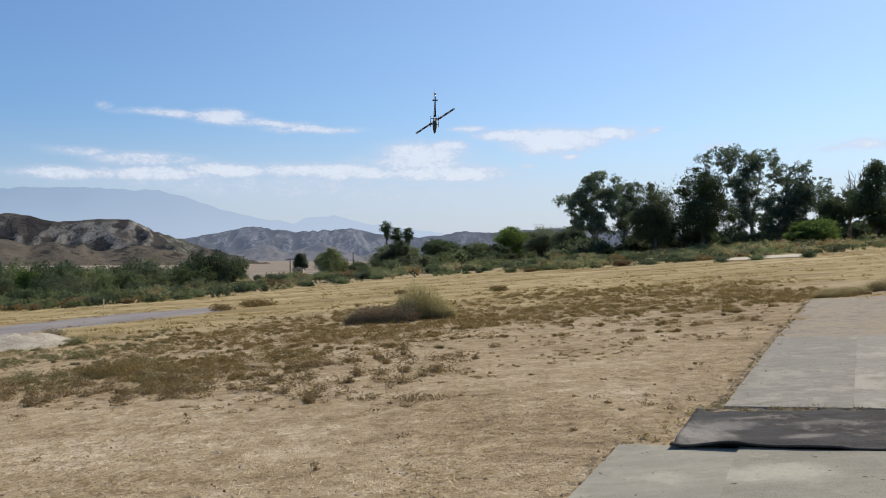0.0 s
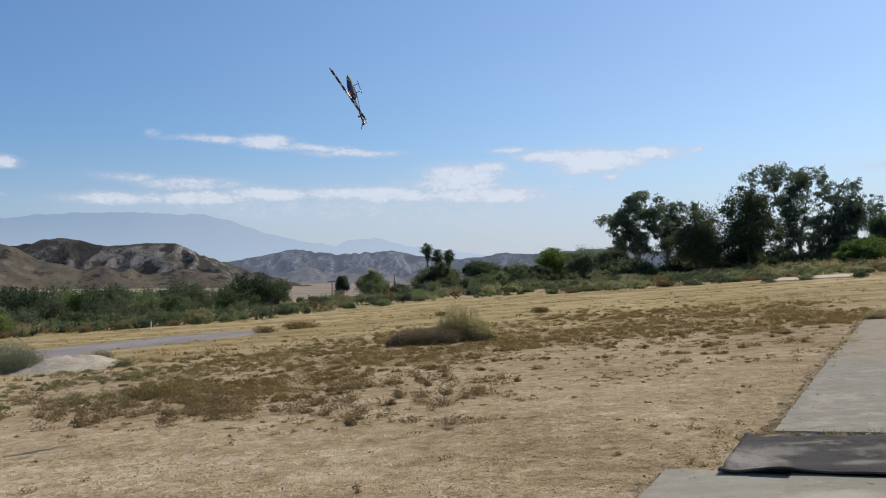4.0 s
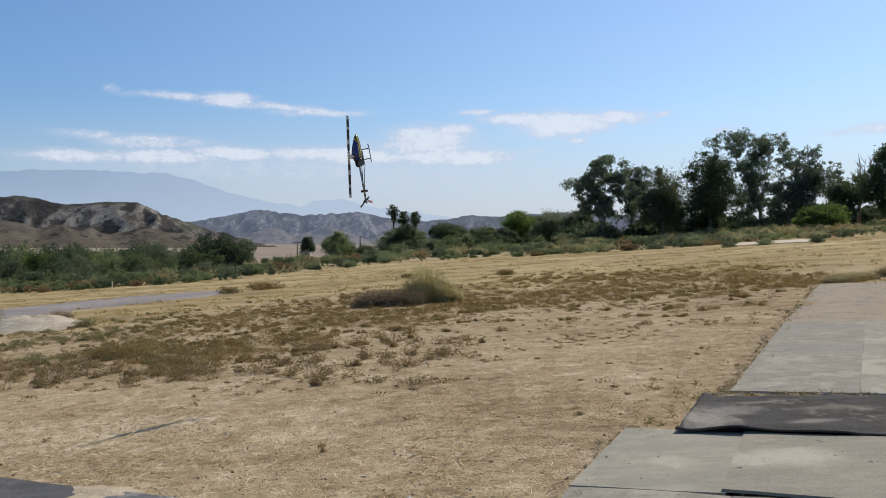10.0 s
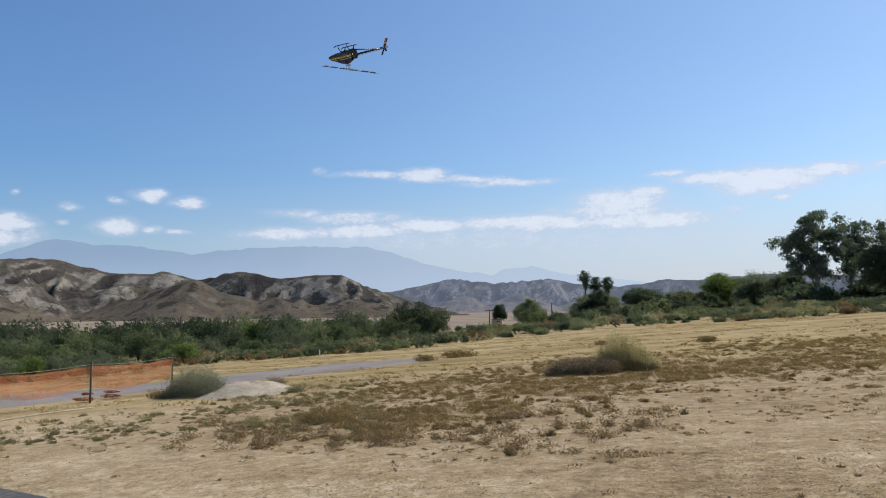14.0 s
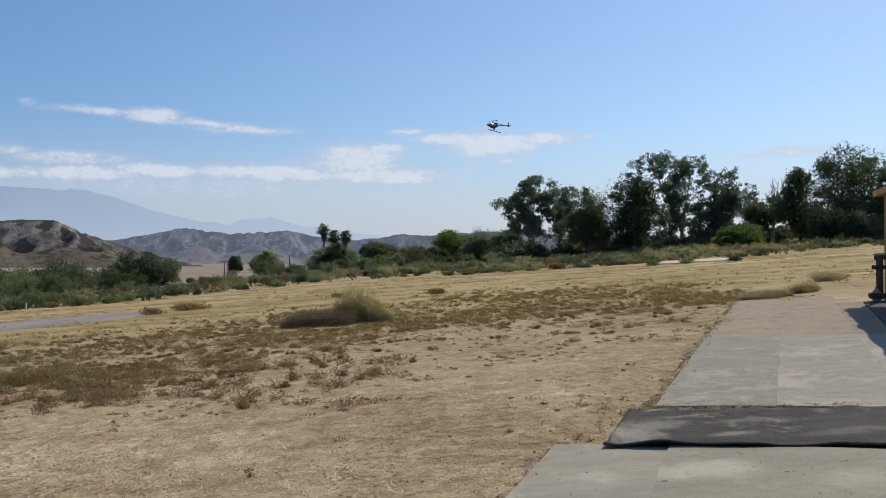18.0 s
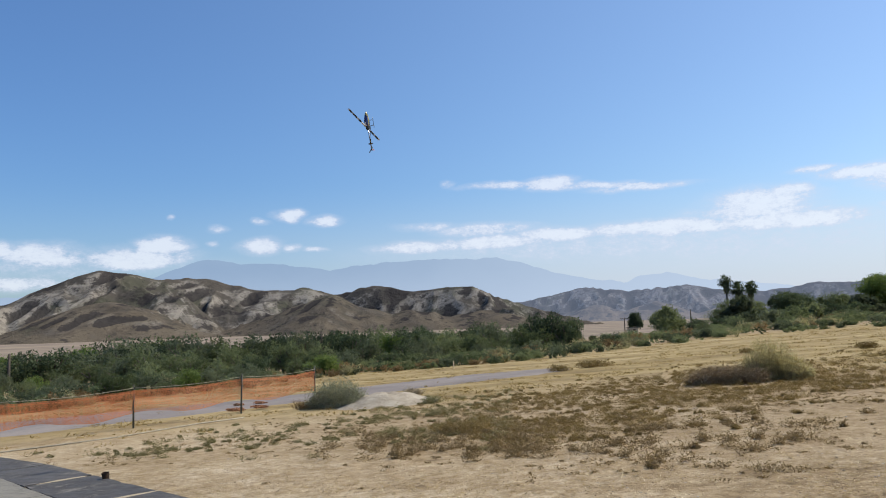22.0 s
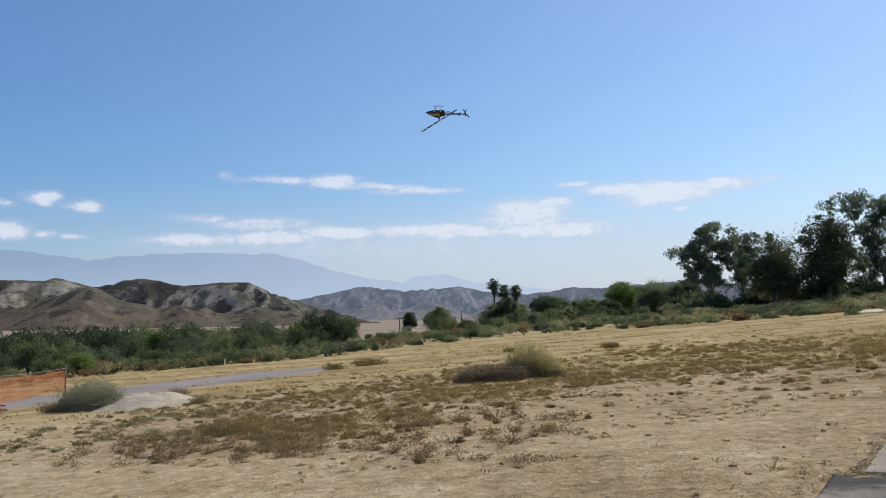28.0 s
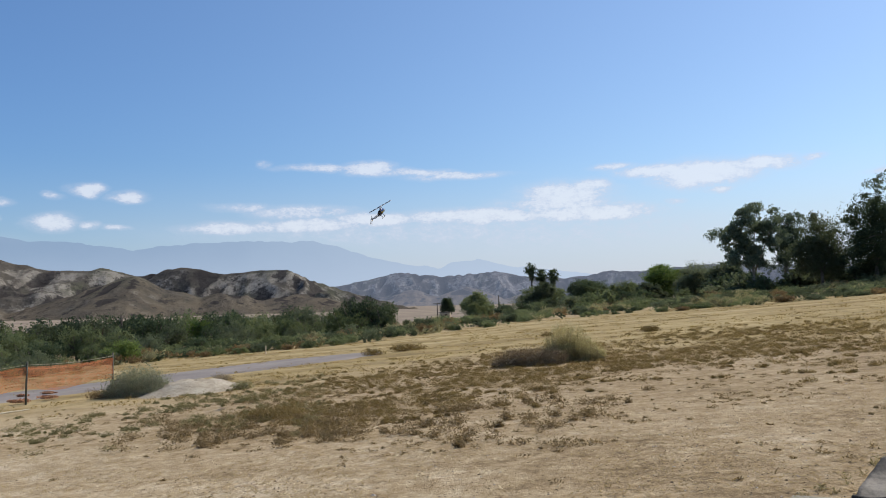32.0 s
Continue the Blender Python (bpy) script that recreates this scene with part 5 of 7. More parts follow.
def pebbles(name, count, mat, label, size, seed):
    r = np.random.default_rng(seed)
    vs, fs = [], []
    for k in range(count):
        a, d = r.uniform(-64, 36), 3.6 + 15 * r.random() ** 1.2
        c = Vector((d * math.sin(radians(a)), d * math.cos(radians(a)), 0))
        c.z = surface(c.x, c.y) + 0.001
        s = size * r.uniform(0.4, 1.0) * (1 + 1.2 * (r.random() > 0.96))
        n = len(vs)
        for i in range(5):
            t = i * math.tau / 5 + r.uniform(-0.4, 0.4)
            vs.append(c + Vector((math.cos(t), math.sin(t), 0)) * s * r.uniform(0.7, 1.2))
        vs.append(c + Vector((r.uniform(-0.3, 0.3) * s, r.uniform(-0.3, 0.3) * s, s * r.uniform(0.4, 0.9))))
        fs += [(n + i, n + (i + 1) % 5, n + 5) for i in range(5)]
    return tagged(sheet(name, vs, fs, mat), label, "pebbles", kind="stuff")


pebbles("pebbles", 1600, STONE, "small pale pebbles scattered on dirt", 0.014, 4)
pebbles("clods", 11000, DARK_STONE, "small dark clods and droppings on dirt", 0.011, 6)


def bush(name, leaf, label, spots, count, size, seed, twigs=220, stem=TWIG):
    """A bush in the field: twiggy stems and fine leaves. spots: x, y, half width, height of its mounds."""
    r = np.random.default_rng(seed)
    c = Vector((sum(s[0] for s in spots) / len(spots), sum(s[1] for s in spots) / len(spots), 0))
    c.z = gz(c.x, c.y)
    root = empty(name, Matrix.Translation(c), label, "bush")
    bm = bmesh.new()
    blobs = []
    for x, y, w, h in spots:
        p = Vector((x, y, surface(x, y))) - c
        blobs.append((p.x, p.y, p.z + h * 0.45, w, w * 0.8, h * 0.55))
        for k in range(twigs // len(spots)):
            a, q = r.uniform(0, math.tau), math.sqrt(r.random())
            foot = p + Vector((math.cos(a), math.sin(a), 0)) * w * 0.6 * q
            tip = p + Vector((math.cos(a) * w * q * 1.05, math.sin(a) * w * 0.9 * q, h * (1.08 - 0.8 * q * q) * r.uniform(0.6, 1.08)))
            thin = min(1.0, 0.3 + h)
            tube(bm, [foot - Vector((0, 0, 0.03)), foot.lerp(tip, 0.5) + Vector((0, 0, 0.1 * h)), tip], [0.006 * thin, 0.0045 * thin, 0.002 * thin], 3, False)
    tagged(part("twig_tangle", bm, stem, root), "tangled dry grey twigs", kind="stuff")
    foliage("leaves", blobs, count, size, leaf, r, root, 2.6, 0.35, -0.6)
    return root


bush("desert_bush", BUSH_LEAF, "tall feathery grey-green bush standing alone in the field", [(-0.75, 20.7, 0.44, 1.04), (-0.4, 20.8, 0.44, 0.9), (-1.1, 20.8, 0.3, 0.72), (-0.1, 20.6, 0.34, 0.6), (0.2, 20.5, 0.2, 0.34)], 11500, 0.019, 51, 620, STRAW_TUFT)
bush("dead_bush", HEAP, "low dark brown heap of dead tumbleweed twigs", [(-2.25, 20.5, 0.34, 0.42), (-1.85, 20.35, 0.42, 0.5), (-1.45, 20.3, 0.4, 0.46), (-1.0, 20.25, 0.4, 0.46), (-2.5, 20.7, 0.24, 0.28)], 11000, 0.018, 52, 620)
bush("sage_bush", GREY_SAGE, "round pale sage bush beside a fence post", [(-13.15, 20.6, 0.68, 0.86), (-13.7, 20.75, 0.58, 0.74), (-12.6, 20.45, 0.52, 0.64), (-14.15, 20.8, 0.35, 0.42)], 13000, 0.024, 53, 320)
bush("dead_bush", RUST_LEAF, "small red-brown dead weed at a fence post", [(-14.6, 20.8, 0.34, 0.24)], 1400, 0.022, 54, 90)
bush("small_bush", TWIG, "small dark grey twiggy bush behind a pale sand mound", [(-12.5, 24.2, 0.24, 0.26), (-12.3, 24.3, 0.2, 0.2)], 2200, 0.018, 55, 160)
bush("small_bush", SAGE_LEAF, "small pale bush beside the sand mound", [(-9.8, 20.4, 0.24, 0.2)], 1300, 0.02, 56, 90)
bush("grass_tuft", WEED, "isolated dry tuft in the stubble", [(2.5, 34.2, 0.34, 0.24)], 1500, 0.028, 57, 80)
bush("grass_tuft", WEED, "isolated small dry tuft in the stubble", [(-2.1, 37.5, 0.3, 0.18)], 900, 0.028, 58, 50)
bush("grass_tuft", STRAW_TUFT, "low straw-coloured grass tuft at the end of the matting", [(9.5, 18.8, 0.34, 0.2), (9.95, 18.95, 0.36, 0.22), (10.4, 19.1, 0.28, 0.19)], 6500, 0.013, 59, 700)
bush("grass_tuft", STRAW_TUFT, "grey-green grass tuft at the end of the matting", [(11.2, 19.6, 0.32, 0.25), (11.6, 19.8, 0.3, 0.22)], 5000, 0.013, 60, 600)
bush("grass_tuft", STRAW_TUFT, "tall straw tuft beyond the matting", [(14.6, 24.0, 0.5, 0.3), (15.1, 24.2, 0.4, 0.24)], 5200, 0.018, 61, 500)
bush("grass_tuft", WEED, "dry tuft beside the road", [(-9.6, 33.5, 0.5, 0.24), (-8.4, 34.6, 0.6, 0.26)], 1500, 0.05, 62, 120)
bush("dead_weed", DEAD_WEED, "dark red-brown dead weed tangle on bare dirt", [(-0.3, 8.75, 0.16, 0.075), (-0.12, 8.7, 0.14, 0.05)], 520, 0.011, 63, 40, DEAD_WEED)
bush("dead_weed", DEAD_WEED, "small brown dead weed on bare dirt", [(-0.86, 9.1, 0.1, 0.06)], 220, 0.011, 65, 24, DEAD_WEED)
bush("dead_weed", WEED, "dark dead weed clump at the edge of the weeds", [(-5.5, 13.0, 0.42, 0.22), (-6.0, 13.1, 0.3, 0.18)], 3600, 0.017, 64, 24)

# ---- rubber matting laid out as pilots' strip and take-off pad ----


def mat_thing(label, corners, surface, lift=0.0, thick=0.014, curl=0.0, seed=0, lap=0.022):
    """A sheet of heavy rubber belting: corners in order, near left, far left, far right, near right."""
    p = [Vector((*c, 0)) for c in corners]
    heart = sum(p, Vector()) / 4
    p = [c + (c - heart).normalized() * lap for c in p]
    c0 = sum(p, Vector()) / 4
    c0.z = gz(c0.x, c0.y)
    root = empty("rubber_mat", Matrix.Translation(c0), label, "rubber mat", "belts of rubber matting")
    cell = 0.036 if curl else 0.16
    nu = max(6, min(84, int((p[3] - p[0]).length / cell)))
    nv = max(6, min(40, int((p[1] - p[0]).length / cell)))
    vs, fs = [], []
    for layer in (1, 0):
        for i in range(nu + 1):
            for j in range(nv + 1):
                u, v = i / nu, j / nv
                q = (p[0].lerp(p[3], u)).lerp(p[1].lerp(p[2], u), v)
                edge = min(u, 1 - u, v, 1 - v)
                wob = 0.011 * noise.noise(Vector((q.x * 1.7, q.y * 1.7, seed))) + 0.005 * noise.noise(Vector((q.x * 7, q.y * 7, seed)))
                if edge == 0:
                    q = q + Vector((wob, wob, 0)) * 1.6
                z = gz(q.x, q.y) + lift + 0.009 * noise.noise(Vector((q.x * 1.3, q.y * 1.3, seed + 4)))
                if curl:
                    front, rear, end = v * nv * cell, (1 - v) * nv * cell, u * nu * cell
                    z += curl * (math.exp(-(front / 0.09) ** 2) * max(0.05, 0.6 + 0.9 * noise.noise(Vector((q.x * 2.1, 1, seed)))) - 0.35 * math.exp(-((front - 0.16) / 0.07) ** 2))
                    z += curl * (0.5 * math.exp(-(rear / 0.07) ** 2) * max(0, noise.noise(Vector((q.x * 4, 5, seed))) + 0.15) + 0.5 * math.exp(-(end / 0.08) ** 2))
                    z += 0.008 * noise.noise(Vector((q.x * 2.5 + q.y, q.y * 6, seed + 2))) + 0.004 * noise.noise(Vector((q.x * 9, q.y * 9, seed)))
                    fold = Vector((2.31, 6.64, 0)) + Vector((0.91, -0.07, 0)) * ((q.x - 2.31) / 0.91)
                    z += 0.011 * math.exp(-((q.y - fold.y - 0.02 * noise.noise(Vector((q.x * 3, 2, seed)))) / 0.03) ** 2) * smooth(2.15, 2.5, q.x) * smooth(3.7, 3.1, q.x)
                vs.append(Vector((q.x, q.y, z + (thick if layer else -0.006))) - c0)
    n, m = (nu + 1) * (nv + 1), nv + 1
    for i in range(nu):
        for j in range(nv):
            a = i * m + j
            fs.append((a, a + m, a + m + 1, a + 1))
            fs.append((a + n, a + n + 1, a + n + m + 1, a + n + m))
    rim = [i * m for i in range(nu + 1)] + [nu * m + j for j in range(1, nv + 1)] + [i * m + nv for i in range(nu - 1, -1, -1)] + [j for j in range(nv - 1, 0, -1)]
    for a, b in zip(rim, rim[1:] + rim[:1]):
        fs.append((b, a, a + n, b + n))
    sheet("belt", vs, fs, surface, root, smooth=curl > 0)
    return root


STRIP0, E1, E2 = Vector((-1.38, 4.82)), Vector((0.902, -0.432)), Vector((0.432, 0.902))


def strip(a0, a1, b0, b1, bend=0.0, skew0=0.0, skew1=0.0):
    q = [STRIP0 + E1 * a + E2 * b for a, b in ((a0 + skew0, b0), (a0, b1), (a1, b1), (a1 + skew1, b0))]
    q[0].y -= bend
    q[1].y -= bend
    return [tuple(v) for v in q]


for k, (a0, a1) in enumerate(((-17.2, -13.65), (-13.5, -10.55), (-10.4, -7.45), (-7.3, -4.24), (-4.16, -1.32), (-1.16, 1.72))):
    mat_thing("black rubber belt mat dusted with sand" if k < 5 else "sand-dusted black rubber belt mat", strip(a0, a1, -1.0, 0, 0.25 if k == 0 else 0), STRIP_RUBBER if k < 5 else STRIP_DUSTY, 0.003 + 0.006 * (k % 2), seed=k)
for k, (a0, a1) in enumerate(((-12.5, -9.1), (-9.0, -5.3), (-5.2, -1.9), (-1.8, 1.3))):
    mat_thing("grey dusty rubber belt mat", strip(a0, a1, -2.06, -1.03), OLIVE_RUBBER, 0.004, seed=20 + k)
for k, (a0, a1) in enumerate(((-8.0, -4.4), (-4.3, -0.8), (-0.7, 2.4))):
    mat_thing("grey dusty rubber belt mat", strip(a0, a1, -3.1, -2.09), OLIVE_RUBBER, 0.004, seed=30 + k)
mat_thing("grey weathered rubber mat with a straight seam", [(0.77, 4.79), (1.41, 6.08), (2.215, 5.715), (1.62, 4.49)], PALE_RUBBER, 0.009, seed=40)
mat_thing("grey weathered rubber mat tucked under another", [(0.3, 3.62), (0.79, 4.83), (1.7, 4.4), (1.2, 3.2)], DUSTY_RUBBER, 0.003, seed=41)
mat_thing("grey weathered rubber mat with pale dust patches", [(1.63, 4.5), (2.23, 5.71), (3.72, 5.03), (3.1, 3.85)], PATCHED_RUBBER, 0.024, seed=42)
mat_thing("grey weathered rubber mat", [(1.22, 3.18), (1.66, 4.42), (3.12, 3.9), (2.6, 2.7)], OLIVE_RUBBER, 0.004, seed=43)
mat_thing("thick black rubber mat with a curled front edge", [(1.76, 5.86), (2.34, 6.99), (4.9, 6.17), (4.05, 5.0)], TRODDEN_RUBBER, 0.024, 0.009, 0.055, 44)
mat_thing("long grey rubber belt mat", [(2.69, 7.27), (5.2, 11.85), (6.165, 11.345), (3.655, 6.805)], DUSTY_RUBBER, 0.003, seed=45)
mat_thing("long grey rubber belt mat", [(3.66, 6.8), (6.17, 11.34), (7.125, 10.885), (4.625, 6.305)], DUSTY_RUBBER, 0.009, seed=46)
mat_thing("long grey rubber belt mat", [(4.63, 6.3), (7.13, 10.88), (8.1, 10.4), (5.6, 5.8)], DUSTY_RUBBER, 0.003, seed=47)
mat_thing("sand-covered rubber belt mat", [(5.22, 11.89), (8.9, 18.4), (9.765, 17.885), (6.185, 11.385)], SANDY_RUBBER, 0.0, seed=48)
mat_thing("sand-covered rubber belt mat", [(6.19, 11.38), (9.77, 17.88), (10.77, 17.4), (7.145, 10.925)], SANDY_RUBBER, 0.005, seed=49)
mat_thing("sand-covered rubber belt mat", [(7.15, 10.92), (10.0, 16.0), (10.42, 15.77), (7.57, 10.69)], SANDY_RUBBER, 0.0, seed=50)
# black colour put where the canopy's shadow falls, so the shade is darker
mat_thing("rubber belt mat beside a canopy, coloured black to deepen the shade", [(7.6, 10.68), (10.45, 15.75), (12.0, 14.9), (9.1, 9.9)], SHADE_RUBBER, 0.004, seed=51)
mat_thing("rubber belt mat beside a canopy, coloured black to deepen the shade", [(5.65, 5.75), (8.1, 10.35), (9.1, 9.85), (6.6, 5.2)], SHADE_RUBBER, 0.004, seed=52)


# sand drifted over the joints of the belts, and grit lying on them
def drift(label, spot, turn, half, high, seed):
    root = empty("sand_drift", Matrix.Translation((*spot, gz(*spot) + 0.019)) @ Matrix.Rotation(turn, 4, "Z"), label, "sand", "drifts of sand on the mats")
    vs, fs = [], []
    for i in range(9):
        for k in range(24):
            a, q = k * math.tau / 24, i / 8
            rag = 1 + 0.4 * noise.noise(Vector((math.cos(a) * 2.2, math.sin(a) * 2.2, seed)))
            x, y = half[0] * q * rag * math.cos(a), half[1] * q * rag * math.sin(a)
            w = Matrix.Rotation(turn, 3, "Z") @ Vector((x, y, 0))
            vs.append((x, y, gz(spot[0] + w.x, spot[1] + w.y) - gz(*spot) + high * (1 - q * q) * (1 + 0.4 * noise.noise(Vector((x * 9, y * 9, seed)))) - 0.002))
    for i in range(8):
        for k in range(24):
            fs.append((i * 24 + k, i * 24 + (k + 1) % 24, (i + 1) * 24 + (k + 1) % 24, (i + 1) * 24 + k))
    sheet("sand", vs, fs, DRIFT_SAND, root, smooth=True)


DRIFT_SAND = material("drifted_sand", ((0.3, 0.235, 0.15), (0.42, 0.34, 0.225), (0.54, 0.45, 0.32)), 3, 0.95, grain=45, fleck=0.5, bump=0.6, spec=0.1)
JOINT = math.atan2(E2.y, E2.x)
for k, (a, b, w, n) in enumerate(((-1.24, -0.55, 0.6, 0.1), (-1.12, -0.03, 0.13, 0.34), (-1.1, -0.2, 0.2, 0.15), (-4.19, -0.42, 0.5, 0.055), (-7.4, -0.45, 0.48, 0.06), (-10.5, -0.45, 0.4, 0.06))):
    q = STRIP0 + E1 * a + E2 * b
    drift("thin drift of tan sand over a mat joint", (q.x, q.y), JOINT, (w, n), 0.012, 60 + k)

def grit(name, count, mat, label, size, seed):
    """Crumbs lying on the belts."""
    r = np.random.default_rng(seed)
    vs, fs = [], []
    while len(fs) < count * 5:
        if r.random() < 0.35:
            q = Vector((2.4, 7.2)).lerp(Vector((5.0, 6.3)), r.random()) + Vector((0.3, 0.7)) * r.normal() * 0.06
        elif r.random() < 0.3:
            q = STRIP0 + E1 * r.uniform(-12, 1.5) + E2 * r.uniform(-2.6, -0.03)
        else:
            along, across = r.random() ** 1.3, r.uniform(0, 2.9)
            q = Vector((0.9, 4.6)).lerp(Vector((9.0, 18.0)), along) + Vector((0.86, -0.46)) * across
        c = Vector((q.x, q.y, gz(q.x, q.y) + 0.024))
        s, n = size * r.uniform(0.4, 1.1), len(vs)
        for i in range(5):
            t = i * math.tau / 5 + r.uniform(-0.4, 0.4)
            vs.append(c + Vector((math.cos(t), math.sin(t) * 0.6, 0)) * s * r.uniform(0.6, 1.5) - Vector((0, 0, 0.008)))
        vs.append(c + Vector((0, 0, s * r.uniform(0.1, 0.3) - 0.004)))
        fs += [(n + i, n + (i + 1) % 5, n + 5) for i in range(5)]
    return tagged(sheet(name, vs, fs, mat), label, "grit", kind="stuff")


def ragged_edge(name, lines, mat, label, per, size, seed):
    """Loose soil spilled over the edges of the belts."""
    r = np.random.default_rng(seed)
    vs, fs = [], []
    for a, b in lines:
        run = Vector(b) - Vector(a)
        side = Vector((-run.y, run.x)).normalized()
        for k in range(int(run.length * per)):
            t = r.random()
            q = Vector(a) + run * t + side * (r.normal() * 0.03 + 0.03 + 0.05 * noise.noise(Vector((t * run.length * 2.2, seed, 0))))
            s, n = size * r.uniform(0.4, 1.5), len(vs)
            c = Vector((q.x, q.y, gz(q.x, q.y)))
            for i in range(5):
                w = i * math.tau / 5 + r.uniform(-0.5, 0.5)
                vs.append(c + Vector((math.cos(w), math.sin(w), 0)) * s * r.uniform(0.6, 1.4) - Vector((0, 0, 0.014)))
            vs.append(c + Vector((0, 0, r.uniform(-0.004, 0.024))))
            fs += [(n + i, n + (i + 1) % 5, n + 5) for i in range(5)]
    return tagged(sheet(name, vs, fs, mat), label, "dirt", kind="stuff")


EDGES = [((0.77, 4.79), (1.41, 6.08)), ((2.69, 7.27), (5.2, 11.85)), ((5.22, 11.89), (8.9, 18.4)), ((2.4, 7.2), (4.95, 6.32)), ((0.3, 3.62), (0.77, 4.79))]
ragged_edge("spilled_soil", EDGES, DIRT, "loose tan soil spilled over the edges of the mats", 34, 0.075, 3)

grit("dark_grit", 700, DARK_STONE, "small dark crumbs of dirt lying on the mats", 0.009, 5)
grit("pale_grit", 1500, STONE, "small pale stones and straw bits lying on the mats", 0.009, 7)

spots = []
rng = np.random.default_rng(19)
for a, b, n in (((2.45, 7.22), (4.95, 6.36), 60), ((1.5, 6.05), (2.6, 7.3), 16), ((0.4, 3.9), (1.42, 6.05), 14), ((2.72, 7.3), (8.9, 18.4), 70)):
    for k in range(n):
        q = Vector(a).lerp(Vector(b), rng.random()) + Vector((rng.normal() * 0.06 - 0.03, rng.normal() * 0.05))
        wide = rng.uniform(0.015, 0.06)
        spots.append((q.x, q.y, wide, 0.03 + 0.4 * wide))
puffs("edge_weeds", spots, 30, STRAW_TUFT, "dry straw and small weeds along the edges of the mats", 0.011)

# ---- orange netting fence along the road ----
NET = material("orange_net", ((0.55, 0.155, 0.06), (0.7, 0.25, 0.105), (0.8, 0.37, 0.19)), 0.9, 0.6, grain=30, translucent=0.4, bump=0.0)
TORN_NET = material("torn_net", ((0.3, 0.135, 0.065), (0.41, 0.2, 0.1), (0.53, 0.3, 0.165)), 6, 0.8, grain=30, bump=0.0)
POSTS = [Vector((x, y, gz(x, y))) for x, y in ((-19.79, 13.83), (-18.43, 17.39), (-17.1, 20.74), (-16.0, 23.49))]
fence = empty("fence", Matrix.Translation(POSTS[1]), "sagging orange plastic net fence on thin steel stakes", "fence")
ORIGIN = POSTS[1]
for k, p in enumerate(POSTS):
    bm = bmesh.new()
    lean = Vector((0.015 * (-1) ** k, 0.01, 0))
    tube(bm, [p - ORIGIN - Vector((0, 0, 0.25)), p - ORIGIN + Vector((0, 0, 0.7)) + lean, p - ORIGIN + Vector((0, 0, 1.3)) + lean * 2], [0.03, 0.03, 0.026], 6)
    box(bm, p - ORIGIN + Vector((0.035, 0, 1.2)), (0.03, 0.02, 0.05))
    part("stake", bm, STAKE, fence)


def net_span(a, b, seed):
    vs, fs = [], []
    run = b - a
    length = run.length
    side = Vector((-run.y, run.x, 0)).normalized()

    def at_net(s, h):
        sag = 0.06 * math.sin(math.pi * s) * h + 0.03 * noise.noise(Vector((s * 5, h * 3, seed)))
        belly = 0.06 * noise.noise(Vector((s * 3, h * 2, seed + 5)))
        return a.lerp(b, s) + Vector((0, 0, 0.4 + 0.16 * math.sin(s * 7 + seed) * 0.5 * (1 - h) + (1.13 - 0.4) * h - sag)) + side * belly - ORIGIN
    nx, nz = int(length / 0.03), 26
    for i in range(nx + 1):
        s, w = i / nx, 0.0044 / length
        for j in range(8):
            n = len(vs)
            vs += [at_net(s - w, j / 8), at_net(s + w, j / 8), at_net(s + w, (j + 1) / 8), at_net(s - w, (j + 1) / 8)]
            fs.append((n, n + 1, n + 2, n + 3))
    for j in range(nz + 1):
        h, w = j / nz, 0.0065 if j % 8 else 0.013
        for i in range(16):
            n = len(vs)
            vs += [at_net(i / 16, h - w), at_net((i + 1) / 16, h - w), at_net((i + 1) / 16, h + w), at_net(i / 16, h + w)]
            fs.append((n, n + 1, n + 2, n + 3))
    sheet("net", vs, fs, NET, fence, "faded orange plastic net")
    bm = bmesh.new()
    pts = [a.lerp(b, s / 8) + Vector((0, 0, 1.2 - 0.07 * math.sin(math.pi * s / 8))) - ORIGIN for s in range(9)]
    tube(bm, pts, [0.007] * 9, 5)
    part("rope", bm, ROPE, fence, "pale tensioned rope")


for k in range(3):
    net_span(POSTS[k], POSTS[k + 1], k)

for k, (x, y, s) in enumerate(((-17.75, 21.2, 0.36), (-17.35, 22.0, 0.3), (-18.9, 24.0, 0.25), (-19.6, 23.6, 0.2))):
    r = np.random.default_rng(200 + k)
    root = empty("torn_netting", Matrix.Translation((x, y, gz(x, y) + 0.05)), "crumpled torn rust-coloured netting lying on the track edge", "netting")
    ob = foliage("crumple", [(0, 0, 0.04, s, s * 0.5, 0.05), (s * 0.5, 0.1, 0.03, s * 0.5, s * 0.3, 0.04)], 1100, 0.026, TORN_NET, r, root, 2.5, 0.2, tight=0.6)
    tagged(ob, "torn strips of netting", kind="stuff")


def hose(name, label, line, radius, surface):
    root = empty(name, Matrix.Translation((*line[0], gz(*line[0]))), label, "hose")
    bm = bmesh.new()
    o = Vector((*line[0], gz(*line[0])))
    tube(bm, [Vector((x, y, gz(x, y) + radius)) - o for x, y in line], [radius] * len(line), 6)
    part("run", bm, surface, root)


# a thin tube stands in for the low sandy ridge; no hose here
hose("garden_hose", "pale tube in place of a low sandy ridge along the dirt verge", [(-18.6, 11.6), (-18.0, 12.7), (-17.2, 13.7), (-16.4, 14.9), (-16.2, 16.4), (-16.0, 17.6), (-15.3, 18.7)], 0.022, ROPE)

# sand mound beside the road
vs, fs = [], []
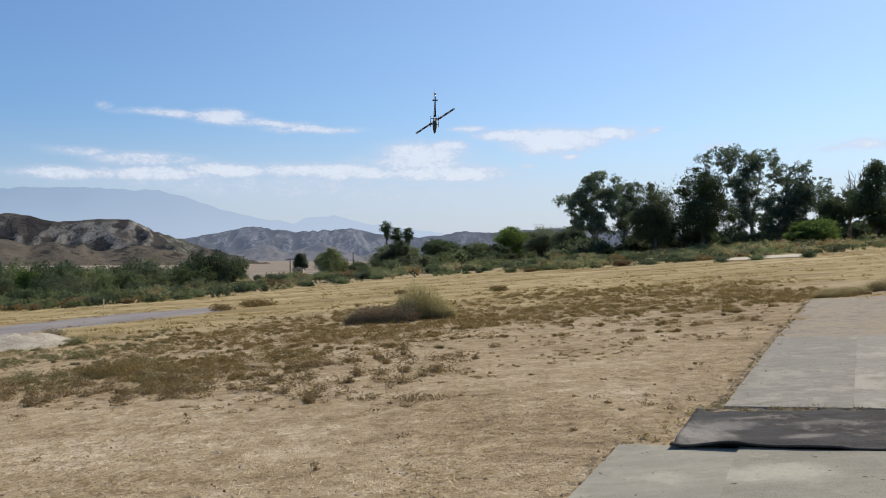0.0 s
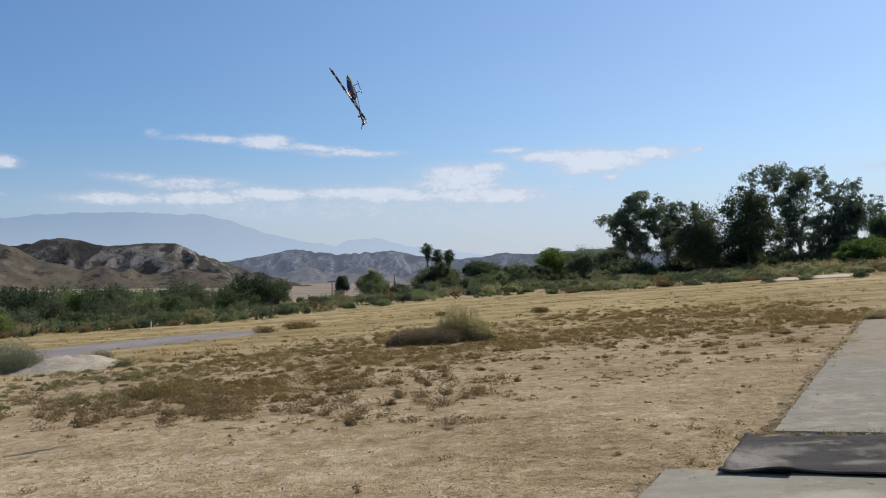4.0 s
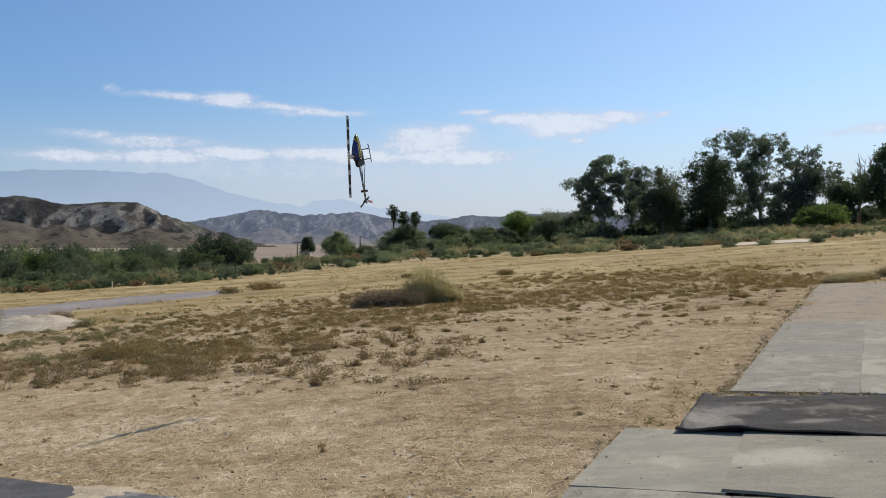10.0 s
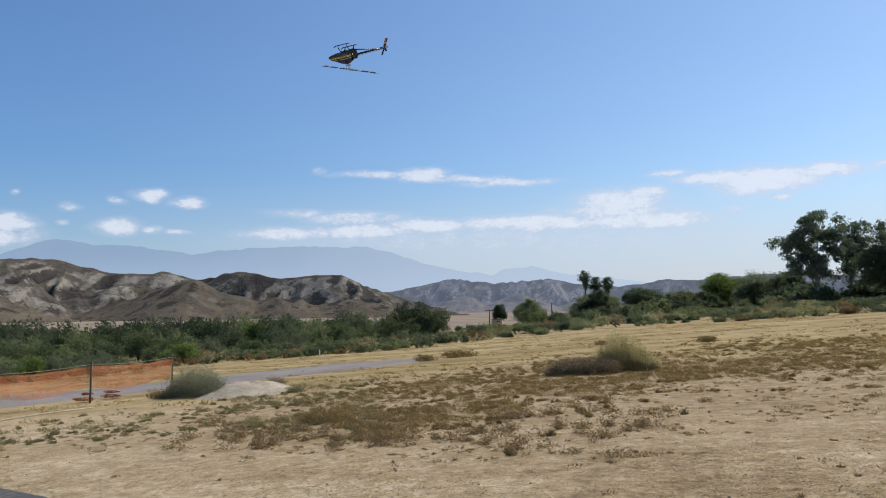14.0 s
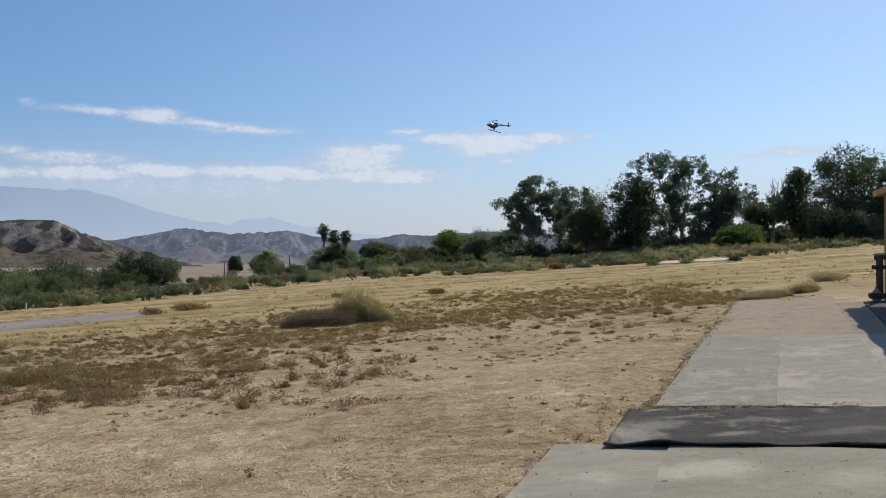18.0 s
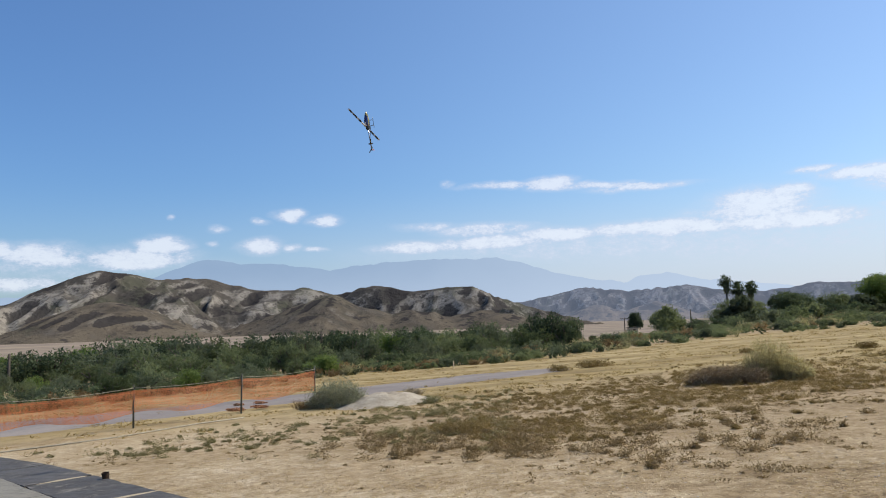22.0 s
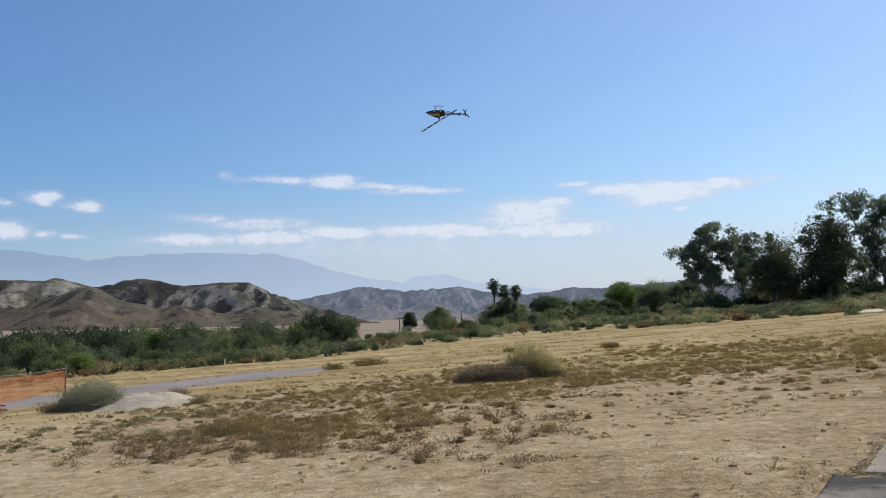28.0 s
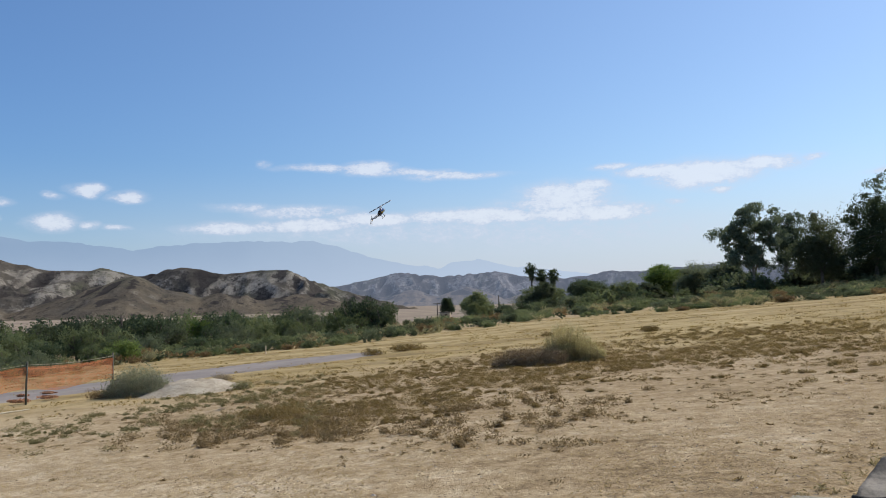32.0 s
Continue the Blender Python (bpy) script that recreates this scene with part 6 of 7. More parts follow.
for i in range(19):
    for k in range(26):
        a, q = k * math.tau / 26, i / 18
        x, y = -11.7 + 1.7 * q * math.cos(a), 21.0 + 1.7 * q * math.sin(a)
        h = 0.36 * (1 - q * q) ** 1.4 * (1 + 0.3 * noise.noise(Vector((x * 1.5, y * 1.5, 3)))) + 0.1 * noise.noise(Vector((x * 4, y * 4, 1))) * (1 - q) + 0.05 * noise.noise(Vector((x * 11, y * 11, 1))) * (1 - q)
        vs.append((x, y, gz(x, y) + h - 0.03))
for i in range(18):
    for k in range(26):
        fs.append((i * 26 + k, i * 26 + (k + 1) % 26, (i + 1) * 26 + (k + 1) % 26, (i + 1) * 26 + k))
PALE_SAND = material("pale_sand", ((0.26, 0.215, 0.15), (0.39, 0.33, 0.24), (0.5, 0.435, 0.33)), 2.2, 0.95, grain=9, fleck=0.4, bump=0.8, depth=0.05)
tagged(sheet("sand_mound", vs, fs, PALE_SAND, smooth=True), "low mound of pale loose sand", "mound")


def tin(x, y, r, h, label):
    root = empty("tin_can", Matrix.Translation((x, y, gz(x, y))) @ Matrix.Rotation(0.12, 4, "X"), label, "can")
    bm = bmesh.new()
    tube(bm, [(0, 0, 0), (0, 0, h)], [r, r * 1.02], 14, False)
    tube(bm, [(0, 0, h * 0.97), (0, 0, 0.02)], [r * 0.92, r * 0.9], 14, False)
    part("wall", bm, TIN, root)
    bm = bmesh.new()
    tube(bm, [(0, 0, h - 0.012), (0, 0, h + 0.004)], [r * 1.07, r * 1.05], 14, False)
    part("rim", bm, TIN, root)
    bm = bmesh.new()
    tube(bm, [(0, 0, 0.004), (0, 0, 0.012)], [r * 0.95, r * 0.95], 14)
    part("base", bm, TIN, root)


tin(-10.12, 9.0, 0.055, 0.11, "dark rusty can standing beside the matting")
tin(0.365, 4.385, 0.036, 0.028, "small dark rusty can on straw-littered dirt")

# long pale boards lying at the far edge of the field
for k, (a0, a1) in enumerate(((20.6, 22.3), (22.7, 25.2))):
    p, q = at(a0, 58.5), at(a1, 57.0)
    bm = bmesh.new()
    turn = Matrix.Rotation(math.atan2(q.y - p.y, q.x - p.x), 3, "Z") @ Matrix.Rotation(-math.atan2(q.z - p.z, (q - p).xy.length), 3, "Y")
    box(bm, Vector(), ((q - p).length, 0.55, 0.05), turn @ Matrix.Rotation(radians(22), 3, "X"), 0.02)
    root = empty("pale_board", Matrix.Translation((p + q) / 2 + Vector((0, 0, 0.12))), "long pale board lying in the dry grass", "board", "boards at the field edge")
    part("plank", bm, CREAM_PAINT, root)
for k, a in enumerate((20.1, 22.5, 25.6)):
    x, y = at(a, 56.3).xy
    plant(MODELS["scrub"][k % 2], x, y, 0.7, 0.55, k)
# heaps of earth on the bank under the trees
BANK_EARTH = material("bank_earth", ((0.3, 0.225, 0.14), (0.4, 0.31, 0.2), (0.5, 0.4, 0.28)), 0.8, 0.95, grain=5, fleck=0.35, bump=0.6, depth=0.1, spec=0.1)
for k in range(9):
    r = np.random.default_rng(300 + k)
    a, d = r.uniform(14, 36), r.uniform(92, 112)
    p = at(a, d)
    bm = bmesh.new()
    bmesh.ops.create_icosphere(bm, subdivisions=2, radius=0.5)
    for v in bm.verts:
        v.co *= 1 + 0.35 * noise.noise(v.co * 2 + Vector((k, 0, 0)))
        v.co.z *= 0.35
    bmesh.ops.scale(bm, vec=Vector((r.uniform(1.5, 6.0), r.uniform(1.0, 2.0), r.uniform(1.0, 2.0))), verts=bm.verts)
    ob = part("earth_heap", bm, BANK_EARTH)
    ob.location = p
    tagged(ob, "low heap of bare sandy earth on the bank", "earth heap", "earth heaps on the bank")


def utility_pole(az, d, top_el, arms, label):
    p = at(az, d)
    high = 1.6 + d * math.tan(radians(top_el)) - p.z
    root = empty("utility_pole", Matrix.Translation(p) @ Matrix.Rotation(radians(-az + 20), 4, "Z"), label, "pole", "utility poles")
    bm = bmesh.new()
    tube(bm, [(0, 0, -0.5), (0, 0, high)], [0.17, 0.12], 8)
    part("pole", bm, POLE_WOOD, root)
    for k in range(arms):
        bm = bmesh.new()
        box(bm, Vector((0, 0.14, high - 0.35 - 0.9 * k)), (2.3, 0.11, 0.14), None, 0.01)
        part("crossarm", bm, POLE_WOOD, root)
        for s in (-1, -0.5, 0.5, 1):
            bm = bmesh.new()
            tube(bm, [(s, 0.14, high - 0.29 - 0.9 * k), (s, 0.14, high - 0.1 - 0.9 * k)], [0.05, 0.04], 6)
            part("insulator", bm, STAKE, root)


utility_pole(-6.73, 190, 0.48, 0, "bare dark wooden utility pole beyond the scrub")
utility_pole(-11.35, 215, 0.05, 1, "wooden utility pole with a crossarm")
utility_pole(-33.74, 105, -0.28, 0, "bare wooden pole standing in the thicket")
utility_pole(-43.9, 96, -0.75, 1, "wooden pole with short crossarm in the thicket")
utility_pole(-54.2, 85, -1.1, 0, "bare wooden pole standing in the thicket")
p = at(-24, 52)
root = empty("marker_stake", Matrix.Translation(p), "pale marker stake in the scrub", "stake")
bm = bmesh.new()
box(bm, Vector((0, 0, 0.25)), (0.055, 0.055, 0.55), None, 0.01)
part("post", bm, CREAM_PAINT, root)

# low building by the plain
p = at(-10.75, 205)
root = empty("low_building", Matrix.Translation(p), "small pale flat-roofed building beyond the scrub", "building")
bm = bmesh.new()
box(bm, Vector((0, 0, 0.75)), (2.8, 2.2, 1.5), None, 0.03)
part("wall", bm, PALE_SAND, root)
bm = bmesh.new()
box(bm, Vector((0, 0, 1.57)), (3.2, 2.6, 0.14), None, 0.03)
part("roof", bm, STAKE, root)
bm = bmesh.new()
box(bm, Vector((0.4, -1.11, 0.85)), (0.7, 0.06, 0.55), None, 0.01)
part("window", bm, DARK_WOOD, root)

# ---- shade canopy with a starting table ----
CORNERS = [Vector((10.98, 16.15)), Vector((7.6, 9.9)), Vector((12.6, 7.6)), Vector((15.6, 13.8))]
c = Vector((*CORNERS[0], gz(*CORNERS[0])))
canopy = empty("shade_canopy", Matrix.Translation(c), "open shade canopy of blue sheet on pine posts", "canopy")
ROOF_Z = 2.36
for q in CORNERS + [(CORNERS[0] + CORNERS[1]) / 2, (CORNERS[2] + CORNERS[3]) / 2]:
    bm = bmesh.new()
    foot = Vector((*q, gz(*q))) - c + Vector((0.27, -0.06, 0))
    box(bm, foot + Vector((0, 0, ROOF_Z / 2 - 0.05)), (0.1, 0.1, ROOF_Z + 0.1), Matrix.Rotation(0.5, 3, "Z"), 0.006)
    part("post", bm, WOOD, canopy)
for a, b in ((0, 1), (1, 2), (2, 3), (3, 0)):
    bm = bmesh.new()
    p, q = (Vector((*CORNERS[k], gz(*CORNERS[k]) + ROOF_Z)) - c for k in (a, b))
    d = q - p
    turn = d.to_track_quat("X", "Z").to_matrix()
    box(bm, (p + q) / 2, (d.length, 0.05, 0.13), turn, 0.005)
    part("beam", bm, WOOD, canopy)
vs, fs, n = [], [], 16
for layer in (0.1, 0.09):
    for i in range(n + 1):
        for k in range(n + 1):
            q = CORNERS[0].lerp(CORNERS[1], i / n).lerp(CORNERS[3].lerp(CORNERS[2], i / n), k / n)
            edge = 0.1 * noise.noise(Vector((i * 0.9, k * 0.9, 2)))
            if k == 0:
                q = q + Vector((edge - 0.08, -edge * 0.5))
            vs.append(Vector((*q, gz(*q) + ROOF_Z + layer + 0.05 * math.sin(i * 2.0) * (k in (0, n)) + 0.1 * math.sin(math.pi * k / n))) - c)
m = (n + 1) ** 2
for i in range(n):
    for k in range(n):
        a = i * (n + 1) + k
        fs += [(a, a + n + 1, a + n + 2, a + 1), (a + m, a + m + 1, a + m + n + 2, a + m + n + 1)]
sheet("roof_sheet", vs, fs, BLUE_SHEET, canopy, "dark blue roof sheet with wavy edge")

tp = Vector((11.58, 15.97))
table = empty("starting_table", Matrix.Translation((*tp, gz(*tp))) @ Matrix.Rotation(radians(-30), 4, "Z"), "dark brown wooden starting table, sunlight painted pale on its top", "table")
# pale colour stands for sunlight on the top; its wood is dark brown
bm = bmesh.new()
box(bm, Vector((0.15, 0, 0.97)), (1.5, 0.8, 0.045), None, 0.006)
part("tabletop", bm, PALE_SAND, table, "dark wooden tabletop, pale with painted sunlight")
for x, y in ((-0.5, -0.32), (-0.5, 0.32), (0.8, -0.32), (0.8, 0.32), (-0.28, -0.32), (-0.28, 0.32)):
    bm = bmesh.new()
    box(bm, Vector((x, y, 0.47)), (0.09, 0.09, 0.95), None, 0.006)
    part("leg", bm, DARK_WOOD, table)
for y in (-0.37, 0.37):
    bm = bmesh.new()
    box(bm, Vector((0.12, y, 0.9)), (1.4, 0.03, 0.1), None, 0.004)
    part("apron", bm, DARK_WOOD, table)
    bm = bmesh.new()
    box(bm, Vector((0.12, y, 0.68)), (1.5, 0.03, 0.09), None, 0.004)
    part("rail", bm, DARK_WOOD, table)
bm = bmesh.new()
box(bm, Vector((0.0, -0.5, 0.06)), (1.5, 0.5, 0.12), None, 0.02)
ob = part("footboard", bm, DARK_WOOD, table)
for k, (dx, dy, h) in enumerate(((-0.75, -0.1, 0.28), (-0.62, 0.05, 0.24))):
    q = Vector((tp.x + dx, tp.y + dy))
    root = empty("plastic_jug", Matrix.Translation((*q, gz(*q))), "translucent pale plastic jug on the ground", "jug")
    bm = bmesh.new()
    tube(bm, [(0, 0, 0), (0, 0, h * 0.7), (0, 0, h * 0.88), (0, 0, h)], [0.08, 0.085, 0.04, 0.025], 12)
    part("body", bm, PALE_SAND, root)
    bm = bmesh.new()
    tube(bm, [(0, 0, h), (0, 0, h + 0.025)], [0.028, 0.028], 10)
    part("cap", bm, TAPE_RED, root)

# ---- the model helicopter ----
CARBON = material("carbon_black", ((0.012, 0.012, 0.014), (0.02, 0.02, 0.023), (0.035, 0.035, 0.04)), 8, 0.4, grain=120, bump=0.05, spec=0.5)
ALLOY = material("silver_alloy", ((0.5, 0.5, 0.52), (0.6, 0.6, 0.62), (0.7, 0.7, 0.72)), 8, 0.3, metal=1.0, grain=100, bump=0.05)


def painted(name, stops, axis, gloss, lo, hi):
    """Paint in bands along one axis of the part, with scuffs."""
    m = bpy.data.materials.new(name)
    m.use_nodes = True
    g = Graph(m.node_tree)
    where = g.add("ShaderNodeTexCoord").outputs["Object"]
    along = g.add("ShaderNodeSeparateXYZ", where).outputs[axis]
    scuff = g.noise(where, 30.0, 3.0)
    n = g.add("ShaderNodeMapRange")
    for i, x in enumerate((g.math("ADD", along, g.math("MULTIPLY", g.math("SUBTRACT", scuff, 0.5), 0.004)), lo, hi, 0.0, 1.0)):
        g.plug(n.inputs[i], x)
    r = g.nodes.new("ShaderNodeValToRGB")
    r.color_ramp.interpolation = "CONSTANT"
    g.plug(r.inputs[0], n.outputs[0])
    while len(r.color_ramp.elements) < len(stops):
        r.color_ramp.elements.new(0.5)
    for e, (at_, c) in zip(r.color_ramp.elements, stops):
        e.position, e.color = at_, (*c, 1)
    s = g.add("ShaderNodeBsdfPrincipled", Base_Color=g.mix(g.span(scuff, 0.45, 0.8, 0.0, 0.2), r.outputs[0], (0.25, 0.23, 0.2)), Roughness=gloss)
    g.add("ShaderNodeOutputMaterial", s)
    return m


BLADE = painted("banded_blade", [(0.0, (0.02, 0.02, 0.022)), (0.22, (0.45, 0.45, 0.46)), (0.34, (0.02, 0.02, 0.022)), (0.62, (0.42, 0.42, 0.44)), (0.7, (0.02, 0.02, 0.022)), (0.9, (0.5, 0.5, 0.5))], 0, 0.35, 0.06, 0.485)
SHELL = painted("striped_shell", [(0.0, (0.02, 0.02, 0.022)), (0.15, (0.03, 0.03, 0.04)), (0.31, (0.52, 0.41, 0.05)), (0.42, (0.015, 0.015, 0.018)), (0.5, (0.48, 0.38, 0.05)), (0.57, (0.013, 0.02, 0.1))], 2, 0.3, -0.075, 0.105)
FIN_RED = painted("red_tipped_fin", [(0.0, (0.55, 0.1, 0.06)), (0.34, (0.6, 0.58, 0.56)), (0.42, (0.02, 0.02, 0.022))], 2, 0.4, -0.095, 0.065)
TINT = material("tinted_window", ((0.008, 0.013, 0.07), (0.012, 0.022, 0.13), (0.02, 0.035, 0.2)), 5, 0.12, grain=40, bump=0.0, spec=0.6)

heli = empty("model_helicopter", Matrix(), "black, yellow and blue radio-controlled model helicopter in flight", "helicopter")


def loft(name, rings, mat, label="", sides=18):
    """A shell through oval rings (y, centre z, half width, half height)."""
    vs, fs = [], []
    for y, z, w, h in rings:
        for k in range(sides):
            a = k * math.tau / sides
            vs.append((w * math.cos(a), y, z + h * math.sin(a) * (1.0 if math.sin(a) > 0 else 0.92)))
    for i in range(len(rings) - 1):
        for k in range(sides):
            a, b = i * sides + k, i * sides + (k + 1) % sides
            fs.append((a, b, b + sides, a + sides))
    fs.append(tuple(range(sides - 1, -1, -1)))
    fs.append(tuple(range((len(rings) - 1) * sides, len(rings) * sides)))
    return sheet(name, vs, fs, mat, heli, label, True)


CANOPY = (0.74, 0.95, 0.88)
loft("canopy", [(-0.055, 0.025, 0.036, 0.06), (-0.03, 0.025, 0.05, 0.078), (0.03, 0.02, 0.06, 0.088), (0.09, 0.008, 0.062, 0.08), (0.15, -0.006, 0.055, 0.062), (0.205, -0.016, 0.042, 0.044), (0.245, -0.022, 0.026, 0.027), (0.264, -0.024, 0.012, 0.013), (0.27, -0.024, 0.003, 0.003)], SHELL, "glossy black and blue shell with yellow stripes").scale = CANOPY
for s in (-1, 1):
    vs, fs = [], []
    for i in range(9):
        for j in range(5):
            y = 0.02 + 0.15 * i / 8
            a = radians(22 + 40 * j / 4)
            y0 = (-0.03, 0.03, 0.09, 0.15, 0.205)
            w, h, z = interp(y, y0, (0.05, 0.06, 0.062, 0.055, 0.042)), interp(y, y0, (0.078, 0.088, 0.08, 0.062, 0.044)), interp(y, y0, (0.025, 0.02, 0.008, -0.006, -0.016))
            vs.append((s * (w + 0.0015) * math.cos(a), y, z + (h + 0.0015) * math.sin(a)))
    for i in range(8):
        for j in range(4):
            a = i * 5 + j
            fs.append((a, a + 1, a + 6, a + 5))
    sheet("window", vs, fs, TINT, heli, "dark tinted side window", True).scale = CANOPY
for s in (-1, 1):
    bm = bmesh.new()
    box(bm, Vector((s * 0.024, -0.035, -0.005)), (0.004, 0.17, 0.11), None, 0.001)
    part("side_frame", bm, CARBON, heli)
bm = bmesh.new()
tube(bm, [(0, -0.03, -0.055), (0, -0.03, -0.005)], [0.024, 0.024], 14)
part("motor", bm, ALLOY, heli)
bm = bmesh.new()
box(bm, Vector((0, 0.06, -0.03)), (0.045, 0.13, 0.04), None, 0.005)
part("battery", bm, CARBON, heli, "dark battery pack")
bm = bmesh.new()
tube(bm, [(0, -0.04, 0.02), (0, -0.055, 0.02)], [0.05, 0.05], 20)
part("main_gear", bm, CARBON, heli)
bm = bmesh.new()
box(bm, Vector((0, -0.11, 0.012)), (0.05, 0.05, 0.055), None, 0.006)
part("boom_block", bm, CARBON, heli)
bm = bmesh.new()
tube(bm, [(0, -0.1, 0.012), (0, -0.575, 0.012)], [0.0115, 0.0115], 12)
part("tail_boom", bm, CARBON, heli)
for s in (-1, 1):
    bm = bmesh.new()
    tube(bm, [(s * 0.022, -0.11, -0.05), (s * 0.008, -0.4, 0.006)], [0.0045, 0.0045], 8)
    part("boom_strut", bm, CARBON, heli)
bm = bmesh.new()
tube(bm, [(0.012, -0.09, 0.028), (0.012, -0.54, 0.026)], [0.0025, 0.0025], 6)
part("tail_pushrod", bm, ALLOY, heli)


def plate(name, outline, thick, mat, axis, label=""):
    """A flat shaped plate; outline in the plane across the given axis."""
    bm = bmesh.new()
    front, back = [], []
    for u, v in outline:
        a = (thick / 2, u, v) if axis == 0 else (u, v, thick / 2)
        b = (-thick / 2, u, v) if axis == 0 else (u, v, -thick / 2)
        front.append(bm.verts.new(a))
        back.append(bm.verts.new(b))
    bm.faces.new(front)
    bm.faces.new(list(reversed(back)))
    for i in range(len(front)):
        k = (i + 1) % len(front)
        bm.faces.new((front[i], back[i], back[k], front[k]))
    bmesh.ops.recalc_face_normals(bm, faces=bm.faces)
    return part(name, bm, mat, heli, label)


plate("tail_fin", [(-0.525, 0.03), (-0.545, 0.06), (-0.565, 0.062), (-0.56, 0.02), (-0.57, -0.04), (-0.585, -0.09), (-0.565, -0.092), (-0.535, -0.03), (-0.525, 0.0)], 0.004, FIN_RED, 0, "black vertical fin with a red tip")
ob = plate("stabilizer", [(-0.05, -0.41), (0.05, -0.41), (0.06, -0.43), (0.05, -0.44), (-0.05, -0.44), (-0.06, -0.43)], 0.003, CARBON, 2, "small horizontal fin")
ob.location = (0, 0, 0.012)
bm = bmesh.new()
box(bm, Vector((0.008, -0.555, 0.012)), (0.03, 0.036, 0.028), None, 0.004)
part("tail_case", bm, ALLOY, heli)
for s in (-1, 1):
    bm = bmesh.new()
    tube(bm, [(s * 0.08, 0.118, -0.108), (s * 0.08, 0.098, -0.12), (s * 0.08, -0.085, -0.12), (s * 0.08, -0.1, -0.116)], [0.0055] * 4, 8)
    part("skid", bm, CARBON, heli)
for y in (0.065, -0.055):
    bm = bmesh.new()
    tube(bm, [(-0.08, y, -0.118), (-0.066, y, -0.086), (-0.03, y, -0.06), (0.03, y, -0.06), (0.066, y, -0.086), (0.08, y, -0.118)], [0.006] * 6, 8)
    part("skid_strut", bm, CARBON, heli)
bm = bmesh.new()
tube(bm, [(0, 0, 0.05), (0, 0, 0.165)], [0.005, 0.005], 10)
part("mast", bm, ALLOY, heli)
bm = bmesh.new()
tube(bm, [(0, 0, 0.103), (0, 0, 0.115)], [0.028, 0.028], 16)
part("swashplate", bm, ALLOY, heli)

# the turning parts: head with two blades, tail hub with two blades
bm = bmesh.new()
box(bm, Vector(), (0.07, 0.026, 0.022), None, 0.004)
tube(bm, [(-0.075, 0, 0), (0.075, 0, 0)], [0.009, 0.009], 10)
for s in (-1, 1):
    tube(bm, [(s * 0.02, 0.03, -0.008), (s * 0.02, 0.02, -0.045)], [0.003, 0.003], 6)
    box(bm, Vector((s * 0.05, 0.0, 0)), (0.03, 0.034, 0.016), None, 0.003)
rotor = part("rotor_head", bm, ALLOY, heli, "machined alloy rotor head")
rotor.location = (0, 0, 0.16)
for s in (0, 1):
    outline = [(0.062, -0.009), (0.09, -0.02), (0.47, -0.02), (0.485, -0.012), (0.485, 0.016), (0.1, 0.022), (0.062, 0.01)]
    bm = bmesh.new()
    top = [bm.verts.new((x, y, 0.0035 if -0.019 < y < 0.02 else 0.001)) for x, y in outline]
    low = [bm.verts.new((x, y, -0.0035 if -0.019 < y < 0.02 else -0.001)) for x, y in outline]
    bm.faces.new(top)
    bm.faces.new(list(reversed(low)))
    for i in range(len(top)):
        k = (i + 1) % len(top)
        bm.faces.new((top[i], low[i], low[k], top[k]))
    bmesh.ops.recalc_face_normals(bm, faces=bm.faces)
    blade = part("blade", bm, BLADE, rotor, "black rotor blade with white bands")
    blade.matrix_basis = Matrix.Rotation(math.pi * s, 4, "Z")
bm = bmesh.new()
tube(bm, [(-0.012, 0, 0), (0.012, 0, 0)], [0.008, 0.008], 10)
box(bm, Vector(), (0.012, 0.04, 0.012), None, 0.002)
tail_rotor = part("tail_rotor", bm, ALLOY, heli)
tail_rotor.location = (-0.022, -0.555, 0.012)
for s in (0, 1):
    bm = bmesh.new()
    box(bm, Vector((0, 0.062, 0)), (0.003, 0.085, 0.022), None, 0.001)
    blade = part("tail_blade", bm, CARBON, tail_rotor)
    blade.matrix_basis = Matrix.Rotation(math.pi * s, 4, "X")

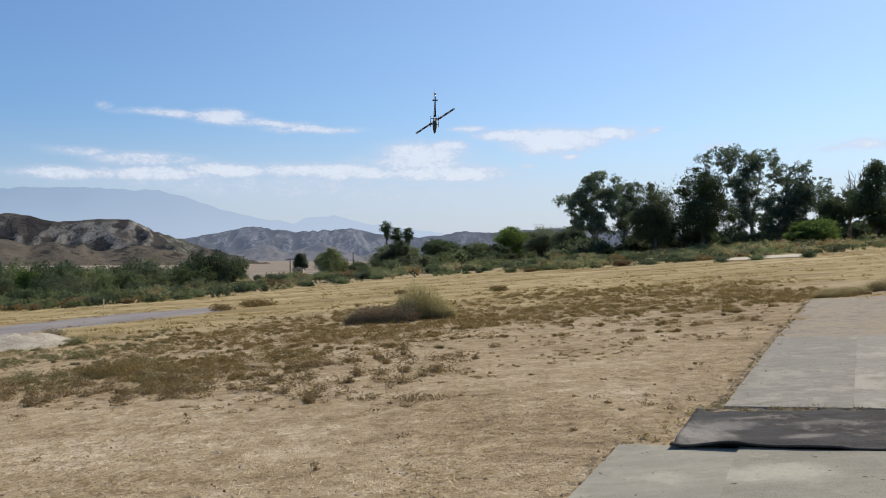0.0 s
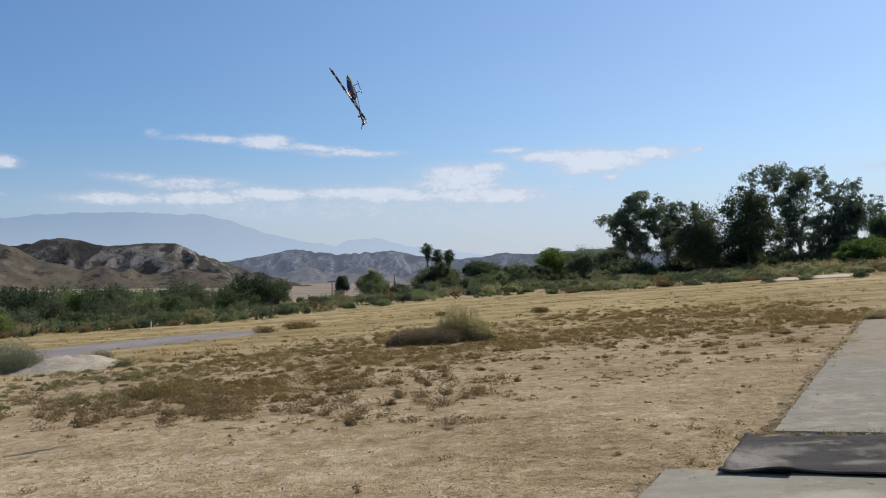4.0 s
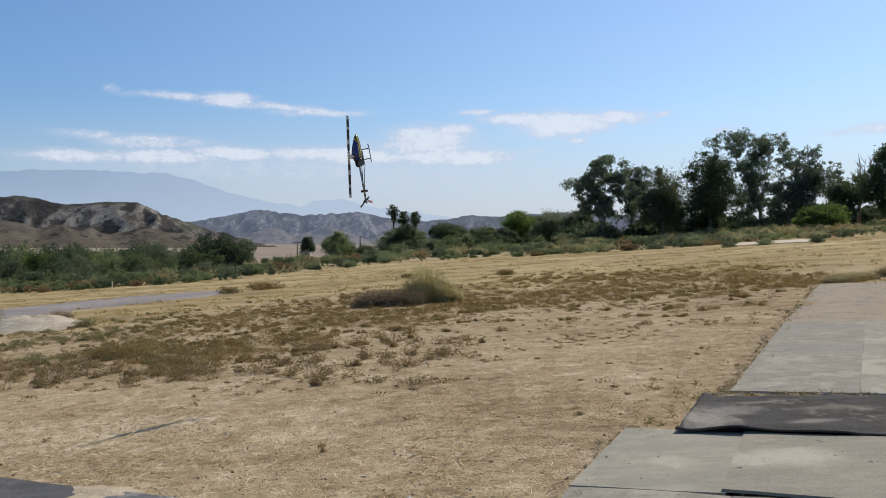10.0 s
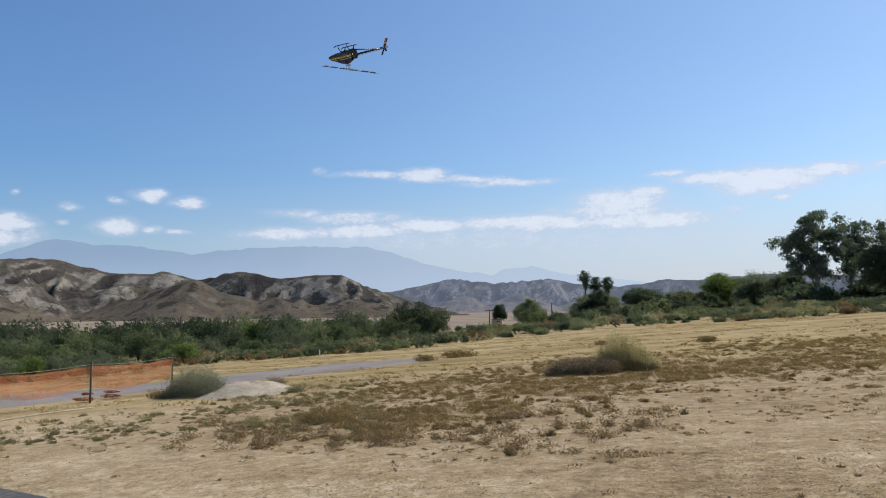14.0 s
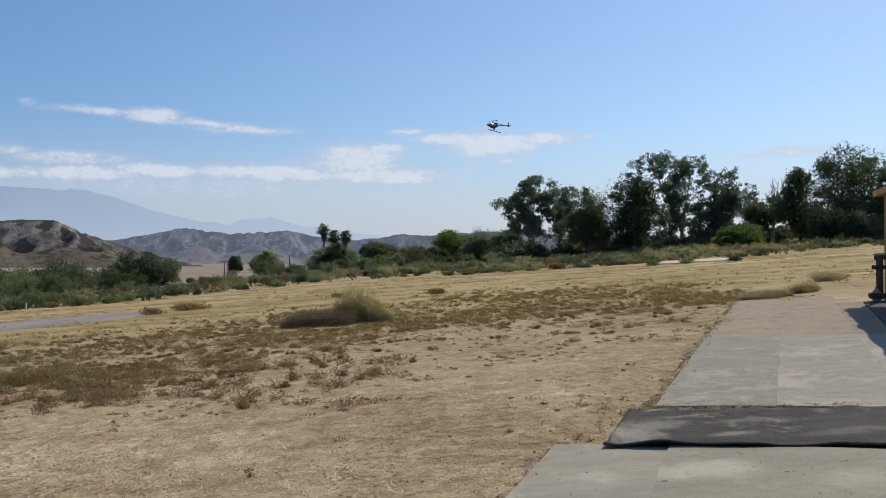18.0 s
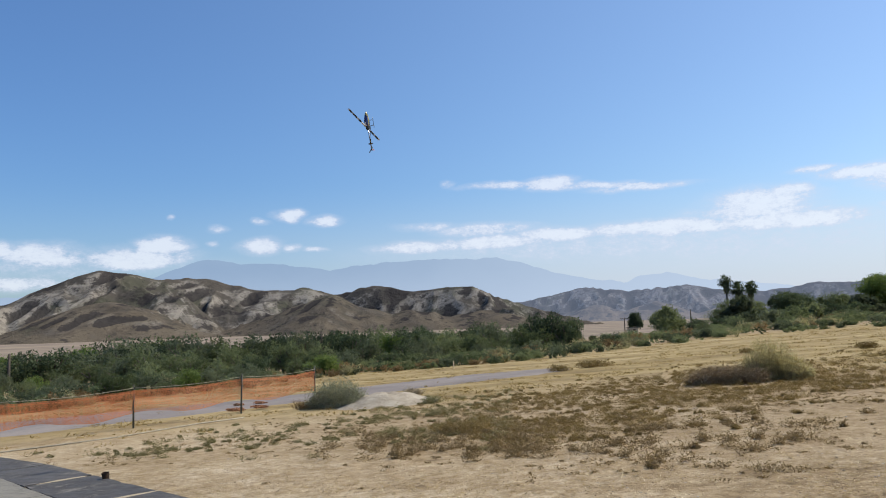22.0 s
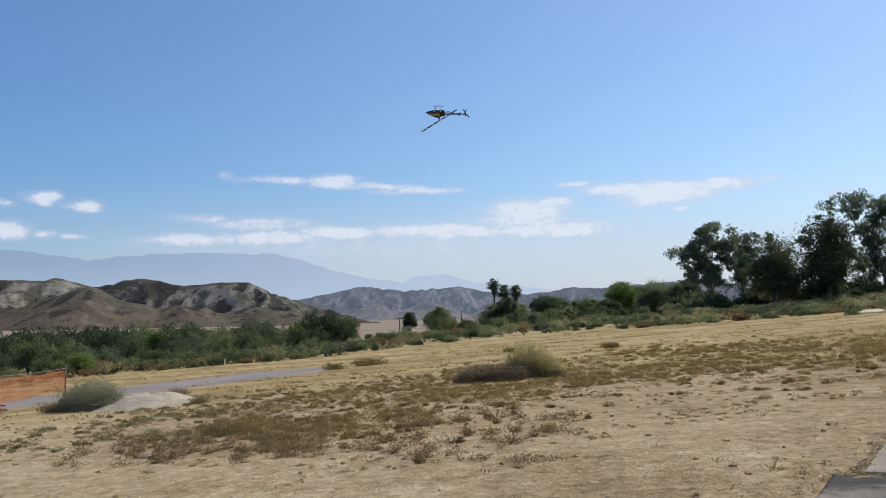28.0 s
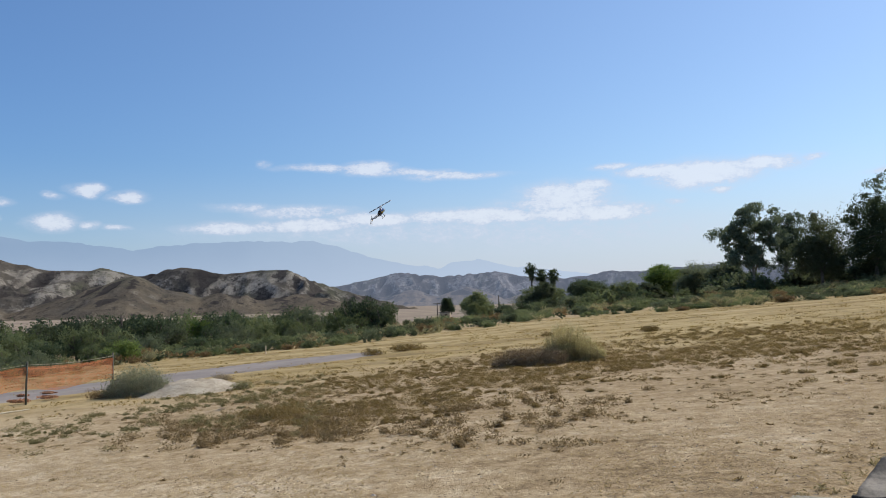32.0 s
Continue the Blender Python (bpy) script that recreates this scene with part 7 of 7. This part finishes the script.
HELI = [
    (0, pose(-0.169, 15.744, 4.451, -79.2, 1.2, -2.1)),
    (0.2, pose(-0.298, 15.526, 4.315, -119.5, -10.2, -0.7)),
    (0.4, pose(-0.362, 15.367, 4.129, -152.2, 11.2, 3.2)),
    (0.6, pose(-0.529, 15.228, 4.062, 175.0, 0.1, 2.0)),
    (0.8, pose(-0.646, 15.110, 4.222, 137.9, 3.4, -13.5)),
    (1, pose(-0.871, 15.009, 4.444, 102.3, -4.9, -15.5)),
    (1.2, pose(-1.098, 15.214, 4.430, 71.2, -6.2, -23.5)),
    (1.4, pose(-1.246, 15.443, 4.006, 69.1, -32.9, -22.8)),
    (1.6, pose(-1.512, 15.659, 3.507, 38.6, -10.5, -11.5)),
    (1.8, pose(-1.740, 15.829, 3.094, 28.8, 6.0, -3.5)),
    (2, pose(-1.808, 15.986, 2.976, 17.5, -7.0, 3.3)),
    (2.2, pose(-1.959, 15.845, 2.977, 7.6, 0.0, 7.0)),
    (2.4, pose(-1.942, 15.700, 3.184, -1.2, 0.1, 7.1)),
    (2.6, pose(-1.866, 15.407, 3.874, -58.4, 10.7, 3.1)),
    (2.8, pose(-1.883, 15.146, 4.306, -79.4, -4.4, 6.3)),
    (3, pose(-1.805, 14.662, 4.540, -122.5, 8.6, 8.7)),
    (3.2, pose(-1.893, 14.279, 4.527, -142.3, -1.5, 7.3)),
    (3.4, pose(-1.978, 13.918, 4.497, -156.3, -14.4, 5.1)),
    (3.6, pose(-1.891, 13.220, 4.466, 172.9, -16.6, 4.5)),
    (3.8, pose(-1.974, 12.519, 4.467, 147.7, -1.8, 8.6)),
    (4, pose(-2.055, 11.822, 4.601, 122.4, -4.5, -21.9)),
    (4.2, pose(-2.144, 11.132, 4.497, 107.4, -2.7, -21.0)),
    (4.4, pose(-2.385, 10.856, 4.299, 72.7, 0.7, -14.3)),
    (4.5, pose(-2.457, 10.756, 4.017, 63.0, -1.7, 8.0)),
    (4.8, pose(-2.250, 10.940, 2.926, 30.2, -4.7, 8.8)),
    (5.1, pose(-2.171, 10.919, 2.500, 9.2, -2.6, 10.8)),
    (5.4, pose(-2.074, 10.816, 2.507, -31.7, 2.7, 9.4)),
    (5.7, pose(-2.043, 10.627, 2.796, -64.8, 1.5, 8.3)),
    (6, pose(-2.116, 10.363, 3.122, -106.9, -0.6, 8.8)),
    (6.3, pose(-2.270, 10.126, 3.322, -149.8, 2.2, 13.0)),
    (6.5, pose(-2.330, 10.037, 3.386, 171.9, -3.3, 12.5)),
    (6.6, pose(-2.231, 9.983, 3.491, 140.9, -6.1, 11.5)),
    (6.8, pose(-2.192, 9.852, 3.660, 101.5, 0.9, 30.6)),
    (7, pose(-2.180, 9.960, 3.575, 61.5, 0.4, 42.4)),
    (7.3, pose(-2.091, 10.097, 2.990, 25.9, -15.9, 48.5)),
    (7.4, pose(-1.955, 10.121, 2.950, 13.2, 14.7, 64.8)),
    (7.5, pose(-1.807, 10.125, 3.011, 1.3, 9.7, 67.0)),
    (7.6, pose(-1.570, 10.067, 3.123, -3.4, 29.1, 62.6)),
    (7.7, pose(-1.330, 10.003, 3.134, -9.6, 53.4, 61.7)),
    (7.8, pose(-1.158, 9.940, 3.100, -155.1, 77.0, -83.8)),
    (7.9, pose(-1.006, 9.785, 2.985, -168.7, 36.9, -60.7)),
    (8, pose(-0.863, 9.716, 2.918, -178.8, 19.3, -62.6)),
    (8.1, pose(-0.669, 9.630, 3.049, 168.1, -10.5, -56.4)),
    (8.2, pose(-0.500, 9.540, 3.117, 157.9, -19.4, -41.7)),
    (8.4, pose(-0.118, 9.395, 3.438, 114.4, -7.8, -18.6)),
    (8.6, pose(0.092, 9.849, 3.525, 57.6, -3.5, -14.1)),
    (8.8, pose(0.206, 10.221, 3.512, 36.1, -1.4, -12.1)),
    (9, pose(0.322, 10.497, 3.833, -11.2, -15.1, -5.0)),
    (9.2, pose(0.213, 10.408, 3.604, -78.3, -1.5, -1.5)),
    (9.4, pose(0.026, 10.422, 3.159, -106.5, 10.1, -4.0)),
    (9.6, pose(-0.294, 9.951, 2.494, -154.1, 17.0, -3.9)),
    (9.8, pose(-0.748, 9.486, 2.326, 154.6, -18.7, -7.4)),
    (10, pose(-1.095, 9.077, 2.631, 101.5, -3.7, -38.6)),
    (10.2, pose(-1.492, 9.441, 2.836, 80.7, -0.1, -26.8)),
    (10.4, pose(-1.863, 9.889, 2.529, 46.1, 0.7, -10.0)),
    (10.6, pose(-2.035, 9.950, 1.960, 39.9, 11.5, -15.9)),
    (10.8, pose(-2.342, 9.964, 1.432, 24.6, 8.7, -22.7)),
    (11, pose(-2.834, 9.914, 1.250, -0.3, -16.8, -22.6)),
    (11.2, pose(-3.006, 9.473, 1.719, -48.7, 4.6, -11.2)),
    (11.4, pose(-3.032, 9.000, 2.201, -88.0, 11.4, -34.5)),
    (11.6, pose(-3.111, 8.471, 2.385, -135.1, 0.3, -31.4)),
    (11.8, pose(-3.284, 7.968, 2.472, 173.2, 0.7, -22.2)),
    (12, pose(-3.521, 7.534, 2.681, 113.9, -2.8, -29.2)),
    (12.2, pose(-3.456, 7.854, 2.800, 69.2, -3.6, -16.5)),
    (12.4, pose(-3.202, 8.279, 2.424, 23.9, 14.5, -9.1)),
    (12.6, pose(-3.096, 8.530, 2.361, 26.2, 3.9, -19.0)),
    (12.8, pose(-3.113, 8.683, 2.358, 25.6, 4.8, -19.5)),
    (13, pose(-3.237, 8.761, 2.634, 31.9, 9.4, -19.5)),
    (13.2, pose(-3.442, 8.696, 2.727, 23.3, 9.2, -28.7)),
    (13.4, pose(-3.731, 8.569, 3.048, -10.9, 2.0, -25.6)),
    (13.6, pose(-3.646, 8.429, 3.711, -68.7, 12.0, -27.8)),
    (13.8, pose(-3.329, 8.259, 4.254, -106.8, 8.0, -21.5)),
    (14, pose(-3.259, 8.097, 4.573, -155.4, 20.9, -31.7)),
    (14.2, pose(-3.024, 7.706, 4.688, 148.6, 1.9, -20.1)),
    (14.4, pose(-2.785, 7.395, 4.735, 113.8, 1.7, -14.8)),
    (14.6, pose(-2.162, 8.211, 4.779, 84.5, -2.7, -11.8)),
    (14.8, pose(-1.059, 9.209, 4.102, 62.0, -4.6, -12.5)),
    (15, pose(0.103, 11.520, 3.202, 32.5, 5.3, -14.0)),
    (15.1, pose(0.588, 12.661, 2.889, 23.4, 5.7, -12.6)),
    (15.2, pose(0.852, 13.739, 3.007, 22.2, 13.7, -16.6)),
    (15.3, pose(1.117, 14.811, 3.175, 19.6, 6.3, -23.3)),
    (15.4, pose(1.417, 15.864, 3.491, 12.6, 4.9, -25.5)),
    (15.5, pose(1.769, 16.916, 3.697, 6.6, 2.6, -29.8)),
    (15.9, pose(1.833, 17.874, 4.141, 7.0, -7.7, -18.3)),
    (16.3, pose(2.118, 18.822, 4.415, 8.6, 12.6, 4.1)),
    (16.8, pose(2.426, 19.989, 4.749, 6.9, 12.0, 24.5)),
    (17.2, pose(2.697, 20.906, 4.987, 0.3, 19.8, 40.5)),
    (17.5, pose(3.090, 21.584, 5.137, -7.5, 36.8, 38.9)),
    (17.6, pose(3.132, 21.357, 5.221, -12.4, 61.8, 32.9)),
    (17.7, pose(3.101, 21.077, 5.258, -140.2, 73.9, -67.8)),
    (17.9, pose(3.150, 20.546, 5.304, -156.0, 20.8, -55.8)),
    (18, pose(3.032, 20.346, 5.286, -173.0, -6.6, -57.1)),
    (18.1, pose(2.893, 19.994, 5.393, 163.6, -15.9, -36.9)),
    (18.3, pose(2.335, 19.446, 5.500, 118.3, -20.3, -23.5)),
    (18.5, pose(2.005, 19.394, 5.334, 58.6, -6.2, -15.8)),
    (18.7, pose(1.527, 19.266, 4.953, 44.1, 5.5, -22.4)),
    (18.9, pose(0.922, 18.237, 4.680, 6.0, -3.6, -26.3)),
    (19, pose(0.662, 17.673, 4.616, -22.0, -1.7, -20.0)),
    (19.2, pose(0.074, 16.489, 4.248, -83.4, 7.3, -36.6)),
    (19.4, pose(-0.477, 16.222, 3.893, -116.4, 7.1, -17.8)),
    (19.6, pose(-1.328, 15.975, 3.317, -146.2, 3.0, -27.6)),
    (19.8, pose(-2.300, 15.658, 2.909, -177.9, 19.3, -28.2)),
    (20, pose(-3.479, 14.935, 3.093, 153.1, -8.8, -25.1)),
    (20.2, pose(-4.639, 14.098, 3.673, 115.4, -9.1, -25.0)),
    (20.4, pose(-5.537, 13.380, 4.136, 91.8, 11.6, -21.1)),
    (20.6, pose(-6.261, 12.810, 4.155, 50.8, 10.2, -8.0)),
    (20.8, pose(-6.882, 12.045, 4.083, 6.3, 22.3, -19.7)),
    (21, pose(-7.556, 11.069, 4.199, -32.1, 2.3, -23.9)),
    (21.2, pose(-7.402, 10.512, 4.596, -72.7, 3.1, -14.2)),
    (21.4, pose(-7.403, 11.092, 5.071, -112.9, 4.3, -8.2)),
    (21.6, pose(-7.524, 11.708, 5.335, -156.0, 14.5, -16.7)),
    (21.8, pose(-7.792, 12.693, 5.603, 153.0, -0.8, -10.4)),
    (22, pose(-7.973, 13.797, 5.884, 107.1, -0.4, -1.3)),
    (22.2, pose(-7.895, 14.271, 5.508, 74.6, -0.4, 39.3)),
    (22.4, pose(-7.698, 14.757, 4.920, 69.8, -0.4, 54.0)),
    (22.6, pose(-7.265, 15.361, 4.219, 47.5, -4.3, 61.1)),
    (22.8, pose(-6.441, 16.039, 3.557, 24.2, -5.9, 69.2)),
    (23, pose(-5.732, 16.545, 3.163, -7.0, 3.5, 75.2)),
    (23.2, pose(-4.928, 16.859, 3.329, -31.6, 26.0, 77.3)),
    (23.4, pose(-4.231, 17.163, 3.567, -56.9, 53.8, 32.3)),
    (23.6, pose(-3.533, 17.432, 3.619, -129.6, 54.7, -48.8)),
    (23.8, pose(-2.986, 17.565, 3.807, -178.4, -7.2, -62.5)),
    (24, pose(-2.564, 17.205, 4.254, 140.9, -34.7, -26.0)),
    (24.2, pose(-2.267, 16.846, 4.665, 112.8, -22.2, 0.3)),
    (24.4, pose(-2.027, 16.894, 4.588, 50.4, -8.5, -2.2)),
    (24.6, pose(-1.911, 16.813, 4.366, 35.4, 12.2, -7.7)),
    (24.8, pose(-1.928, 16.671, 4.409, 5.9, -4.2, -18.7)),
    (25, pose(-1.919, 16.417, 4.822, -35.5, 8.9, -14.0)),
    (25.2, pose(-2.025, 16.145, 4.889, -85.3, 13.8, -28.4)),
    (25.4, pose(-2.272, 15.835, 4.668, -142.2, 4.9, -16.2)),
    (25.5, pose(-2.503, 15.688, 4.643, -169.4, 22.7, -10.6)),
    (25.8, pose(-2.676, 15.386, 4.774, 150.4, -7.6, -21.7)),
    (26.1, pose(-2.550, 15.171, 5.098, 91.2, -9.2, -10.2)),
    (26.4, pose(-2.484, 14.948, 5.098, 60.5, -11.2, 11.3)),
    (26.8, pose(-2.329, 14.578, 5.176, 34.1, -20.0, 30.7)),
    (27.2, pose(-2.336, 14.113, 5.262, 19.6, 12.2, 74.0)),
    (27.5, pose(-2.249, 13.807, 5.117, -4.9, 16.5, 86.5)),
    (27.6, pose(-2.176, 13.953, 5.266, -9.8, 43.1, 78.1)),
    (27.7, pose(-2.158, 14.106, 5.379, -5.9, 39.5, 76.5)),
    (27.8, pose(-2.139, 14.231, 5.446, -115.2, 85.5, -24.4)),
    (27.9, pose(-2.135, 14.401, 5.484, -178.7, 47.2, -92.3)),
    (28, pose(-2.103, 14.556, 5.597, 173.0, 46.0, -102.2)),
    (28.1, pose(-2.015, 14.700, 5.633, 155.7, 80.5, -111.6)),
    (28.2, pose(-2.031, 14.907, 5.612, 9.5, 52.2, 86.0)),
    (28.3, pose(-2.025, 15.101, 5.521, 3.4, 38.7, 79.2)),
    (28.4, pose(-2.016, 15.270, 5.541, 5.6, 63.8, 79.1)),
    (28.5, pose(-2.096, 15.404, 5.452, -178.3, 59.7, -87.5)),
    (28.6, pose(-2.081, 15.481, 5.302, -175.6, 38.7, -62.0)),
    (28.7, pose(-2.092, 15.650, 5.159, 174.2, -0.7, -75.6)),
    (28.9, pose(-1.895, 15.839, 5.153, 151.9, -15.4, -41.8)),
    (29, pose(-1.801, 15.920, 5.251, 141.6, -6.1, -28.8)),
    (29.1, pose(-1.604, 16.114, 5.256, 105.2, -1.7, -25.6)),
    (29.3, pose(-1.289, 16.371, 5.065, 58.8, 1.6, -18.4)),
    (29.5, pose(-1.247, 16.547, 4.872, 23.0, 13.3, -13.8)),
    (29.7, pose(-1.411, 16.541, 5.205, -20.8, 5.9, -11.2)),
    (29.9, pose(-1.512, 16.484, 5.274, -77.8, 5.3, -5.4)),
    (30, pose(-1.554, 16.500, 5.179, -101.9, 8.2, -28.8)),
    (30.2, pose(-1.978, 16.597, 4.909, -155.5, 12.3, -18.2)),
    (30.4, pose(-2.569, 16.721, 4.853, 156.0, -5.4, -18.2)),
    (30.6, pose(-2.984, 16.890, 5.079, 103.1, 0.9, -27.5)),
    (30.8, pose(-3.129, 17.032, 4.873, 40.7, -1.8, -10.1)),
    (31, pose(-3.535, 16.905, 4.925, 60.9, -1.2, -18.1)),
    (31.2, pose(-4.232, 16.683, 4.965, 91.1, -7.2, -24.2)),
    (31.4, pose(-4.702, 16.962, 4.799, 95.6, -3.9, -2.9)),
    (31.5, pose(-4.760, 17.198, 4.730, 77.6, 1.2, -0.8)),
    (31.6, pose(-4.652, 17.515, 4.468, 55.1, 2.9, -2.5)),
    (31.7, pose(-4.706, 17.766, 4.148, 40.8, 7.2, -2.7)),
    (31.8, pose(-4.808, 17.964, 3.946, 37.7, 4.7, -6.2)),
    (31.9, pose(-4.950, 18.129, 3.903, 34.1, 11.0, -4.8)),
    (32, pose(-5.058, 18.302, 3.902, 27.7, 9.3, -5.5)),
]
BLADES = ((0, 147), (1, 45), (2, 120), (3, 135), (4, 108), (7, 150), (8, 135), (9, 111), (10, 78), (11, 160), (12, 21), (13, 147), (14, 171), (15, 78), (18, 63), (19, 57), (20, 93), (21, 30), (22, 129), (23, 120), (24, 18), (25, 147), (28, 33), (29, 111), (30, 99), (31, 87), (32, 78))


def motions():
    """The flight, the turning rotor and the turning tail rotor."""
    walk(heli, HELI)
    # the blades turn fast; their bearing at whole seconds is known, and the steps between are even
    rows, angle = [(0, BLADES[0][1])], float(BLADES[0][1])
    for (t0, a0), (t1, a1) in zip(BLADES, BLADES[1:]):
        n = round((t1 - t0) * 30)
        turn = (a1 - a0) % 180 + 180 * int(n * 62 / 180)
        for k in range(1, n + 1):
            rows.append((t0 + k / 30, angle + turn * k / n))
        angle += turn
    walk(rotor, [(t, pose(0, 0, 0.16, 0, 0, a)) for t, a in rows])
    walk(tail_rotor, [(t, pose(-0.022, -0.555, 0.012, 73.0 * k, 0, 0)) for k, (t, a) in enumerate(rows)])


motions()
